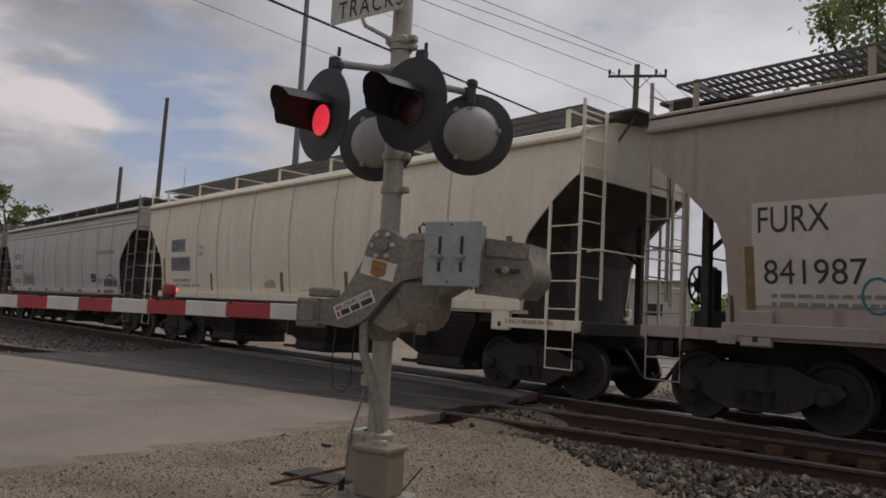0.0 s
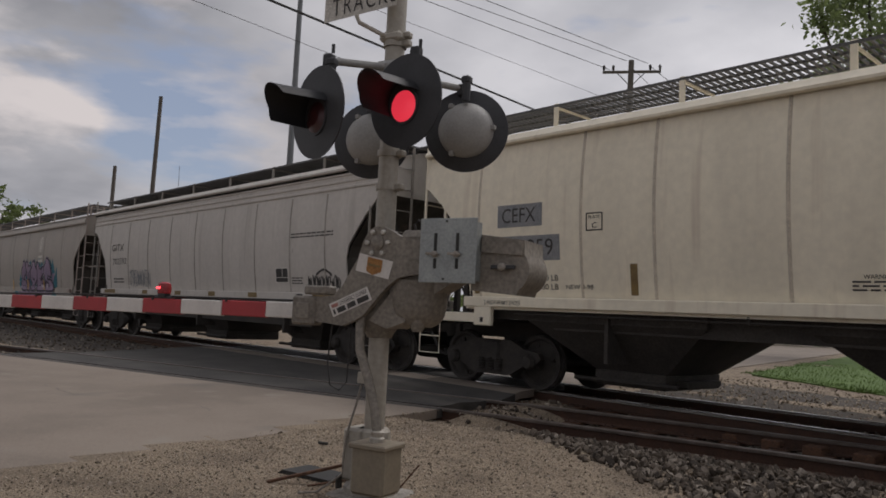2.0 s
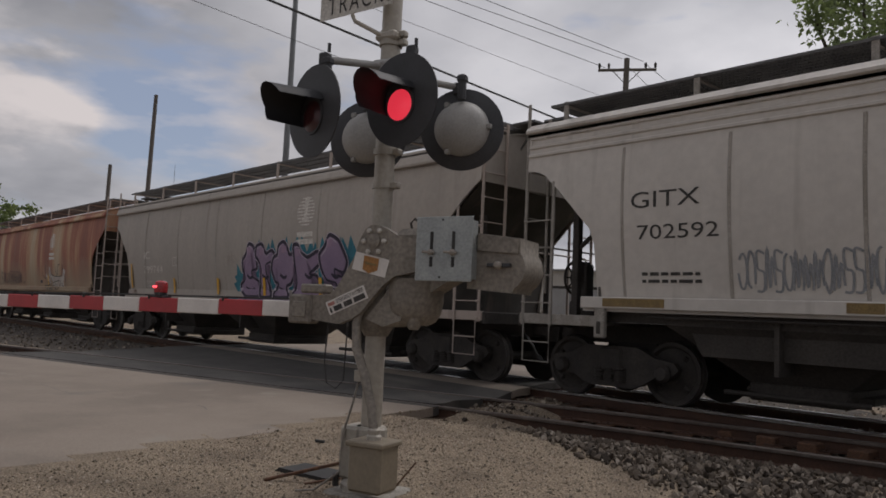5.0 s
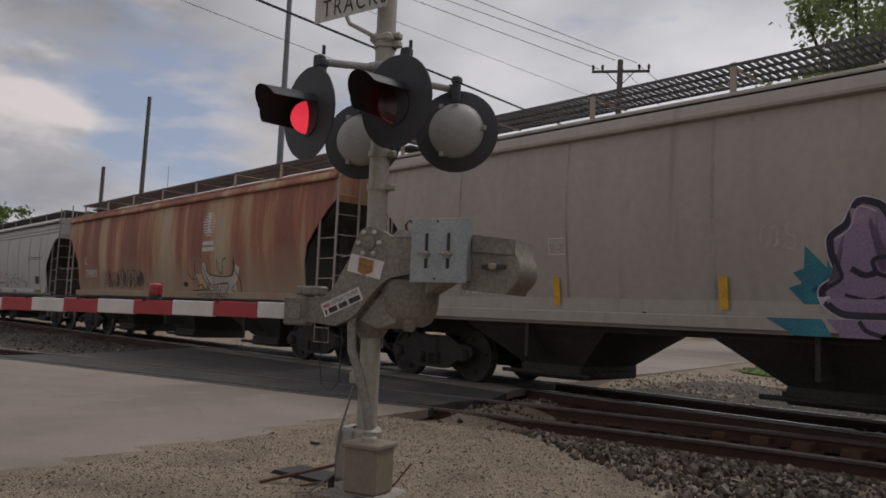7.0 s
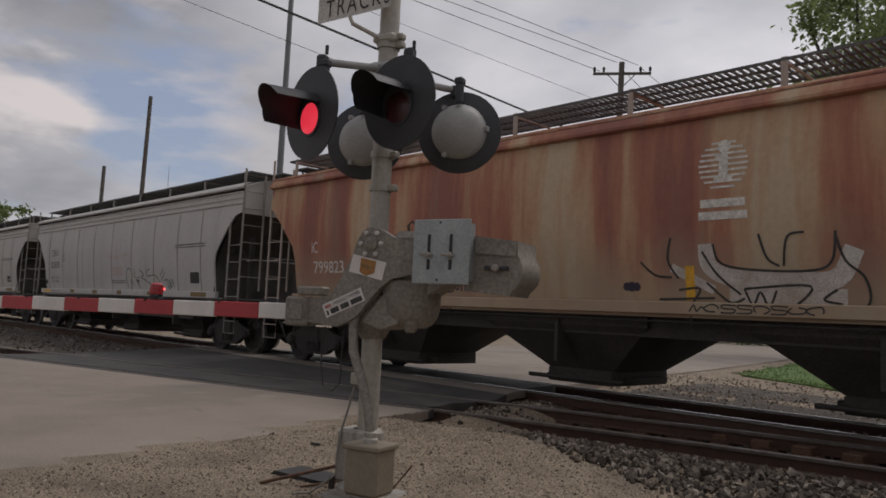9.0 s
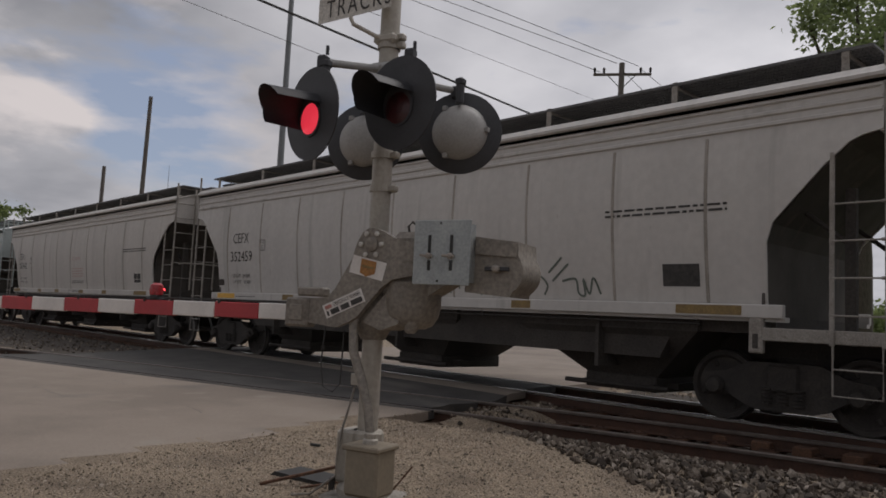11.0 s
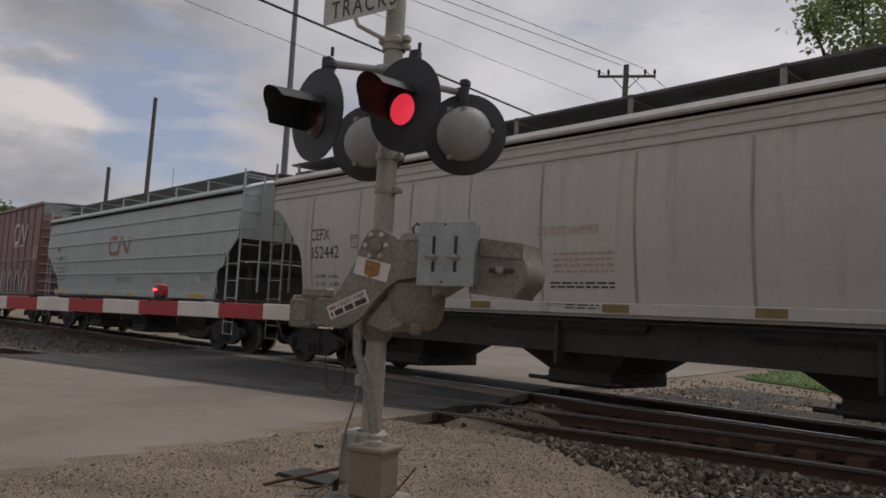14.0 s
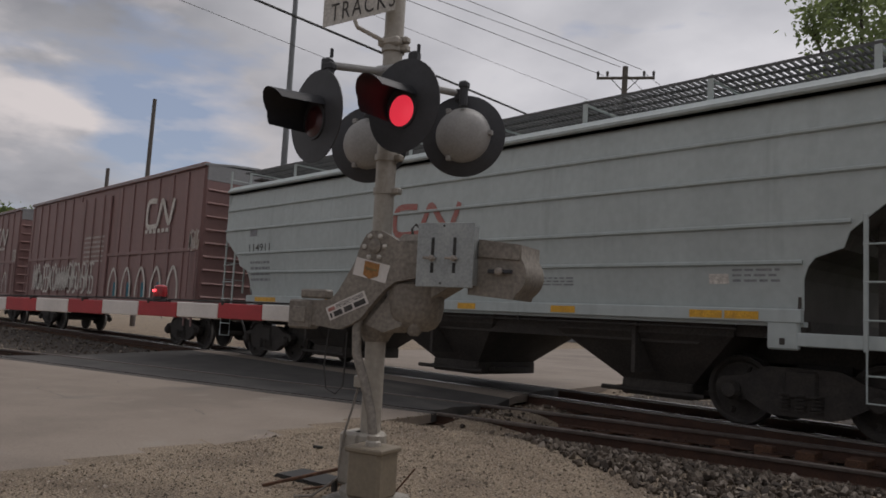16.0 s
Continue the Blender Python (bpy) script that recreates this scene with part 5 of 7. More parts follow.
def big_graffiti(car):
    """Fat outlined purple spray shapes before spiky teal."""
    rnd = random.Random(21)
    foot = lambda z: side_out(max(z, SILL_TOP)) + (0.0 if z > 1.44 else 0.012)
    for i in range(20):
        x = 0.1 + i * 0.26
        if i < 2 or i > 18:
            q = spike(x, 1.46, 1.6, 2.1 + 0.2 * (i > 18), 0.24, -0.2 if i < 2 else 0.3)
        else:
            q = spike(x, 1.46, 2.2, (2.6 if i < 13 else 2.52) + rnd.uniform(-0.12, 0.14), 0.2, rnd.uniform(-0.12, 0.2))
        paint_on(car, "graffiti_spike", [q], TEAL_INK, side_out, 0.003 + 0.003 * rnd.random(), "spiky teal spray paint")
    for x, z, w in ((4.85, 2.0, 0.5), (5.05, 1.75, 0.45), (5.1, 1.56, 0.3), (-0.1, 1.7, -0.3), (-0.15, 1.52, -0.32)):
        paint_on(car, "graffiti_spike", [fill([(x - w * 0.6, z + 0.2), (x + w * 0.5, z + 0.08), (x - w * 0.1, z - 0.14), (x - w * 0.7, z - 0.2)])], TEAL_INK, side_out, 0.0062, "spiky teal spray paint")
    for i, raw in enumerate(FAT_SHAPES):
        p = soft_loop(raw)
        ring = p + p[:2]
        lift = 0.0075 + 0.005 * i
        paint_on(car, "graffiti_halo", [stroke(ring, 0.15, 2)], LILAC, foot, lift, "pale lilac outer line")
        paint_on(car, "graffiti_outline", [stroke(ring, 0.115, 2)], PLUM, foot, lift + 0.0008, "dark plum outline")
        paint_on(car, "graffiti_fill", [fill(p)], PURPLE, foot, lift + 0.0016, "purple spray-painted shape")
        paint_on(car, "graffiti_edge", [stroke(ring, 0.05, 2)], PLUM, foot, lift + 0.0022, "dark plum inner line")
        top = max(range(len(raw)), key=lambda j: raw[j][1])
        tx, tz = raw[top]
        paint_on(car, "graffiti_blush", [fill([(tx - 0.1, tz - 0.08), (tx + 0.12, tz - 0.1), (tx + 0.1, tz - 0.24), (tx - 0.08, tz - 0.26)])], PINK, foot, lift + 0.0026, "soft pink sprayed tip")
        mx = sum(q[0] for q in raw) / len(raw)
        paint_on(car, "graffiti_shine", [stroke([(mx + (q[0] - mx) * 0.86 - 0.01, q[1] * 0.9 + 0.19) for q in raw[:4]], 0.016)], LILAC, foot, lift + 0.003)
        paint_on(car, "graffiti_crease", [stroke([(mx - 0.12, 1.82), (mx + 0.02, 1.74), (mx + 0.16, 1.78)], 0.07)], PLUM, foot, lift + 0.003, "short dark crease")
        paint_on(car, "graffiti_crease", [stroke([(mx - 0.2, 1.52), (mx + 0.05, 1.46), (mx + 0.22, 1.5)], 0.04)], PLUM, foot, lift + 0.003, "short dark crease")
    paint_on(car, "graffiti_bar", [fill([(4.64, 1.75), (4.7, 1.96), (4.87, 2.03), (4.99, 1.95), (4.82, 1.65)])], PURPLE, side_out, 0.01, "purple slanted bar")
    low = lambda z: 1.60
    paint_on(car, "graffiti_base", [fill([(0.15, 1.235), (0.32, 1.03), (4.75, 1.03), (5.0, 1.235)])], PURPLE, low, 0.006, "purple band along the sill")
    for i in range(7):
        x = 0.75 + i * 0.62
        paint_on(car, "graffiti_drip", [stroke([(x - 0.25, 1.22), (x - 0.18, 1.12), (x - 0.05, 1.07), (x + 0.05, 1.04)], 0.05), stroke([(x - 0.02, 1.03), (x + 0.12, 1.15), (x + 0.22, 1.03)], 0.04)], PLUM, low, 0.0085)
    paint_on(car, "graffiti_patch", [fill([(-0.55, 1.235), (0.1, 1.235), (0.22, 1.03), (-0.2, 1.03)]), ], TEAL_INK, low, 0.006)
    paint_on(car, "graffiti_patch", [fill([(5.05, 1.235), (5.5, 1.235), (5.7, 1.05), (4.9, 1.03)])], TEAL_INK, low, 0.006)


def marks_a3(car):
    o = side_out
    letters(car, [("IC", -5.99, -5.59, 2.33, 2.56), ("799744", -6.02, -4.64, 1.9, 2.12), ("LD LMT  221100 LB", -5.92, -4.64, 1.6, 1.67), ("LT WT   61900", -5.88, -4.85, 1.47, 1.54)], WHITE_INK, o)
    plate_c(car, -3.94, -3.61, 2.09, 2.35, WHITE_INK)
    striped_globe(car, 3.0, 3.22, 0.345, WHITE_INK)
    big_graffiti(car)
    paint_on(car, "graffiti", scribble(-0.62, -0.2, 2.05, 2.40, 31, 4, 0.018), HAZE_INK, o, 0.006, "pale sprayed tag")
    strips(car, [(-7.0, -6.88, 1.45, 2.2), (-3.86, -3.74, 1.32, 1.74), (-1.18, -1.06, 1.32, 1.74), (1.18, 1.3, 1.32, 1.74), (3.55, 3.67, 1.32, 1.74)], YELLOW, lambda z: side_out(max(z, SILL_TOP)) + 0.032, "yellow reflective strip")


def marks_a4(car):
    o = side_out
    letters(car, [("IC", -6.6, -6.37, 2.32, 2.56), ("799823", -6.53, -5.45, 1.89, 2.14)], WHITE_INK, o)
    striped_globe(car, 2.74, 3.22, 0.335, WHITE_INK)
    strips(car, [(2.2, 2.33, 1.46, 1.92)], YELLOW, o, "yellow reflective strip")
    paint_on(car, "graffiti_haze", [stroke([(2.5, 2.2), (2.55, 1.9), (2.9, 1.75), (3.6, 1.72), (4.1, 1.75), (4.3, 2.1)], 0.22), stroke([(2.8, 1.55), (4.2, 1.5)], 0.25), stroke([(2.0, 1.9), (2.6, 1.6)], 0.12)], HAZE_INK, o, 0.004, "thin white spray paint")
    lines = [[(1.53, 1.98), (1.75, 1.8), (2.0, 1.77)], [(2.0, 2.3), (1.95, 2.0), (2.1, 1.75)], [(2.45, 2.1), (2.65, 1.8), (2.95, 1.55)], [(2.6, 2.2), (2.7, 1.95), (3.1, 1.86), (3.8, 1.84), (4.05, 1.95), (4.1, 2.3)],
             [(4.1, 2.25), (4.2, 1.95), (4.4, 1.75), (4.42, 1.45), (4.1, 1.3)], [(3.0, 1.62), (3.8, 1.66), (3.6, 1.4)], [(3.0, 1.62), (3.1, 1.42), (3.2, 1.58), (3.3, 1.4), (3.4, 1.6)], [(3.2, 2.3), (3.3, 2.0), (3.45, 1.9)],
             [(3.5, 1.9), (3.55, 2.25), (3.75, 2.3)], [(4.1, 1.62), (3.95, 1.5), (4.15, 1.45)], [(2.1, 1.6), (2.4, 1.62), (2.3, 1.45)], [(1.8, 1.47), (2.6, 1.5)], [(2.5, 1.7), (2.8, 1.45), (3.0, 1.5)]]
    paint_on(car, "graffiti", [stroke(p, 0.03) for p in lines], BLACK_INK, o, 0.008, "thin black sprayed figure lines")
    paint_on(car, "graffiti", scribble(2.3, 4.0, 1.30, 1.42, 9, 8, 0.02), BLACK_INK, sill_out, 0.006)
    paint_on(car, "graffiti", scribble(-4.9, -1.5, 1.48, 2.15, 15, 19, 0.022), PLUM, o, 0.006)
    # three flat plum discs side by side, overlapping
    paint_on(car, "dented_spot", [disc(1.37, 1.64, 0.07), disc(1.29, 1.64, 0.06), disc(1.45, 1.64, 0.06)], PLUM, o, 0.006)
    bars(car, [(-1.3, -1.0, 1.55, 1.65, 2)], BLACK_INK, o)


def marks_a5(car):
    o = side_out
    letters(car, [("CEFX", -6.3, -5.53, 2.66, 2.91), ("352459", -6.41, -5.37, 2.21, 2.46), ("LD LMT  224200", -6.34, -5.49, 1.82, 1.9), ("LT WT   61800", -6.31, -5.48, 1.67, 1.75)], BLACK_INK, o)
    plate_c(car, -5.03, -4.76, 2.45, 2.71, BLACK_INK)
    scrawl = [[(1.35, 1.5), (1.18, 1.72), (1.17, 1.96), (1.3, 2.11), (1.49, 2.08), (1.73, 1.84)], [(1.49, 1.52), (1.54, 1.78), (1.73, 1.6)], [(1.81, 2.11), (1.86, 1.88), (2.03, 1.68), (2.25, 1.5)],
              [(2.21, 2.06), (2.52, 1.91), (2.32, 1.84), (2.76, 1.72), (3.06, 1.62), (3.21, 1.64)], [(2.98, 2.08), (2.76, 2.02), (2.83, 1.87), (3.27, 1.9), (3.55, 1.79), (3.66, 1.66), (3.59, 1.52)],
              [(3.69, 1.86), (3.95, 2.09)], [(3.76, 1.73), (4.07, 1.99)], [(3.95, 1.73), (4.2, 1.76), (4.24, 1.56), (4.36, 1.52), (4.34, 1.76), (4.44, 1.54), (4.52, 1.78), (4.64, 1.54)]]
    for p in scrawl:
        paint_on(car, "graffiti", [stroke(p, 0.035)], GREEN_INK, o, 0.006, "thin grey-green sprayed scrawl")
    letters(car, [("DO NOT HAMMER", -0.42, 0.55, 2.42, 2.54), ("ON CAR", 0.85, 1.32, 2.48, 2.60)], FADED_RED, o)
    bars(car, [(-0.08, 0.86, 1.9, 2.2, 6)], FADED_RED, o)
    bars(car, [(-0.07, 1.06, 1.64, 1.76, 2), (-0.2, 0.1, 1.37, 1.41, 1)], BLACK_INK, o)
    paint_on(car, "data_diamond", [stroke([(2.08, 1.86), (2.2, 1.73), (2.08, 1.6), (1.96, 1.73), (2.08, 1.86)], 0.022, 1), rect(2.02, 2.14, 1.7, 1.76, 1)], BLACK_INK, o, 0.007, "small outlined diamond mark")
    strips(car, [(-6.95, -6.07, 1.3, 1.42)], YELLOW, label="orange-yellow reflective strip")
    strips(car, [(-3.87, -3.42, 1.3, 1.42), (-1.6, -1.15, 1.3, 1.42), (0.6, 1.0, 1.3, 1.42), (3.0, 3.4, 1.3, 1.42), (5.9, 6.8, 1.3, 1.42)], OCHRE)
    bars(car, [(-6.0, -5.1, 1.33, 1.37, 1)], BLACK_INK, sill_out)
    paint_on(car, "stencil_box", [rect(5.66, 6.2, 1.66, 1.96)], BLACK_INK, o, 0.005)
    bars(car, [(4.75, 6.6, 2.62, 2.76, 2)], BLACK_INK, o)
    paint_on(car, "access_plate", [rect(-7.1, -6.8, 1.62, 1.78)], SLOPE, o, 0.006)


def marks_a6(car):
    o = side_out
    letters(car, [("CEFX", -6.72, -6.02, 2.63, 2.88), ("352442", -6.73, -5.67, 2.24, 2.5), ("LD LMT  224400", -6.57, -5.71, 1.82, 1.89), ("LT WT   61600", -6.55, -5.7, 1.65, 1.73)], BLACK_INK, o)
    plate_c(car, -5.25, -4.98, 2.43, 2.69, BLACK_INK)
    letters(car, [("DO NOT HAMMER", -0.33, 0.86, 2.46, 2.6)], FADED_RED, o)
    bars(car, [(0.0, 1.1, 1.86, 2.22, 4)], FADED_RED, o)
    bars(car, [(-0.08, 1.1, 1.64, 1.76, 2), (4.75, 6.6, 2.62, 2.76, 2)], BLACK_INK, o)
    letters(car, [("CAUTION", -0.06, 0.22, 1.37, 1.42)], BLACK_INK, sill_out)
    bars(car, [(0.28, 0.9, 1.33, 1.42, 2), (-6.1, -5.2, 1.33, 1.38, 1)], BLACK_INK, sill_out)
    strips(car, [(-7.22, -6.26, 1.3, 1.42), (-3.84, -3.38, 1.3, 1.42), (-1.72, -1.26, 1.3, 1.42), (0.95, 1.4, 1.3, 1.42), (3.2, 3.6, 1.3, 1.42), (5.9, 6.85, 1.3, 1.42)], OCHRE)
    paint_on(car, "stencil_box", [rect(5.66, 6.2, 1.66, 1.98)], WHITE_INK, o, 0.005)
    paint_on(car, "stencil_box_field", [rect(5.68, 5.92, 1.79, 1.96), rect(5.945, 6.18, 1.79, 1.96), rect(5.68, 6.18, 1.68, 1.775)], BLACK_INK, o, 0.008)


def worm(x0, z0, w, h, t):
    """A broad bent band as an emblem."""
    a = stroke([(x0 + w * 0.36, z0 + h), (x0 + w * 0.06, z0 + h), (x0 + w * 0.0, z0 + h * 0.5), (x0 + w * 0.06, z0), (x0 + w * 0.42, z0)], t)
    b = stroke([(x0 + w * 0.42, z0), (x0 + w * 0.5, z0 + h * 0.6), (x0 + w * 0.58, z0 + h), (x0 + w * 0.74, z0 + h * 0.4), (x0 + w * 0.86, z0 + h * 0.05), (x0 + w * 0.94, z0 + h * 0.5), (x0 + w, z0 + h)], t)
    return [a, b]


def marks_a7(car):
    o = side_out
    paint_on(car, "emblem", worm(-1.0, 2.66, 1.75, 0.5, 0.12), RED_INK, o, 0.012, "faded red bent-band emblem")
    letters(car, [("114911", -6.55, -5.6, 2.5, 2.68)], BLACK_INK, o)
    paint_on(car, "emblem_bar", [rect(-6.55, -6.2, 2.87, 3.05, 1)], SPRAY_BLUE, o, 0.006)
    bars(car, [(-6.5, -5.6, 1.75, 2.3, 4), (-0.5, 0.9, 1.7, 1.9, 3), (5.7, 6.3, 1.75, 1.95, 3), (2.5, 3.2, 1.7, 1.85, 3)], SPRAY_BLUE, o)
    paint_on(car, "data_plate", [rect(5.38, 5.65, 1.74, 1.87, 1)], WHITE_INK, o, 0.006)
    strips(car, [(-6.14, -5.2, 1.3, 1.4), (-3.2, -2.8, 1.3, 1.4), (-1.2, -0.8, 1.3, 1.4), (0.8, 1.23, 1.3, 1.4), (2.84, 3.3, 1.3, 1.4), (5.15, 5.6, 1.3, 1.4), (5.63, 6.07, 1.3, 1.4)], YELLOW, label="bright yellow reflective strip")


S_SMOOTH = (-7.0, -4.85, -3.6, -1.76, 0.07, 1.87, 3.7, 5.5)
S_RIB = (-6.6, -5.0, -3.4, -1.75, -0.1, 1.56, 3.25, 4.87, 6.3)
hopper("brown-grey covered hopper car with a pale repainted panel", "smooth", BROWNGREY, BROWNGREY, 57.5, 4.60, (), True, marks=marks_a0, sill=BROWNGREY, fascia=(3.86, 4.12), drop=0.2)
hopper("cream covered hopper car with grey-blue lettering patches", "smooth", CREAM, CREAM, 39.46, 4.60, S_SMOOTH, True, marks=marks_a1, fascia=(4.0, 4.16))
hopper("light grey covered hopper car with three eave flanges and black scrawl", "ribbed", GREY, RAILGREY, 21.5, 4.55, S_RIB, False, marks=marks_a2, fascia=(4.05, 4.19))
hopper("weathered taupe covered hopper car with large purple graffiti", "smooth", TAUPE, BROWNGREY, 3.65, 4.60, (-5.9, -3.6, -1.25, 1.1, 3.5, 5.8), True, marks=marks_a3, fascia=(3.84, 4.13), drop=0.2)
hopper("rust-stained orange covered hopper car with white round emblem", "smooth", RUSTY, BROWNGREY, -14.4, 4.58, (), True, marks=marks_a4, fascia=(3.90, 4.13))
hopper("pale grey covered hopper car with grey-green scrawl", "ribbed", DUSK, RAILGREY, -32.6, 4.55, S_RIB, False, marks=marks_a5, fascia=(4.05, 4.19))
hopper("pale grey covered hopper car with red warning lettering", "ribbed", PALE, RAILGREY, -50.9, 4.55, (-6.7, -5.0, -3.4, -1.85, -0.25, 1.45, 3.15, 4.8, 6.3), False, marks=marks_a6, fascia=(4.05, 4.19))
hopper("grey-green covered hopper car with horizontal ribs and yellow strips", "corrugated", TEAL, TEAL, -68.67, 4.62, (), True, marks=marks_a7, short=0.926, fascia=(4.06, 4.2))


def box_out(z):
    return 1.56


def boxcar(label, centre, flat_text=True):
    car = tagged(new("boxcar"), label, "boxcar", "boxcars of the train")
    top = 5.02
    for side in (-1, 1):
        a, b = sorted((side * 1.48, side * 1.52))
        part("side_wall", shared("side_wall/%d" % side, lambda: Shape().box((-8.05, a, 1.12), (8.05, b, top)), BROWN), BROWN, car)
        for i in range(17):
            x = -7.9 + i * 15.8 / 16
            if -1.9 < x < 1.3:
                continue
            part("side_post", shared("side_post/%d" % side, lambda: Shape().prism([(-0.1, 1.2), (0.1, 1.2), (0.1, top - 0.1), (-0.1, top - 0.1)], side * 1.5, side * 1.555), BROWN), BROWN, car, at=pose(x, 0, 0))
        part("side_rail", shared("side_rail/%d" % side, lambda: Shape().box((-8.0, min(side * 1.5, side * 1.57), 2.62), (8.0, max(side * 1.5, side * 1.57), 2.72), 0.01).box((-8.08, min(side * 1.45, side * 1.6), 1.05), (8.08, max(side * 1.45, side * 1.6), 1.25), 0.012).box((-8.08, min(side * 1.45, side * 1.6), top - 0.06), (8.08, max(side * 1.45, side * 1.6), top + 0.06), 0.012), BROWN), BROWN, car)
        door = part("sliding_door", shared("sliding_door/%d" % side, lambda: Shape().box((-1.75, min(side * 1.53, side * 1.60), 1.2), (1.2, max(side * 1.53, side * 1.60), 4.7), 0.015), BROWN), BROWN, car, "brown sliding boxcar door")
        for x in (-1.2, -0.3, 0.65):
            part("door_rod", shared("door_rod/%d" % side, lambda: Shape().tube([(0, side * 1.625, 1.15), (0, side * 1.625, 4.75)], 0.02, 6), BROWN), BROWN, door, at=pose(x, 0, 0))
    part("roof", shared("box_roof", lambda: Shape().slab([[(x, y, z) for y, z in ((-1.6, top + 0.02), (-0.8, top + 0.1), (0, top + 0.14), (0.8, top + 0.1), (1.6, top + 0.02))] for x in (-8.1, 0, 8.1)], (0, 0, -0.06)), ROOFMETAL), ROOFMETAL, car, "grey metal roof")
    for end in (-1, 1):
        a, b = sorted((end * 8.02, end * 8.08))
        wall = part("end_wall", shared("end_wall/%d" % end, lambda: Shape().box((a, -1.5, 1.1), (b, 1.5, top - 0.4)), BROWN), BROWN, car)
        for k in range(9):
            z = 1.35 + k * 0.37
            part("end_rib", shared("end_rib/%d" % end, lambda: Shape().prism([(end * 8.05, -0.07), (end * 8.14, 0), (end * 8.05, 0.07)], -1.45, 1.45), BROWN), BROWN, wall, at=pose(0, 0, z))
        part("end_header", shared("end_header/%d" % end, lambda: Shape().box((min(end * 8.0, end * 8.09), -1.5, top - 0.45), (max(end * 8.0, end * 8.09), 1.5, top + 0.02), 0.02), ROOFMETAL), ROOFMETAL, car)
        for s in (-1, 1):
            ladder_at(car, (end * 7.55, s * 1.62), (end * 8.0, s * 1.62), (2.6, 2.6), (0.55, 0.55), BROWN)
        part("coupler", shared("coupler/%d" % end, lambda: coupler(end), STEEL), STEEL, car)
        part("air_hose", shared("air_hose/%d" % end, lambda: air_hose(end), RUBBER), RUBBER, car)
        truck(car, end * 6.3)
    part("centre_sill", shared("box_sill", lambda: Shape().box((-8.4, -0.3, 0.74), (8.4, 0.3, 1.1)).box((-4.2, -1.3, 0.85), (4.2, 1.3, 1.1)), UNDER), UNDER, car)
    out = box_out
    paint_on(car, "emblem", worm(4.3, 3.46, 1.9, 0.76, 0.16), WHITE_INK, out, 0.012, "white bent-band emblem")
    paint_on(car, "emblem_bar", [rect(4.25 + i * 0.3, 4.45 + i * 0.3, 3.24, 3.36, 1) for i in range(6)], WHITE_INK, out, 0.012)
    bars(car, [(-1.0, 0.9, 2.4, 3.4, 6)], HAZE_INK, lambda z: 1.605)
    paint_on(car, "graffiti", scribble(-6.9, 0.2, 1.3, 2.55, 51 + int(centre), 24, 0.10), WHITE_INK, lambda z: 1.61, 0.008, "white sprayed graffiti")
    lumps = []
    for i in range(5):
        x = 1.9 + i * 1.15
        lumps.append(stroke([(x - 0.35, 1.3), (x - 0.3, 1.8), (x, 2.2), (x + 0.3, 1.8), (x + 0.35, 1.3)], 0.1))
    paint_on(car, "graffiti", lumps, WHITE_INK, out, 0.012)
    paint_on(car, "graffiti", [stroke([(2.1 + i * 1.15, 1.3), (2.1 + i * 1.15, 1.75)], 0.24) for i in range(4)], TEAL_INK, out, 0.008)
    paint_on(car, "graffiti", scribble(7.4, 8.0, 2.6, 3.25, 61, 5, 0.07), HAZE_INK, out, 0.012)
    CARS.append((car, centre))
    return car


boxcar("dark brown boxcar with white emblem and graffiti", -86.1)
boxcar("dark brown boxcar with faded graffiti at the train's tail", -104.1)

# ---- the crossing signal with its gate ----
# local x runs along the gate arm away from the road, local y towards the tracks
SIGNAL = pose(-4.185, 3.335, -0.14, 0, 0, 19.14)
EMBLEM = surface("orange_brown_print", [(0.36, 0.17, 0.045), (0.28, 0.13, 0.04)], scale=30, rough=0.6)
TANPAINT = surface("tan_box_paint", [(0.25, 0.21, 0.15), (0.20, 0.165, 0.12)], scale=2, rough=0.6, bump=0.1, bump_scale=40, fine=0.08, spots=[((0.13, 0.10, 0.07), 7, 0.64, V)])
signal = tagged(new("crossing_signal"), "railroad crossing signal with flashing lights and lowered gate on gravel shoulder", "crossing signal")
signal.matrix_world = SIGNAL
FLASH = []


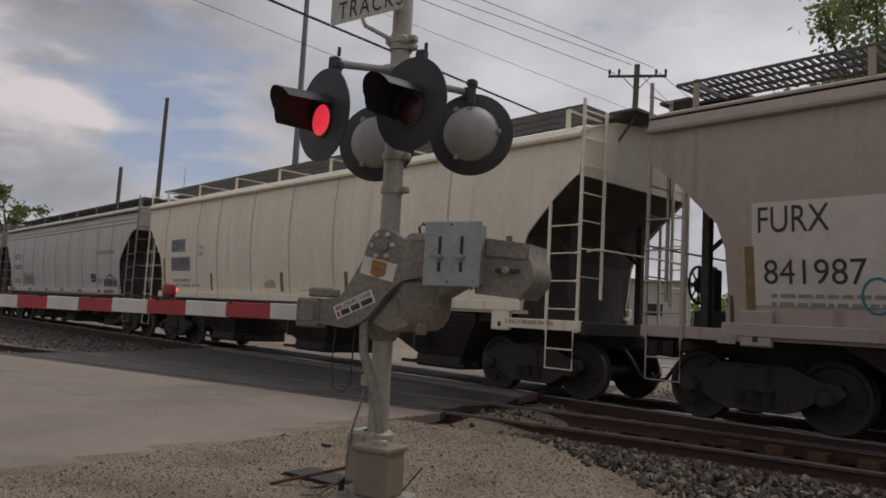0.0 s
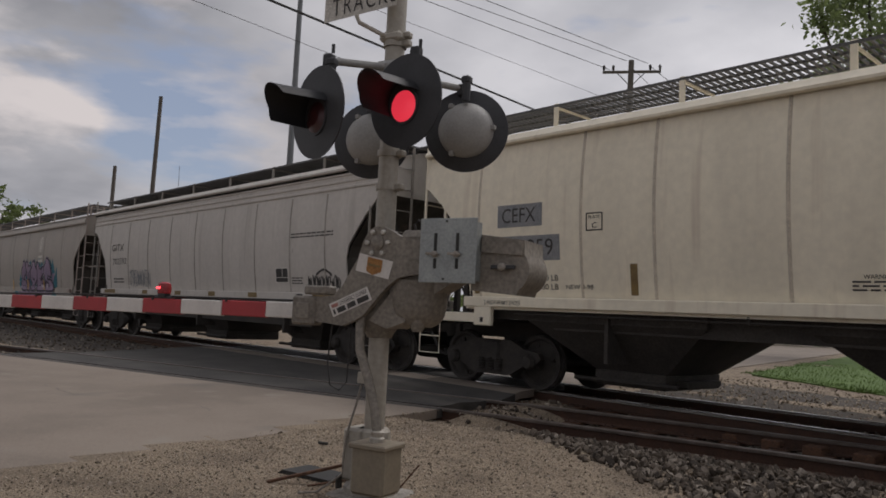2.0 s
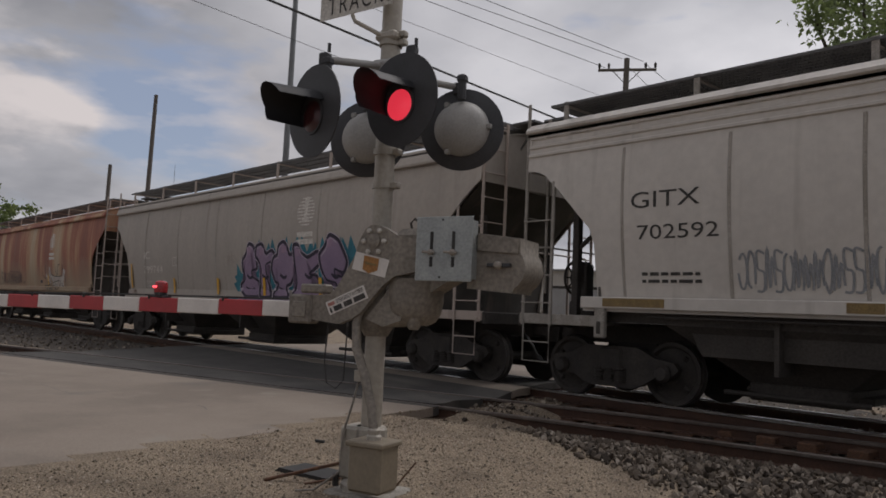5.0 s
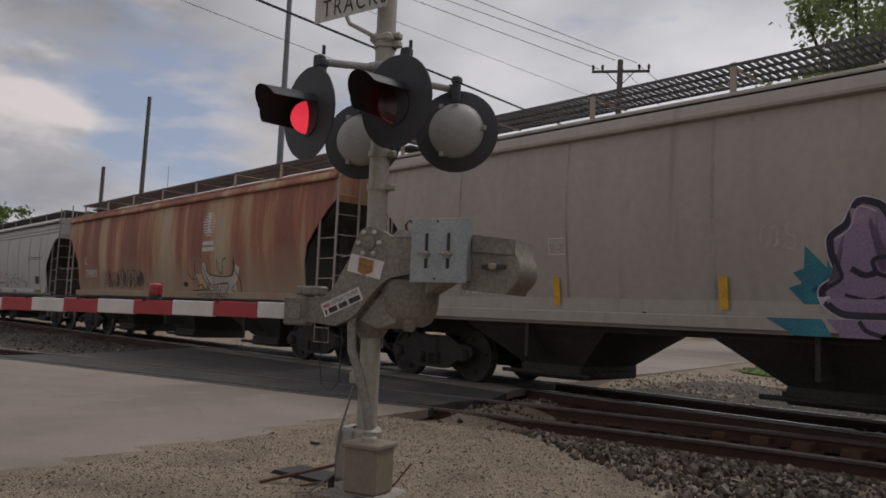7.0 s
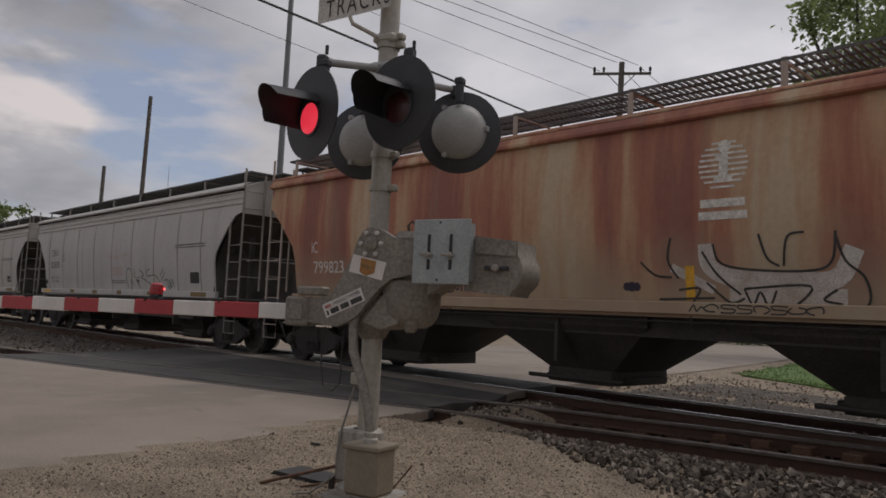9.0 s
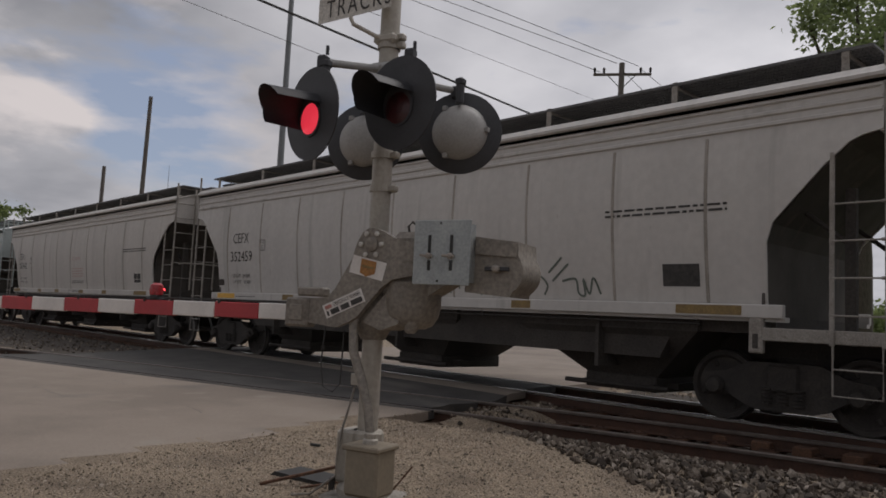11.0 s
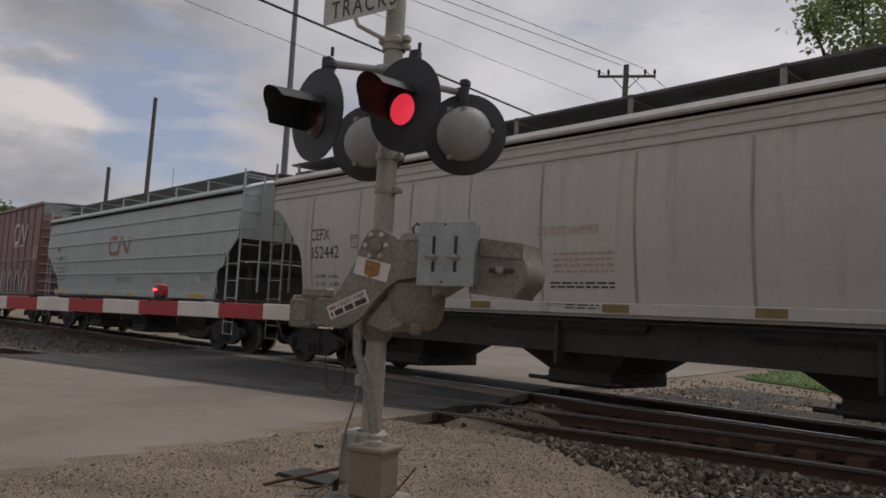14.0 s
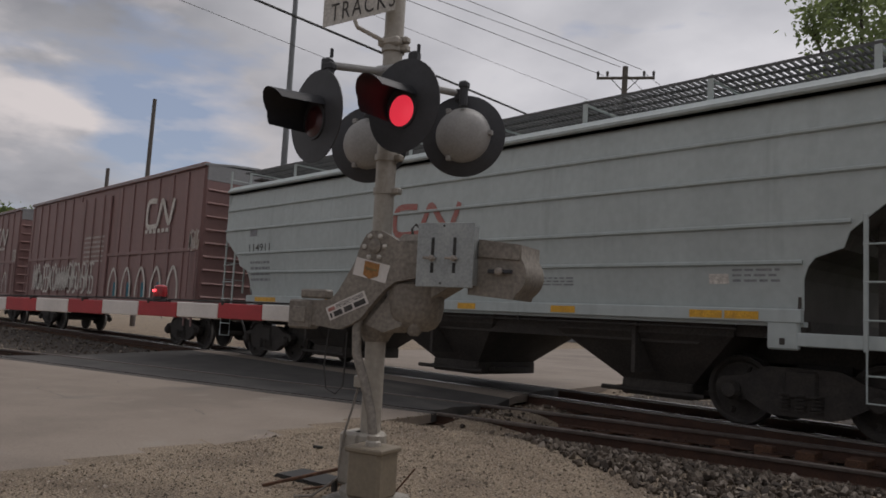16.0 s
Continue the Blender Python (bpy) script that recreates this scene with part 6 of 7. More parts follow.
def signal_head(name_label, x, y, z, toward, front):
    """A flashing-light head; toward is the way its lens faces (local x, y)."""
    d = Vector((toward[0], toward[1], -0.03)).normalized()
    o = Vector((x, y, z))
    head = part("signal_head", Shape().lathe([(0.305, -0.004), (0.31, 0.0), (0.31, 0.008), (0.112, 0.012)], o, d, 40), BLACKMETAL, signal, name_label, smooth=True)
    if front:
        # hood: upper half tube that leans down
        side = d.cross(Vector((0, 0, 1))).normalized()
        up = side.cross(d)
        rows = []
        for i in range(7):
            k = i / 6
            row = []
            for j in range(15):
                a = radians(-42 + 198 * j / 14)
                reach = 0.36 * k * (0.78 + 0.22 * max(0, math.sin(a)))
                r = 0.140 - 0.012 * k
                row.append(o + d * (0.01 + reach) + side * (math.cos(a) * r) + up * (math.sin(a) * r - 0.004))
            rows.append(row)
        part("hood", Shape().slab(rows, d * 0.004), HOODBLACK, head, "black sun hood", smooth=True)
        part("lens_ring", Shape().lathe([(0.113, 0.0), (0.127, 0.0), (0.127, 0.02), (0.113, 0.02)], o - Vector((0, 0, 0.03)), d, 32), BLACKMETAL, head)
        turn = math.atan2(d.y, d.x)
        lamp = part("lamp", Shape().lathe([(0.015, 0.026), (0.06, 0.022), (0.109, 0.007), (0.112, 0.001)], (0, 0, 0), (1, 0, 0), 32), LITLENS, head, "red lens, lit on one face", smooth=True)
        dark = Shape().lathe([(0.015, -0.026), (0.06, -0.022), (0.109, -0.007), (0.112, -0.001)], (0, 0, 0), (1, 0, 0), 32)
        me = lamp.data
        n0 = len(me.polygons)
        me.materials.append(DARKLENS)
        bm = bmesh.new()
        bm.from_mesh(me)
        vs = [bm.verts.new(v) for v in dark.v]
        for f in dark.f:
            bm.faces.new([vs[i] for i in f]).material_index = 1
        bmesh.ops.recalc_face_normals(bm, faces=bm.faces)
        bm.to_mesh(me)
        bm.free()
        FLASH.append((lamp, o + d * 0.012 - Vector((0, 0, 0.03)), math.degrees(turn)))
    back = Shape().lathe([(0.205, 0.0), (0.205, -0.03), (0.19, -0.06), (0.15, -0.10), (0.09, -0.128), (0.02, -0.138)], o, d, 32)
    part("housing", back, SIGNALGREY if not front else BLACKMETAL, head, "grey domed lamp housing" if not front else "", smooth=True)
    for a in (0, 120, 240):
        s = d.cross(Vector((0, 0, 1))).normalized()
        u = s.cross(d)
        q = o + (s * math.cos(radians(a + 3)) + u * math.sin(radians(a + 3))) * 0.205
        part("latch", Shape().box(q - d * 0.05 - Vector((0.018, 0.018, 0.018)), q - d * 0.05 + Vector((0.018, 0.018, 0.018)), 0.004), SIGNALGREY if not front else BLACKMETAL, head)
    part("neck", Shape().tube([o + Vector((0, 0, 0.2)) - d * 0.08, o + Vector((0, 0, 0.38)) - d * 0.08], 0.032, 10).box(o + Vector((-0.035, -0.035, 0.33)) - d * 0.08, o + Vector((0.035, 0.035, 0.385)) - d * 0.08, 0.012), BLACKMETAL, head)
    return head


Z0 = 0.14
FRONT, REAR = (-0.356, -0.935), (-0.30, 0.954)
signal_head("black front signal head with hood", -0.20, -0.58, 2.393 + Z0, FRONT, True)
signal_head("black front signal head with hood beside the mast", 0.345, -0.377, 2.475 + Z0, (-0.20, -0.98), True)
signal_head("rear signal head showing its grey domed back", 0.405, 0.40, 2.459 + Z0, REAR, False)
signal_head("rear signal head behind the mast", -0.413, 0.386, 2.443 + Z0, REAR, False)


def crossarms():
    top = 2.83 + Z0
    s = Shape().tube([(-0.2, -0.5, top - 0.06), (0.0, -0.1, top), (0.36, -0.3, top - 0.02)], 0.026, 10)
    part("crossarm", s, SIGNALGREY, signal, "grey pipe crossarm")
    part("crossarm", Shape().tube([(-0.42, 0.40, top - 0.04), (0, 0.12, top), (0.36, 0.40, top - 0.05)], 0.026, 10), SIGNALGREY, signal)
    part("crossarm_clamp", Shape().box((-0.1, -0.13, top - 0.09), (0.1, 0.13, top + 0.05), 0.03), SIGNALGREY, signal)
    for p in ((-0.2, -0.5, top - 0.05), (0.36, -0.3, top - 0.02), (0.36, 0.40, top - 0.05)):
        part("arm_cap", Shape().box((p[0] - 0.035, p[1] - 0.035, p[2] - 0.06), (p[0] + 0.035, p[1] + 0.035, p[2] + 0.035), 0.012).tube([(p[0] + 0.03, p[1], p[2] + 0.04), (p[0] + 0.03, p[1], p[2] + 0.1)], 0.012, 6), BLACKMETAL, signal)


crossarms()
part("mast", Shape().lathe([(0.071, 0.3), (0.071, 2.0), (0.0705, 3.3), (0.0705, 4.6), (0.03, 4.64)], (0, 0, 0), (0, 0, 1), 24), MASTPAINT, signal, "weathered aluminium-painted pipe mast", smooth=True)
for z, r in ((2.10, 0.082), (2.34, 0.085), (3.14, 0.084), (3.2, 0.084)):
    part("mast_band", Shape().lathe([(r, 0), (r, 0.045)], (0, 0, z), (0, 0, 1), 20).box((0.06, -0.03, z), (0.13, 0.03, z + 0.045), 0.008), MASTPAINT, signal)
part("cast_base", Shape().lathe([(0.19, 0.0), (0.19, 0.05), (0.15, 0.10), (0.125, 0.2), (0.115, 0.42), (0.10, 0.44)], (0, 0, 0), (0, 0, 1), 12).box((-0.18, -0.12, 0.08), (-0.02, 0.1, 0.44), 0.02), MASTPAINT, signal, "tan painted cast base")
part("junction_box", Shape().box((0.06, -0.36, 0.07), (0.31, -0.12, 0.39), 0.02).box((0.045, -0.375, 0.36), (0.325, -0.11, 0.395), 0.008), TANPAINT, signal, "tan steel junction box at the foot of the mast")
part("conduit_collar", Shape().lathe([(0.05, 0.41), (0.05, 0.45), (0.04, 0.46), (0.045, 0.49), (0.035, 0.5)], (0.18, -0.24, -0.03), (0, 0, 1), 14), MASTPAINT, signal)
part("flexible_conduit", Shape().tube([(0.18, -0.24, 0.43), (0.15, -0.24, 0.6), (0.07, -0.22, 0.8), (-0.02, -0.2, 0.98), (-0.05, -0.17, 1.15), (-0.04, -0.15, 1.27)], 0.032, 12), MECH, signal, "grey flexible cable conduit", smooth=True)
for nut in ((0.16, -0.2), (-0.16, -0.16)):
    part("anchor_nut", Shape().tube([(*nut, 0.04), (*nut, 0.12)], 0.022, 6), STEEL, signal)
part("foundation", Shape().box((-0.24, -0.24, -0.25), (0.24, 0.24, 0.012), 0.03), CONCRETE, signal, "concrete signal foundation")
part("ground_wire", Shape().tube([(-0.1, -0.02, 0.78), (-0.1, -0.09, 0.6), (-0.13, -0.13, 0.42), (-0.14, -0.15, 0.25), (-0.12, -0.18, 0.14), (-0.25, -0.28, 0.02), (-0.36, -0.34, 0.01)], 0.008, 6), MECH, signal, "loose ground wire")
part("wire_clip", Shape().box((-0.12, -0.07, 0.74), (-0.05, -0.02, 0.82), 0.006), MASTPAINT, signal)


def gate_mechanism():
    y = -0.22
    # pivot plate that carries the arm
    o = [(-0.451, 1.318), (-0.437, 1.16), (-0.17, 1.134), (-0.057, 1.178), (0.009, 1.219), (0.092, 1.318), (0.175, 1.407), (0.259, 1.47), (0.429, 1.503), (0.415, 1.718), (0.262, 1.748),
         (0.194, 1.787), (0.125, 1.814), (0.057, 1.815), (0.013, 1.788), (-0.028, 1.718), (-0.065, 1.601), (-0.191, 1.397), (-0.25, 1.34)]
    plate = part("arm_support", Shape().prism(o, y, y + 0.05), MECH, signal, "grey steel gate-arm support plate with bolts")
    for i in range(6):
        a = radians(60 * i)
        p = (0.09 + 0.082 * math.cos(a), y, 1.565 + Z0 + 0.082 * math.sin(a))
        part("bolt", Shape().lathe([(0.018, 0), (0.018, 0.014), (0.008, 0.02)], p, (0, -1, 0), 6), SIGNWHITE, plate, "bright bolt head")
    part("pivot_boss", Shape().lathe([(0.05, 0), (0.05, 0.012), (0.025, 0.02)], (0.09, y, 1.565 + Z0), (0, -1, 0), 18), MECH, plate)
    part("arm_socket", Shape().box((-0.60, y - 0.02, 0.985 + Z0), (-0.40, y + 0.1, 1.19 + Z0), 0.015), MECH, plate, "grey gate-arm socket")
    part("socket_hatch", Shape().box((-0.55, y - 0.03, 1.03 + Z0), (-0.44, y - 0.018, 1.14 + Z0), 0.004), MECH, plate)
    part("socket_lid", Shape().box((-0.50, y - 0.02, 1.20 + Z0), (-0.28, y + 0.08, 1.265 + Z0), 0.012), MECH, plate)
    label = part("warning_label", Shape().add([(-0.05, y - 0.004, 1.495 + Z0), (-0.078, y - 0.004, 1.375 + Z0), (0.19, y - 0.004, 1.318 + Z0), (0.22, y - 0.004, 1.438 + Z0)], [(0, 1, 2, 3)]), ARMWHITE, plate, "white label with an orange emblem")
    part("label_emblem", Shape().add([(0.02, y - 0.007, 1.47 + Z0), (0.01, y - 0.007, 1.375 + Z0), (0.06, y - 0.007, 1.345 + Z0), (0.13, y - 0.007, 1.365 + Z0), (0.14, y - 0.007, 1.445 + Z0)], [(0, 1, 2, 3, 4)]), EMBLEM, label)
    part("emblem_bar", Shape().add([(0.03, y - 0.01, 1.425 + Z0), (0.03, y - 0.01, 1.41 + Z0), (0.12, y - 0.01, 1.395 + Z0), (0.12, y - 0.01, 1.41 + Z0)], [(0, 1, 2, 3)]), OCHRE, label)
    # emergency notice: a readable heading, the number as bars
    a, b = Vector((-0.285, y - 0.004, 1.137 + Z0)), Vector((0.024, y - 0.004, 1.267 + Z0))
    c = Vector((-0.24, y - 0.004, 1.05 + Z0)) - a
    ux = b - a
    note = part("emergency_notice", Shape().add([a, a + c, b + c, b], [(0, 1, 2, 3)]), ARMWHITE, plate, "white emergency notice with black writing")

    def on_note(u, v, lift=0.003):
        return a + ux * u + c * v + Vector((0, -lift, 0))

    cu = bpy.data.curves.new("heading", "FONT")
    cu.body = "EMERGENCY NUMBER"
    ob = bpy.data.objects.new("heading", cu)
    scene.collection.objects.link(ob)
    bpy.context.view_layer.update()
    me = bpy.data.meshes.new_from_object(ob)
    co = [v.co.copy() for v in me.vertices]
    fs = [tuple(p.vertices) for p in me.polygons]
    bpy.data.objects.remove(ob)
    w, h = max(q.x for q in co), max(q.y for q in co)
    part("heading", Shape().add([on_note(0.26 + 0.7 * q.x / w, 0.40 - 0.30 * q.y / h) for q in co], fs), BLACK_INK, note)
    part("red_bar", Shape().add([on_note(0.05, 0.14), on_note(0.05, 0.4), on_note(0.22, 0.4), on_note(0.22, 0.14)], [(0, 1, 2, 3)]), RED_INK, note)
    s = Shape()
    for u0, u1 in ((0.05, 0.10), (0.15, 0.36), (0.41, 0.62), (0.67, 0.95)):
        s.add([on_note(u0, 0.52), on_note(u0, 0.9), on_note(u1, 0.9), on_note(u1, 0.52)], [(0, 1, 2, 3)])
    part("number_bars", s, BLACK_INK, note)
    # gear housing round the mast
    gear = part("gear_housing", Shape().lathe([(0.10, 1.15), (0.15, 1.175), (0.185, 1.23), (0.2, 1.31), (0.2, 1.46), (0.17, 1.49), (0.1, 1.5)], (0.30, 0.0, 0), (0, 0, 1), 28), MECH, signal, "grey rounded cast gear housing", smooth=True)
    part("mast_clamp", Shape().lathe([(0.085, 1.06), (0.10, 1.09), (0.125, 1.13), (0.14, 1.2), (0.14, 1.36), (0.11, 1.42)], (0, 0, 0), (0, 0, 1), 22), MECH, gear, smooth=True)
    part("housing_rib", Shape().prism([(0.02, 1.18), (0.10, 1.28), (0.24, 1.44), (0.30, 1.44), (0.30, 1.18), (0.16, 1.13)], -0.17, 0.12), MECH, gear)
    part("drain_boss", Shape().lathe([(0.03, 1.12), (0.045, 1.14), (0.05, 1.2)], (0.36, -0.1, 0), (0, 0, 1), 12), MECH, gear, smooth=True)
    part("rear_bracket", Shape().prism([(0.45, 1.36), (0.62, 1.46), (0.62, 1.52), (0.42, 1.52)], -0.1, 0.1), MECH, gear)
    part("upper_casting", Shape().box((0.2, -0.18, 1.5 + Z0), (0.5, 0.1, 1.66 + Z0), 0.05), MECH, gear)
    part("lifting_eye", Shape().tube([(0.31, -0.1, 1.66 + Z0), (0.30, -0.1, 1.70 + Z0), (0.33, -0.1, 1.73 + Z0), (0.37, -0.1, 1.70 + Z0), (0.40, -0.1, 1.68 + Z0)], 0.009, 6), STEEL, gear)
    # counterweight arms and plate
    p = part("counterweight_plate", Shape().box((0.47, -0.315, 1.30 + Z0), (0.87, -0.30, 1.71 + Z0), 0.004).box((0.84, -0.301, 1.32 + Z0), (0.852, -0.2, 1.69 + Z0)), GALV, signal, "galvanised counterweight plate with two slots")
    for x in (0.585, 0.74):
        part("slot", Shape().box((x - 0.011, -0.319, 1.50 + Z0), (x + 0.011, -0.3135, 1.615 + Z0), 0.002).box((x - 0.011, -0.319, 1.39 + Z0), (x + 0.011, -0.3135, 1.455 + Z0), 0.002), RUBBER, p, "dark slot")
        part("slot_bolt", Shape().tube([(x - 0.055, -0.335, 1.485 + Z0), (x + 0.03, -0.335, 1.48 + Z0)], 0.009, 6).lathe([(0.02, 0), (0.02, 0.02), (0.01, 0.028)], (x, -0.316, 1.482 + Z0), (0, -1, 0), 8), RUNG, p)
    for q in ((0.66, 1.69), (0.65, 1.325)):
        part("rivet_hole", Shape().lathe([(0.008, 0), (0.007, 0.003)], (q[0], -0.3155, q[1] + Z0), (0, -1, 0), 8), RUBBER, p)
    cw = [(0.79, 1.264), (0.79, 1.624), (1.141, 1.581), (1.145, 1.494), (1.165, 1.46), (1.177, 1.42), (1.179, 1.373), (1.165, 1.33), (1.14, 1.295), (1.11, 1.27), (1.10, 1.24)]
    w = part("counterweight", Shape().prism([(x, z + Z0) for x, z in cw], -0.2, 0.12), MECH, signal, "grey counterweight block", smooth=True)
    part("counterweight_face", Shape().prism([(x, z + Z0) for x, z in [(0.86, 1.505), (1.135, 1.485), (1.138, 1.575), (0.86, 1.608)]], -0.218, -0.2), MECH, w)
    part("counterweight_slot", Shape().box((0.93, -0.225, 1.40 + Z0), (1.09, -0.2, 1.425 + Z0), 0.004), BLACKMETAL, w)
    part("counterweight_bolt", Shape().lathe([(0.025, 0), (0.025, 0.04), (0.012, 0.05)], (1.01, -0.205, 1.412 + Z0), (0, -1, 0), 8), RUNG, w)
    part("rear_counterweight_arm", Shape().box((0.3, 0.14, 1.36 + Z0), (1.0, 0.18, 1.58 + Z0), 0.02), MECH, signal)
    part("hanging_cable", Shape().tube([(-0.30, -0.15, 0.99 + Z0), (-0.32, -0.15, 0.74 + Z0), (-0.29, -0.15, 0.58 + Z0), (-0.21, -0.15, 0.55 + Z0), (-0.15, -0.15, 0.61 + Z0), (-0.14, -0.15, 0.98 + Z0)], 0.005, 6), RUBBER, signal, "thin black cable hanging in a loop")


gate_mechanism()


def gate_arm():
    drop = 0.005
    arm = part("gate_arm", Shape().box((-0.62, -0.155, 1.035 + Z0), (-0.5, -0.105, 1.135 + Z0), 0.01), MECH, signal, "lowered gate arm striped red and white")
    x, k = -0.55, 0
    while x > -9.0:
        w = 0.435 if k else 0.36
        zc = 1.082 + Z0 - (x + 0.55) * -0.014
        me = Shape().box((x - w, -0.155, zc - 0.058), (x - 0.002, -0.105, zc + 0.058), 0.006)
        part("stripe", me, ARMRED if k % 2 else ARMWHITE, arm, "red reflective stripe" if k % 2 else "white reflective stripe")
        x -= w
        k += 1
    part("arm_cable", Shape().tube([(-0.6, -0.13, 1.155 + Z0), (-1.4, -0.13, 1.148 + Z0), (-2.6, -0.13, 1.138 + Z0), (-5.0, -0.13, 1.09 + Z0)], 0.008, 6), RUBBER, arm)
    for x in (-0.62, -1.3, -2.1, -2.9, -3.6):
        part("cable_clip", Shape().box((x - 0.012, -0.16, 1.13 + Z0 + (x + 0.55) * 0.014), (x + 0.012, -0.1, 1.165 + Z0 + (x + 0.55) * 0.014), 0.003), STEEL, arm)
    lx, lz = -2.0, 1.205 + Z0
    part("tip_lamp_foot", Shape().box((lx - 0.10, -0.15, lz - 0.085), (lx + 0.10, -0.10, lz - 0.06), 0.006).box((lx - 0.04, -0.17, lz - 0.07), (lx + 0.04, -0.09, lz - 0.02), 0.01), BLACKMETAL, arm)
    part("tip_lamp", Shape().lathe([(0.03, -0.045), (0.052, -0.04), (0.056, 0.0), (0.05, 0.04), (0.03, 0.055)], (lx, -0.13, lz), (0, 0, 1), 16), LAMPRED, arm, "small red lamp on the gate arm", smooth=True)
    bulb = part("bulb", Shape().box((0.044, -0.03, -0.008), (0.0585, 0.03, 0.008), 0.003), TIPGLOW, arm, "glowing red strip of the arm lamp")
    FLASH.append((bulb, Vector((lx, -0.13, lz + 0.005)), -110))


TIPGLOW = glow("lit_arm_lamp", (0.9, 0.05, 0.06), 2.0)
LAMPRED = surface("red_lamp_glass", [(0.32, 0.03, 0.035), (0.24, 0.02, 0.025)], rough=0.25)
gate_arm()


def tracks_sign():
    """The number-of-tracks plate: only its last word is in view."""
    a = [(-0.52, 3.20), (0.10, 3.245), (0.10, 3.66), (-0.52, 3.62)]
    y = -0.17
    sgn = part("track_count_sign", Shape().prism([(x, z + Z0) for x, z in a], y, y + 0.004), SIGNWHITE, signal, "dusty white sign reading TRACKS")
    cu = bpy.data.curves.new("sign_word", "FONT")
    cu.body = "TRACKS"
    cu.space_character = 1.25
    ob = bpy.data.objects.new("sign_word", cu)
    scene.collection.objects.link(ob)
    bpy.context.view_layer.update()
    me = bpy.data.meshes.new_from_object(ob)
    co = [v.co.copy() for v in me.vertices]
    fs = [tuple(p.vertices) for p in me.polygons]
    bpy.data.objects.remove(ob)
    w, h = max(q.x for q in co), max(q.y for q in co)
    pts = [(-0.45 + 0.55 * q.x / w, y - 0.003, 3.235 + Z0 + 0.04 * q.x / w + 0.13 * q.y / h) for q in co]
    part("word", Shape().add(pts, fs), BLACK_INK, sgn)
    part("sign_bracket", Shape().tube([(-0.24, -0.16, 3.22 + Z0), (-0.22, -0.15, 3.17 + Z0), (-0.06, -0.1, 3.08 + Z0), (-0.02, -0.07, 3.06 + Z0)], 0.016, 8).box((-0.09, -0.09, 3.03 + Z0), (0.09, 0.09, 3.1 + Z0), 0.02), MASTPAINT, signal, "steel sign bracket")


tracks_sign()


def shoulder_clutter():
    # a dark hole cover and broken stake beside the mast
    s = Shape().prism([(-0.28, 0), (0.22, 0), (0.26, 0.035), (-0.22, 0.04)], -0.14, 0.14)
    tagged(part("pull_box_lid", s, RUBBER, at=pose(-4.85, 3.33, -0.155, 0, 0, 12)), "dark tilted pull-box lid in the gravel", "lid")
    s = Shape().box((-0.3, -0.014, -0.01), (0.3, 0.014, 0.012), 0.004)
    tagged(part("broken_stake", s, TIE, at=pose(-4.66, 3.14, -0.07, 0, -14, 52)), "splintered wooden stake lying on gravel", "stake")
    s = Shape().box((-0.2, -0.01, -0.006), (0.2, 0.01, 0.006), 0.003)
    tagged(part("wood_splinter", s, TIE, at=pose(-4.52, 3.27, -0.12, 0, -6, 70)), "thin grey wood splinter on gravel", "splinter")
    s = Shape().box((-0.05, -0.014, -0.012), (0.05, 0.014, 0.014), 0.006)
    tagged(part("tie_fragment", s, RUBBER, at=pose(-5.9, 4.1, -0.13, 0, 0, 25)), "small black debris fragment on gravel", "debris")
    tagged(part("wood_splinter", Shape().box((-0.15, -0.008, -0.005), (0.15, 0.008, 0.006), 0.002), TIE, at=pose(-4.02, 3.5, -0.05, 0, -52, 40)), "thin dry twig leaning by the signal base", "twig")


shoulder_clutter()

# ---- the far side: poles, wires, trees, buildings ----


def wire(name, label, a, b, r, sag=0.0):
    a, b = Vector(a), Vector(b)
    pts = [a.lerp(b, i / 16) - Vector((0, 0, sag * 4 * (i / 16) * (1 - i / 16))) for i in range(17)]
    return tagged(part(name, Shape().tube(pts, r, 5), RUBBER), label, "wire", "overhead wires")


def utility_pole(x, y, top, lean, arm=True, r=0.16):
    thing = tagged(new("utility_pole"), "grey weathered wooden utility pole" + (" with crossarm" if arm else " with bare top"), "utility pole", "utility poles")
    thing.matrix_world = pose(x, y, -0.2, 0, lean, 0)
    part("pole", Shape().tube([(0, 0, -0.3), (0, 0, top * 0.5), (0, 0, top)], r, 10, r2=r * 0.72), POLEWOOD, thing, smooth=True)
    if arm:
        c = Vector((0.83, 0.55, 0)).normalized()
        p0, p1 = Vector((0, 0, top - 0.5)) - c * 1.2, Vector((0, 0, top - 0.5)) + c * 1.25
        part("crossarm", Shape().tube([p0, p1], 0.065, 6), POLEWOOD, thing)
        for k in (-1.15, -0.75, 0.8, 1.2):
            q = Vector((0, 0, top - 0.43)) + c * k
            part("insulator", Shape().lathe([(0.03, 0), (0.06, 0.06), (0.05, 0.12), (0.07, 0.16), (0.03, 0.24)], q, (0, 0, 1), 8), STEEL, thing)
        for k in (-0.6, 0.6):
            part("arm_brace", Shape().tube([Vector((0, 0, top - 1.15)), Vector((0, 0, top - 0.52)) + c * k], 0.02, 5), STEEL, thing)
    return thing


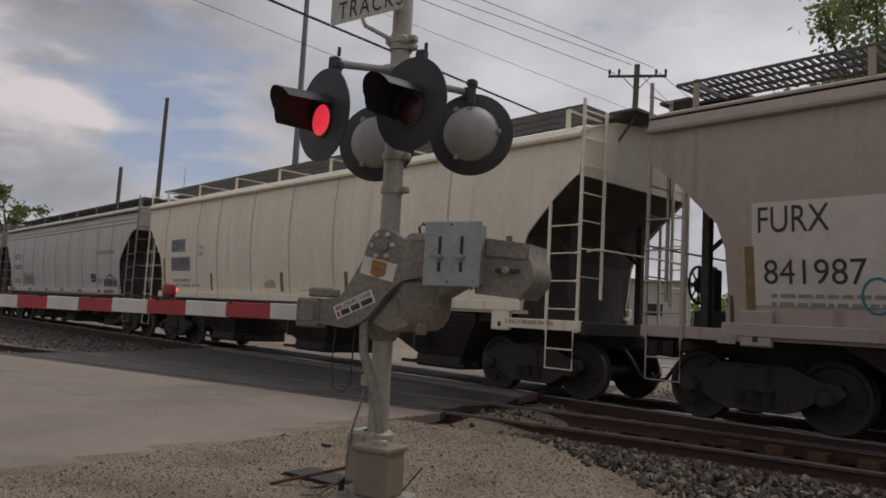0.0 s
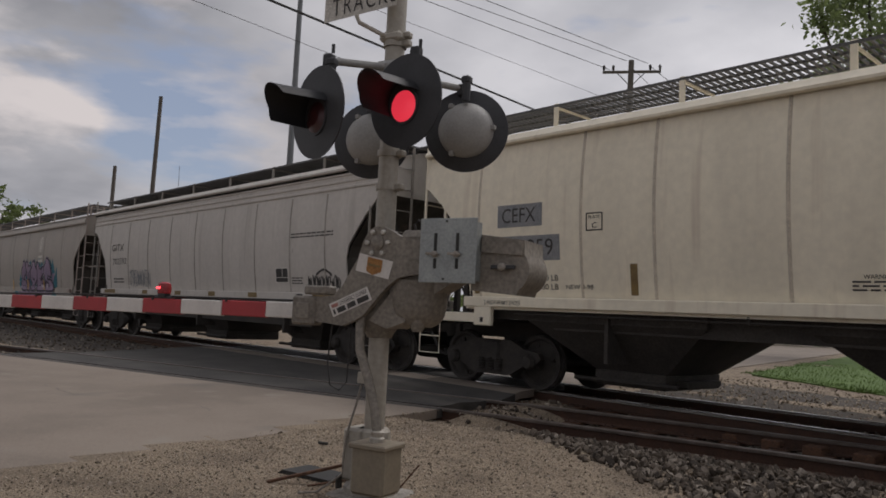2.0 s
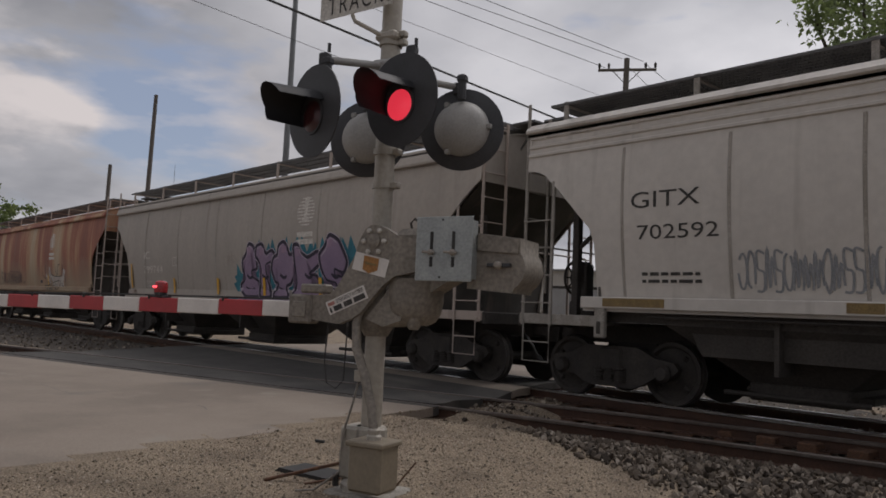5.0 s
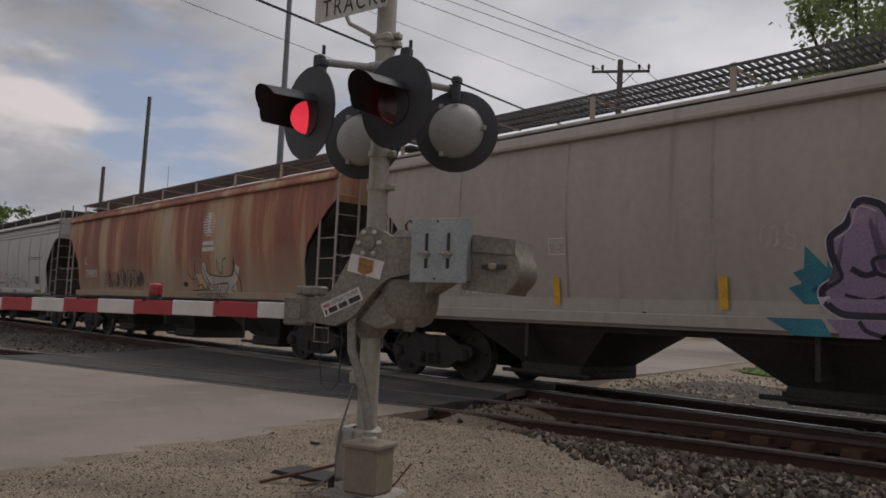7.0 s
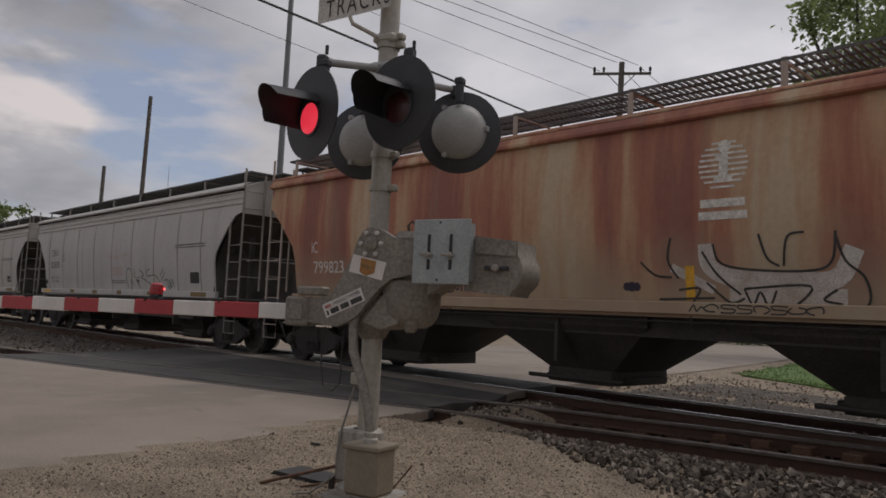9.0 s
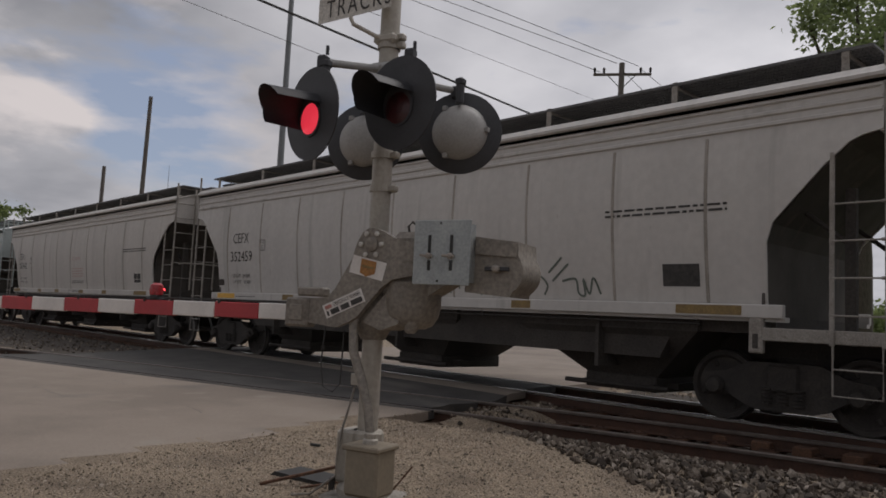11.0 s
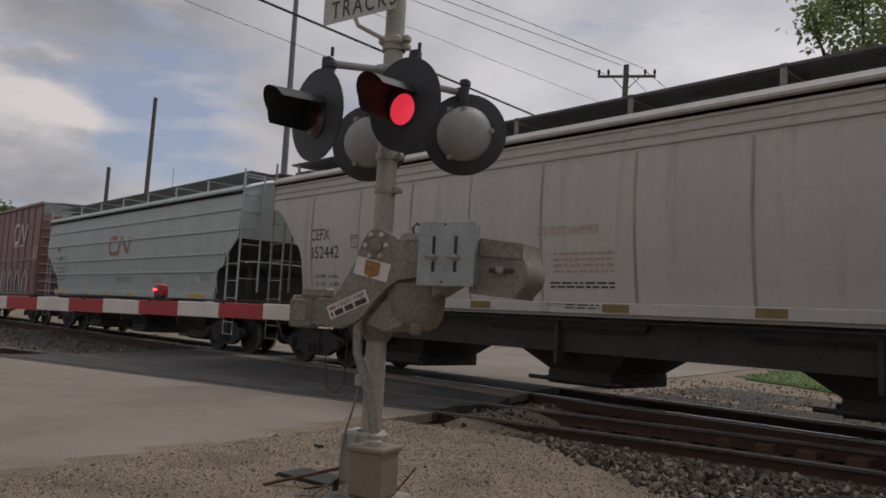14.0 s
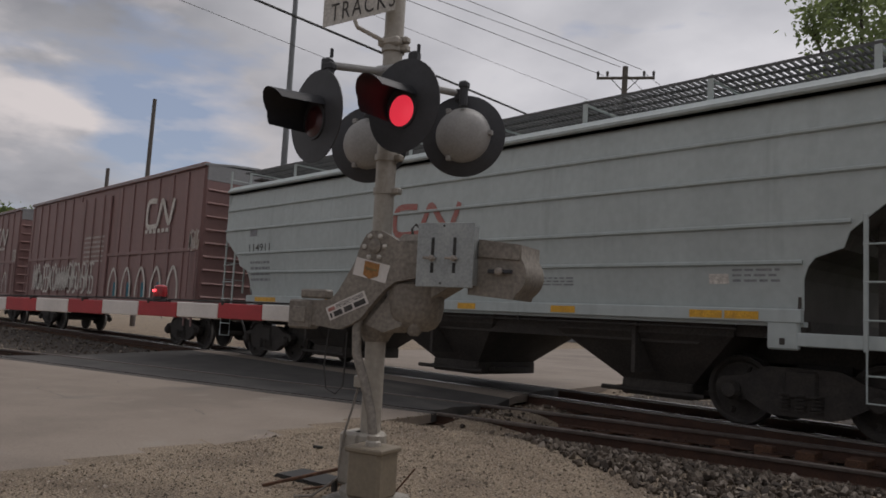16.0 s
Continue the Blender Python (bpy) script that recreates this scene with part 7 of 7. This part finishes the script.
utility_pole(-18.44, 27.37, 12.62, 1.2, True, 0.17)
utility_pole(-41.92, 16.37, 12.71, 1.6, False, 0.15)
utility_pole(-61.53, 20.96, 11.76, 1.0, False, 0.2)
tagged(part("antenna_mast", Shape().tube([(-68.94, 29.54, -0.3), (-68.98, 29.44, 13.87)], 0.05, 6, r2=0.02), TOWERSTEEL), "thin antenna mast in the distance", "antenna")
wire("overhead_wire", "thin dark power line running to the pole crossarm", (-17.41, 27.45, 12.15), (-23.05, -42.32, 12.15), 0.012)
wire("overhead_wire", "thin dark power line running to the pole crossarm", (-18.16, 26.96, 12.30), (-25.95, -42.61, 12.30), 0.012)
wire("overhead_wire", "thin dark power line running to the pole crossarm", (-18.95, 26.87, 12.05), (-23.49, -42.98, 12.05), 0.012)
wire("overhead_wire", "thick black cable sagging across the sky", (-20.66, 64.89, 7.78), (-8.93, -44.48, 7.78), 0.03)
wire("overhead_wire", "thin wire against the clouds", (-29.65, 26.85, 12.71), (-20.38, -42.53, 12.71), 0.012)
wire("overhead_wire", "faint thin wire against the clouds", (-21.76, 33.56, 12.16), (-22.05, -36.44, 12.16), 0.008)
wire("overhead_wire", "thin wire leading away from the pole", (-17.36, 27.47, 12.07), (-31.49, 96.03, 12.07), 0.012)
wire("overhead_wire", "thin wire leading away from the pole", (-17.95, 27.09, 11.97), (-37.02, 94.44, 11.97), 0.012)


def leaf_crown(rnd, centre, radius, count, size, lumps):
    """Leaves in clumps with gaps, as one shape."""
    s = Shape()
    clumps = []
    for _ in range(lumps):
        while True:
            v = Vector((rnd.uniform(-1, 1), rnd.uniform(-1, 1), rnd.uniform(-1, 1)))
            if 0.25 < v.length < 1:
                break
        clumps.append((Vector(centre) + Vector((v.x * radius[0], v.y * radius[1], v.z * radius[2])), rnd.uniform(0.16, 0.34)))
    for i in range(count):
        c, k = clumps[rnd.randrange(lumps)]
        d = Vector((rnd.gauss(0, 1), rnd.gauss(0, 1), rnd.gauss(0, 0.8))) * k * radius[0] * 0.5
        p = c + d
        m = Euler((rnd.uniform(0, 6.3), rnd.uniform(0, 6.3), rnd.uniform(0, 6.3))).to_matrix()
        w = size * rnd.uniform(0.6, 1.3)
        s.add([p + m @ Vector(q) * w for q in ((0, -1, 0), (0.5, 0, 0.12), (0, 1, 0), (-0.5, 0, 0.12))], [(0, 1, 2, 3)])
    return s, clumps


def tree(x, y, height, spread, leaves, size, lumps, seed, label, material=LEAF, base=0.35):
    rnd = random.Random(seed)
    thing = tagged(new("tree"), label, "tree", "trees beyond the tracks")
    thing.matrix_world = pose(x, y, -0.2)
    mid = height * (base + (1 - base) / 2)
    crown, clumps = leaf_crown(rnd, (0, 0, mid), (spread, spread, height * (1 - base) / 2), leaves, size, lumps)
    s = Shape().tube([(0, 0, -0.3), (0.1, 0.05, height * 0.25), (0, 0.1, height * 0.5), (0.15, 0, height * 0.8)], height * 0.028, 10, r2=height * 0.008)
    trunk = part("trunk", s, BARK, thing, smooth=True)
    for c, k in clumps[:18]:
        a = Vector((0, 0.05, max(height * 0.2, c.z * 0.62)))
        part("limb", Shape().tube([a, a.lerp(c, 0.5) + Vector((0, 0, -0.1)), c], height * 0.009, 6, r2=height * 0.003), BARK, thing)
    part("crown", crown, material, thing, "uneven leafy crown")
    return thing


tree(-13.4, 42.3, 20.8, 5.0, 12000, 0.18, 60, 2, "tall leafy deciduous tree with open crown", base=0.45)
tree(-80.0, 17.5, 11.0, 4.0, 3500, 0.24, 40, 7, "leafy tree beside the far end of the track", LEAF_FAR, base=0.15)
tree(-86.0, 19.5, 8.0, 3.0, 2500, 0.24, 30, 8, "low leafy tree beside the far end of the track", LEAF_FAR, base=0.1)
for i, (x, y, h, w) in enumerate(((-30, 66, 6.5, 4.5), (-24, 70, 7.5, 5), (-17, 68, 6.0, 4.5), (-10, 72, 8.0, 5.5), (-2, 70, 8.5, 5.5), (-34, 74, 8, 5), (7, 74, 9, 6), (-43, 70, 5.5, 4), (16, 78, 9, 6))):
    tree(x, y, h * 0.62, w, 2600, 0.24, 36, 20 + i, "dense green tree in the row behind the road", LEAF_FAR, base=0.05)


def far_woods():
    rnd = random.Random(77)
    s = Shape()
    for _ in range(9000):
        a = rnd.uniform(-1.6, 1.3)
        d = rnd.uniform(130, 175)
        x, y = d * math.sin(a), d * math.cos(a)
        h = 5 + 3.5 * noise.noise((x * 0.05, y * 0.05, 0)) + 1.5 * noise.noise((x * 0.2, y * 0.2, 4))
        p = Vector((x, y, rnd.uniform(0, max(2, h))))
        m = Euler((rnd.uniform(0, 6.3), rnd.uniform(0, 6.3), rnd.uniform(0, 6.3))).to_matrix()
        w = rnd.uniform(0.5, 1.1)
        s.add([p + m @ Vector(q) * w for q in ((0, -1, 0), (0.8, 0, 0.1), (0, 1, 0), (-0.8, 0, 0.1))], [(0, 1, 2, 3)])
    tagged(part("far_woods", s, LEAF_FAR), "distant line of dark green woods", kind="stuff")


far_woods()


def warehouse():
    thing = tagged(new("warehouse"), "pale metal-sided warehouse with nearly flat roof beyond the road", "warehouse")
    thing.matrix_world = pose(-36.1, 47.9, -0.2, 0, 0, 33)
    w, l, h = 8.0, 18.0, 4.8
    s = Shape()
    for (a, b) in (((-w, 0), (w, 0)), ((w, 0), (w, l)), ((w, l), (-w, l)), ((-w, l), (-w, 0))):
        n = 30
        d = Vector((b[0] - a[0], b[1] - a[1])) / n
        o = Vector((d.y, -d.x)).normalized()
        rows = []
        for i in range(n * 4 + 1):
            k = 0.03 if i % 4 in (1, 2) else 0.0
            p = Vector(a) + d * (i / 4) + o * k
            rows.append([(p.x, p.y, 0), (p.x, p.y, h)])
        s.grid(rows)
    part("wall", s, SIDING, thing, "ribbed pale siding")
    part("roof", Shape().slab([[(-w - 0.4, -0.4, h), (0, -0.4, h + 0.22), (w + 0.4, -0.4, h)], [(-w - 0.4, l + 0.4, h), (0, l + 0.4, h + 0.22), (w + 0.4, l + 0.4, h)]], (0, 0, 0.12)), ROOFMETAL, thing)
    part("gable", Shape().prism([(-w, h), (0, h + 0.21), (w, h)], 0.0, 0.1), SIDING, thing)
    d = part("loading_door", Shape().box((-2.2, -0.06, 0), (1.8, 0.02, 3.6), 0.02), ROOFMETAL, thing, "grey roller door")
    part("door_rail", Shape().box((-2.4, -0.09, 3.6), (2.0, 0.02, 3.8), 0.02), STEEL, d)
    for x in (-6.0, 4.5):
        win = part("window", Shape().box((x, -0.05, 2.2), (x + 1.6, 0.02, 3.3), 0.02), SIGNWHITE, thing)
        part("pane", Shape().box((x + 0.1, -0.06, 2.3), (x + 1.5, -0.045, 3.2)), DARKGLASS, win)


warehouse()


def monopole():
    thing = tagged(new("light_tower"), "tall tapering grey steel pole beyond the train", "steel pole")
    thing.matrix_world = pose(*(-42.91, 25.66, -0.15, 0, 0, 0))
    part("pole", Shape().tube([(0, 0, -0.2), (0, 0, 14), (0, 0, 30)], 0.26, 14, r2=0.13), TOWERSTEEL, thing, smooth=True)
    part("pole_flange", Shape().lathe([(0.34, 0), (0.34, 0.1)], (0, 0, 9.2), (0, 0, 1), 16), TOWERSTEEL, thing)
    part("base_plate", Shape().lathe([(0.5, 0), (0.5, 0.12)], (0, 0, -0.05), (0, 0, 1), 16), TOWERSTEEL, thing)


monopole()

# ---- movement ----
SWITCH = [0.45, 1.05, 1.55, 2.12, 2.68, 3.28, 3.72, 4.30, 4.85, 5.40, 5.95, 6.40, 7.10, 7.55, 8.10, 8.70, 9.25, 9.80, 10.35, 10.90, 11.40, 11.93, 12.55, 13.15, 13.72, 14.12, 14.65, 15.25, 15.88]


def travel(t):
    """Way of the train along the track, from where it stands at 8 s."""
    return 7.0893 * (t - 8) + 0.02782 * (t - 8) ** 2


def motions():
    for car, centre in CARS:
        walk(car, [(t * 0.5, pose(centre + travel(t * 0.5), D, 0)) for t in range(33)])
    for w, dx in WHEELS:
        rows = []
        for i in range(241):
            t = i / 15
            rows.append((t, pose(dx, 0, 0.457, 0, math.degrees(travel(t) / 0.457) % 360, 0)))
        walk(w, rows)
    # the lamps turn their lit face outwards by turns; the arm lamp keeps time with the second
    for k, (lamp, o, turn) in enumerate(FLASH):
        rows, a = [], 0 if k == 0 else 180
        rows.append((0.0, a))
        for t in SWITCH:
            for i in range(4):
                rows.append((t - 0.05 + i / 30, a + 60 * i))
            a += 180
        rows.append((16.0, a))
        walk(lamp, [(t, pose(o.x, o.y, o.z, 0, 0, turn + b)) for t, b in rows])


motions()
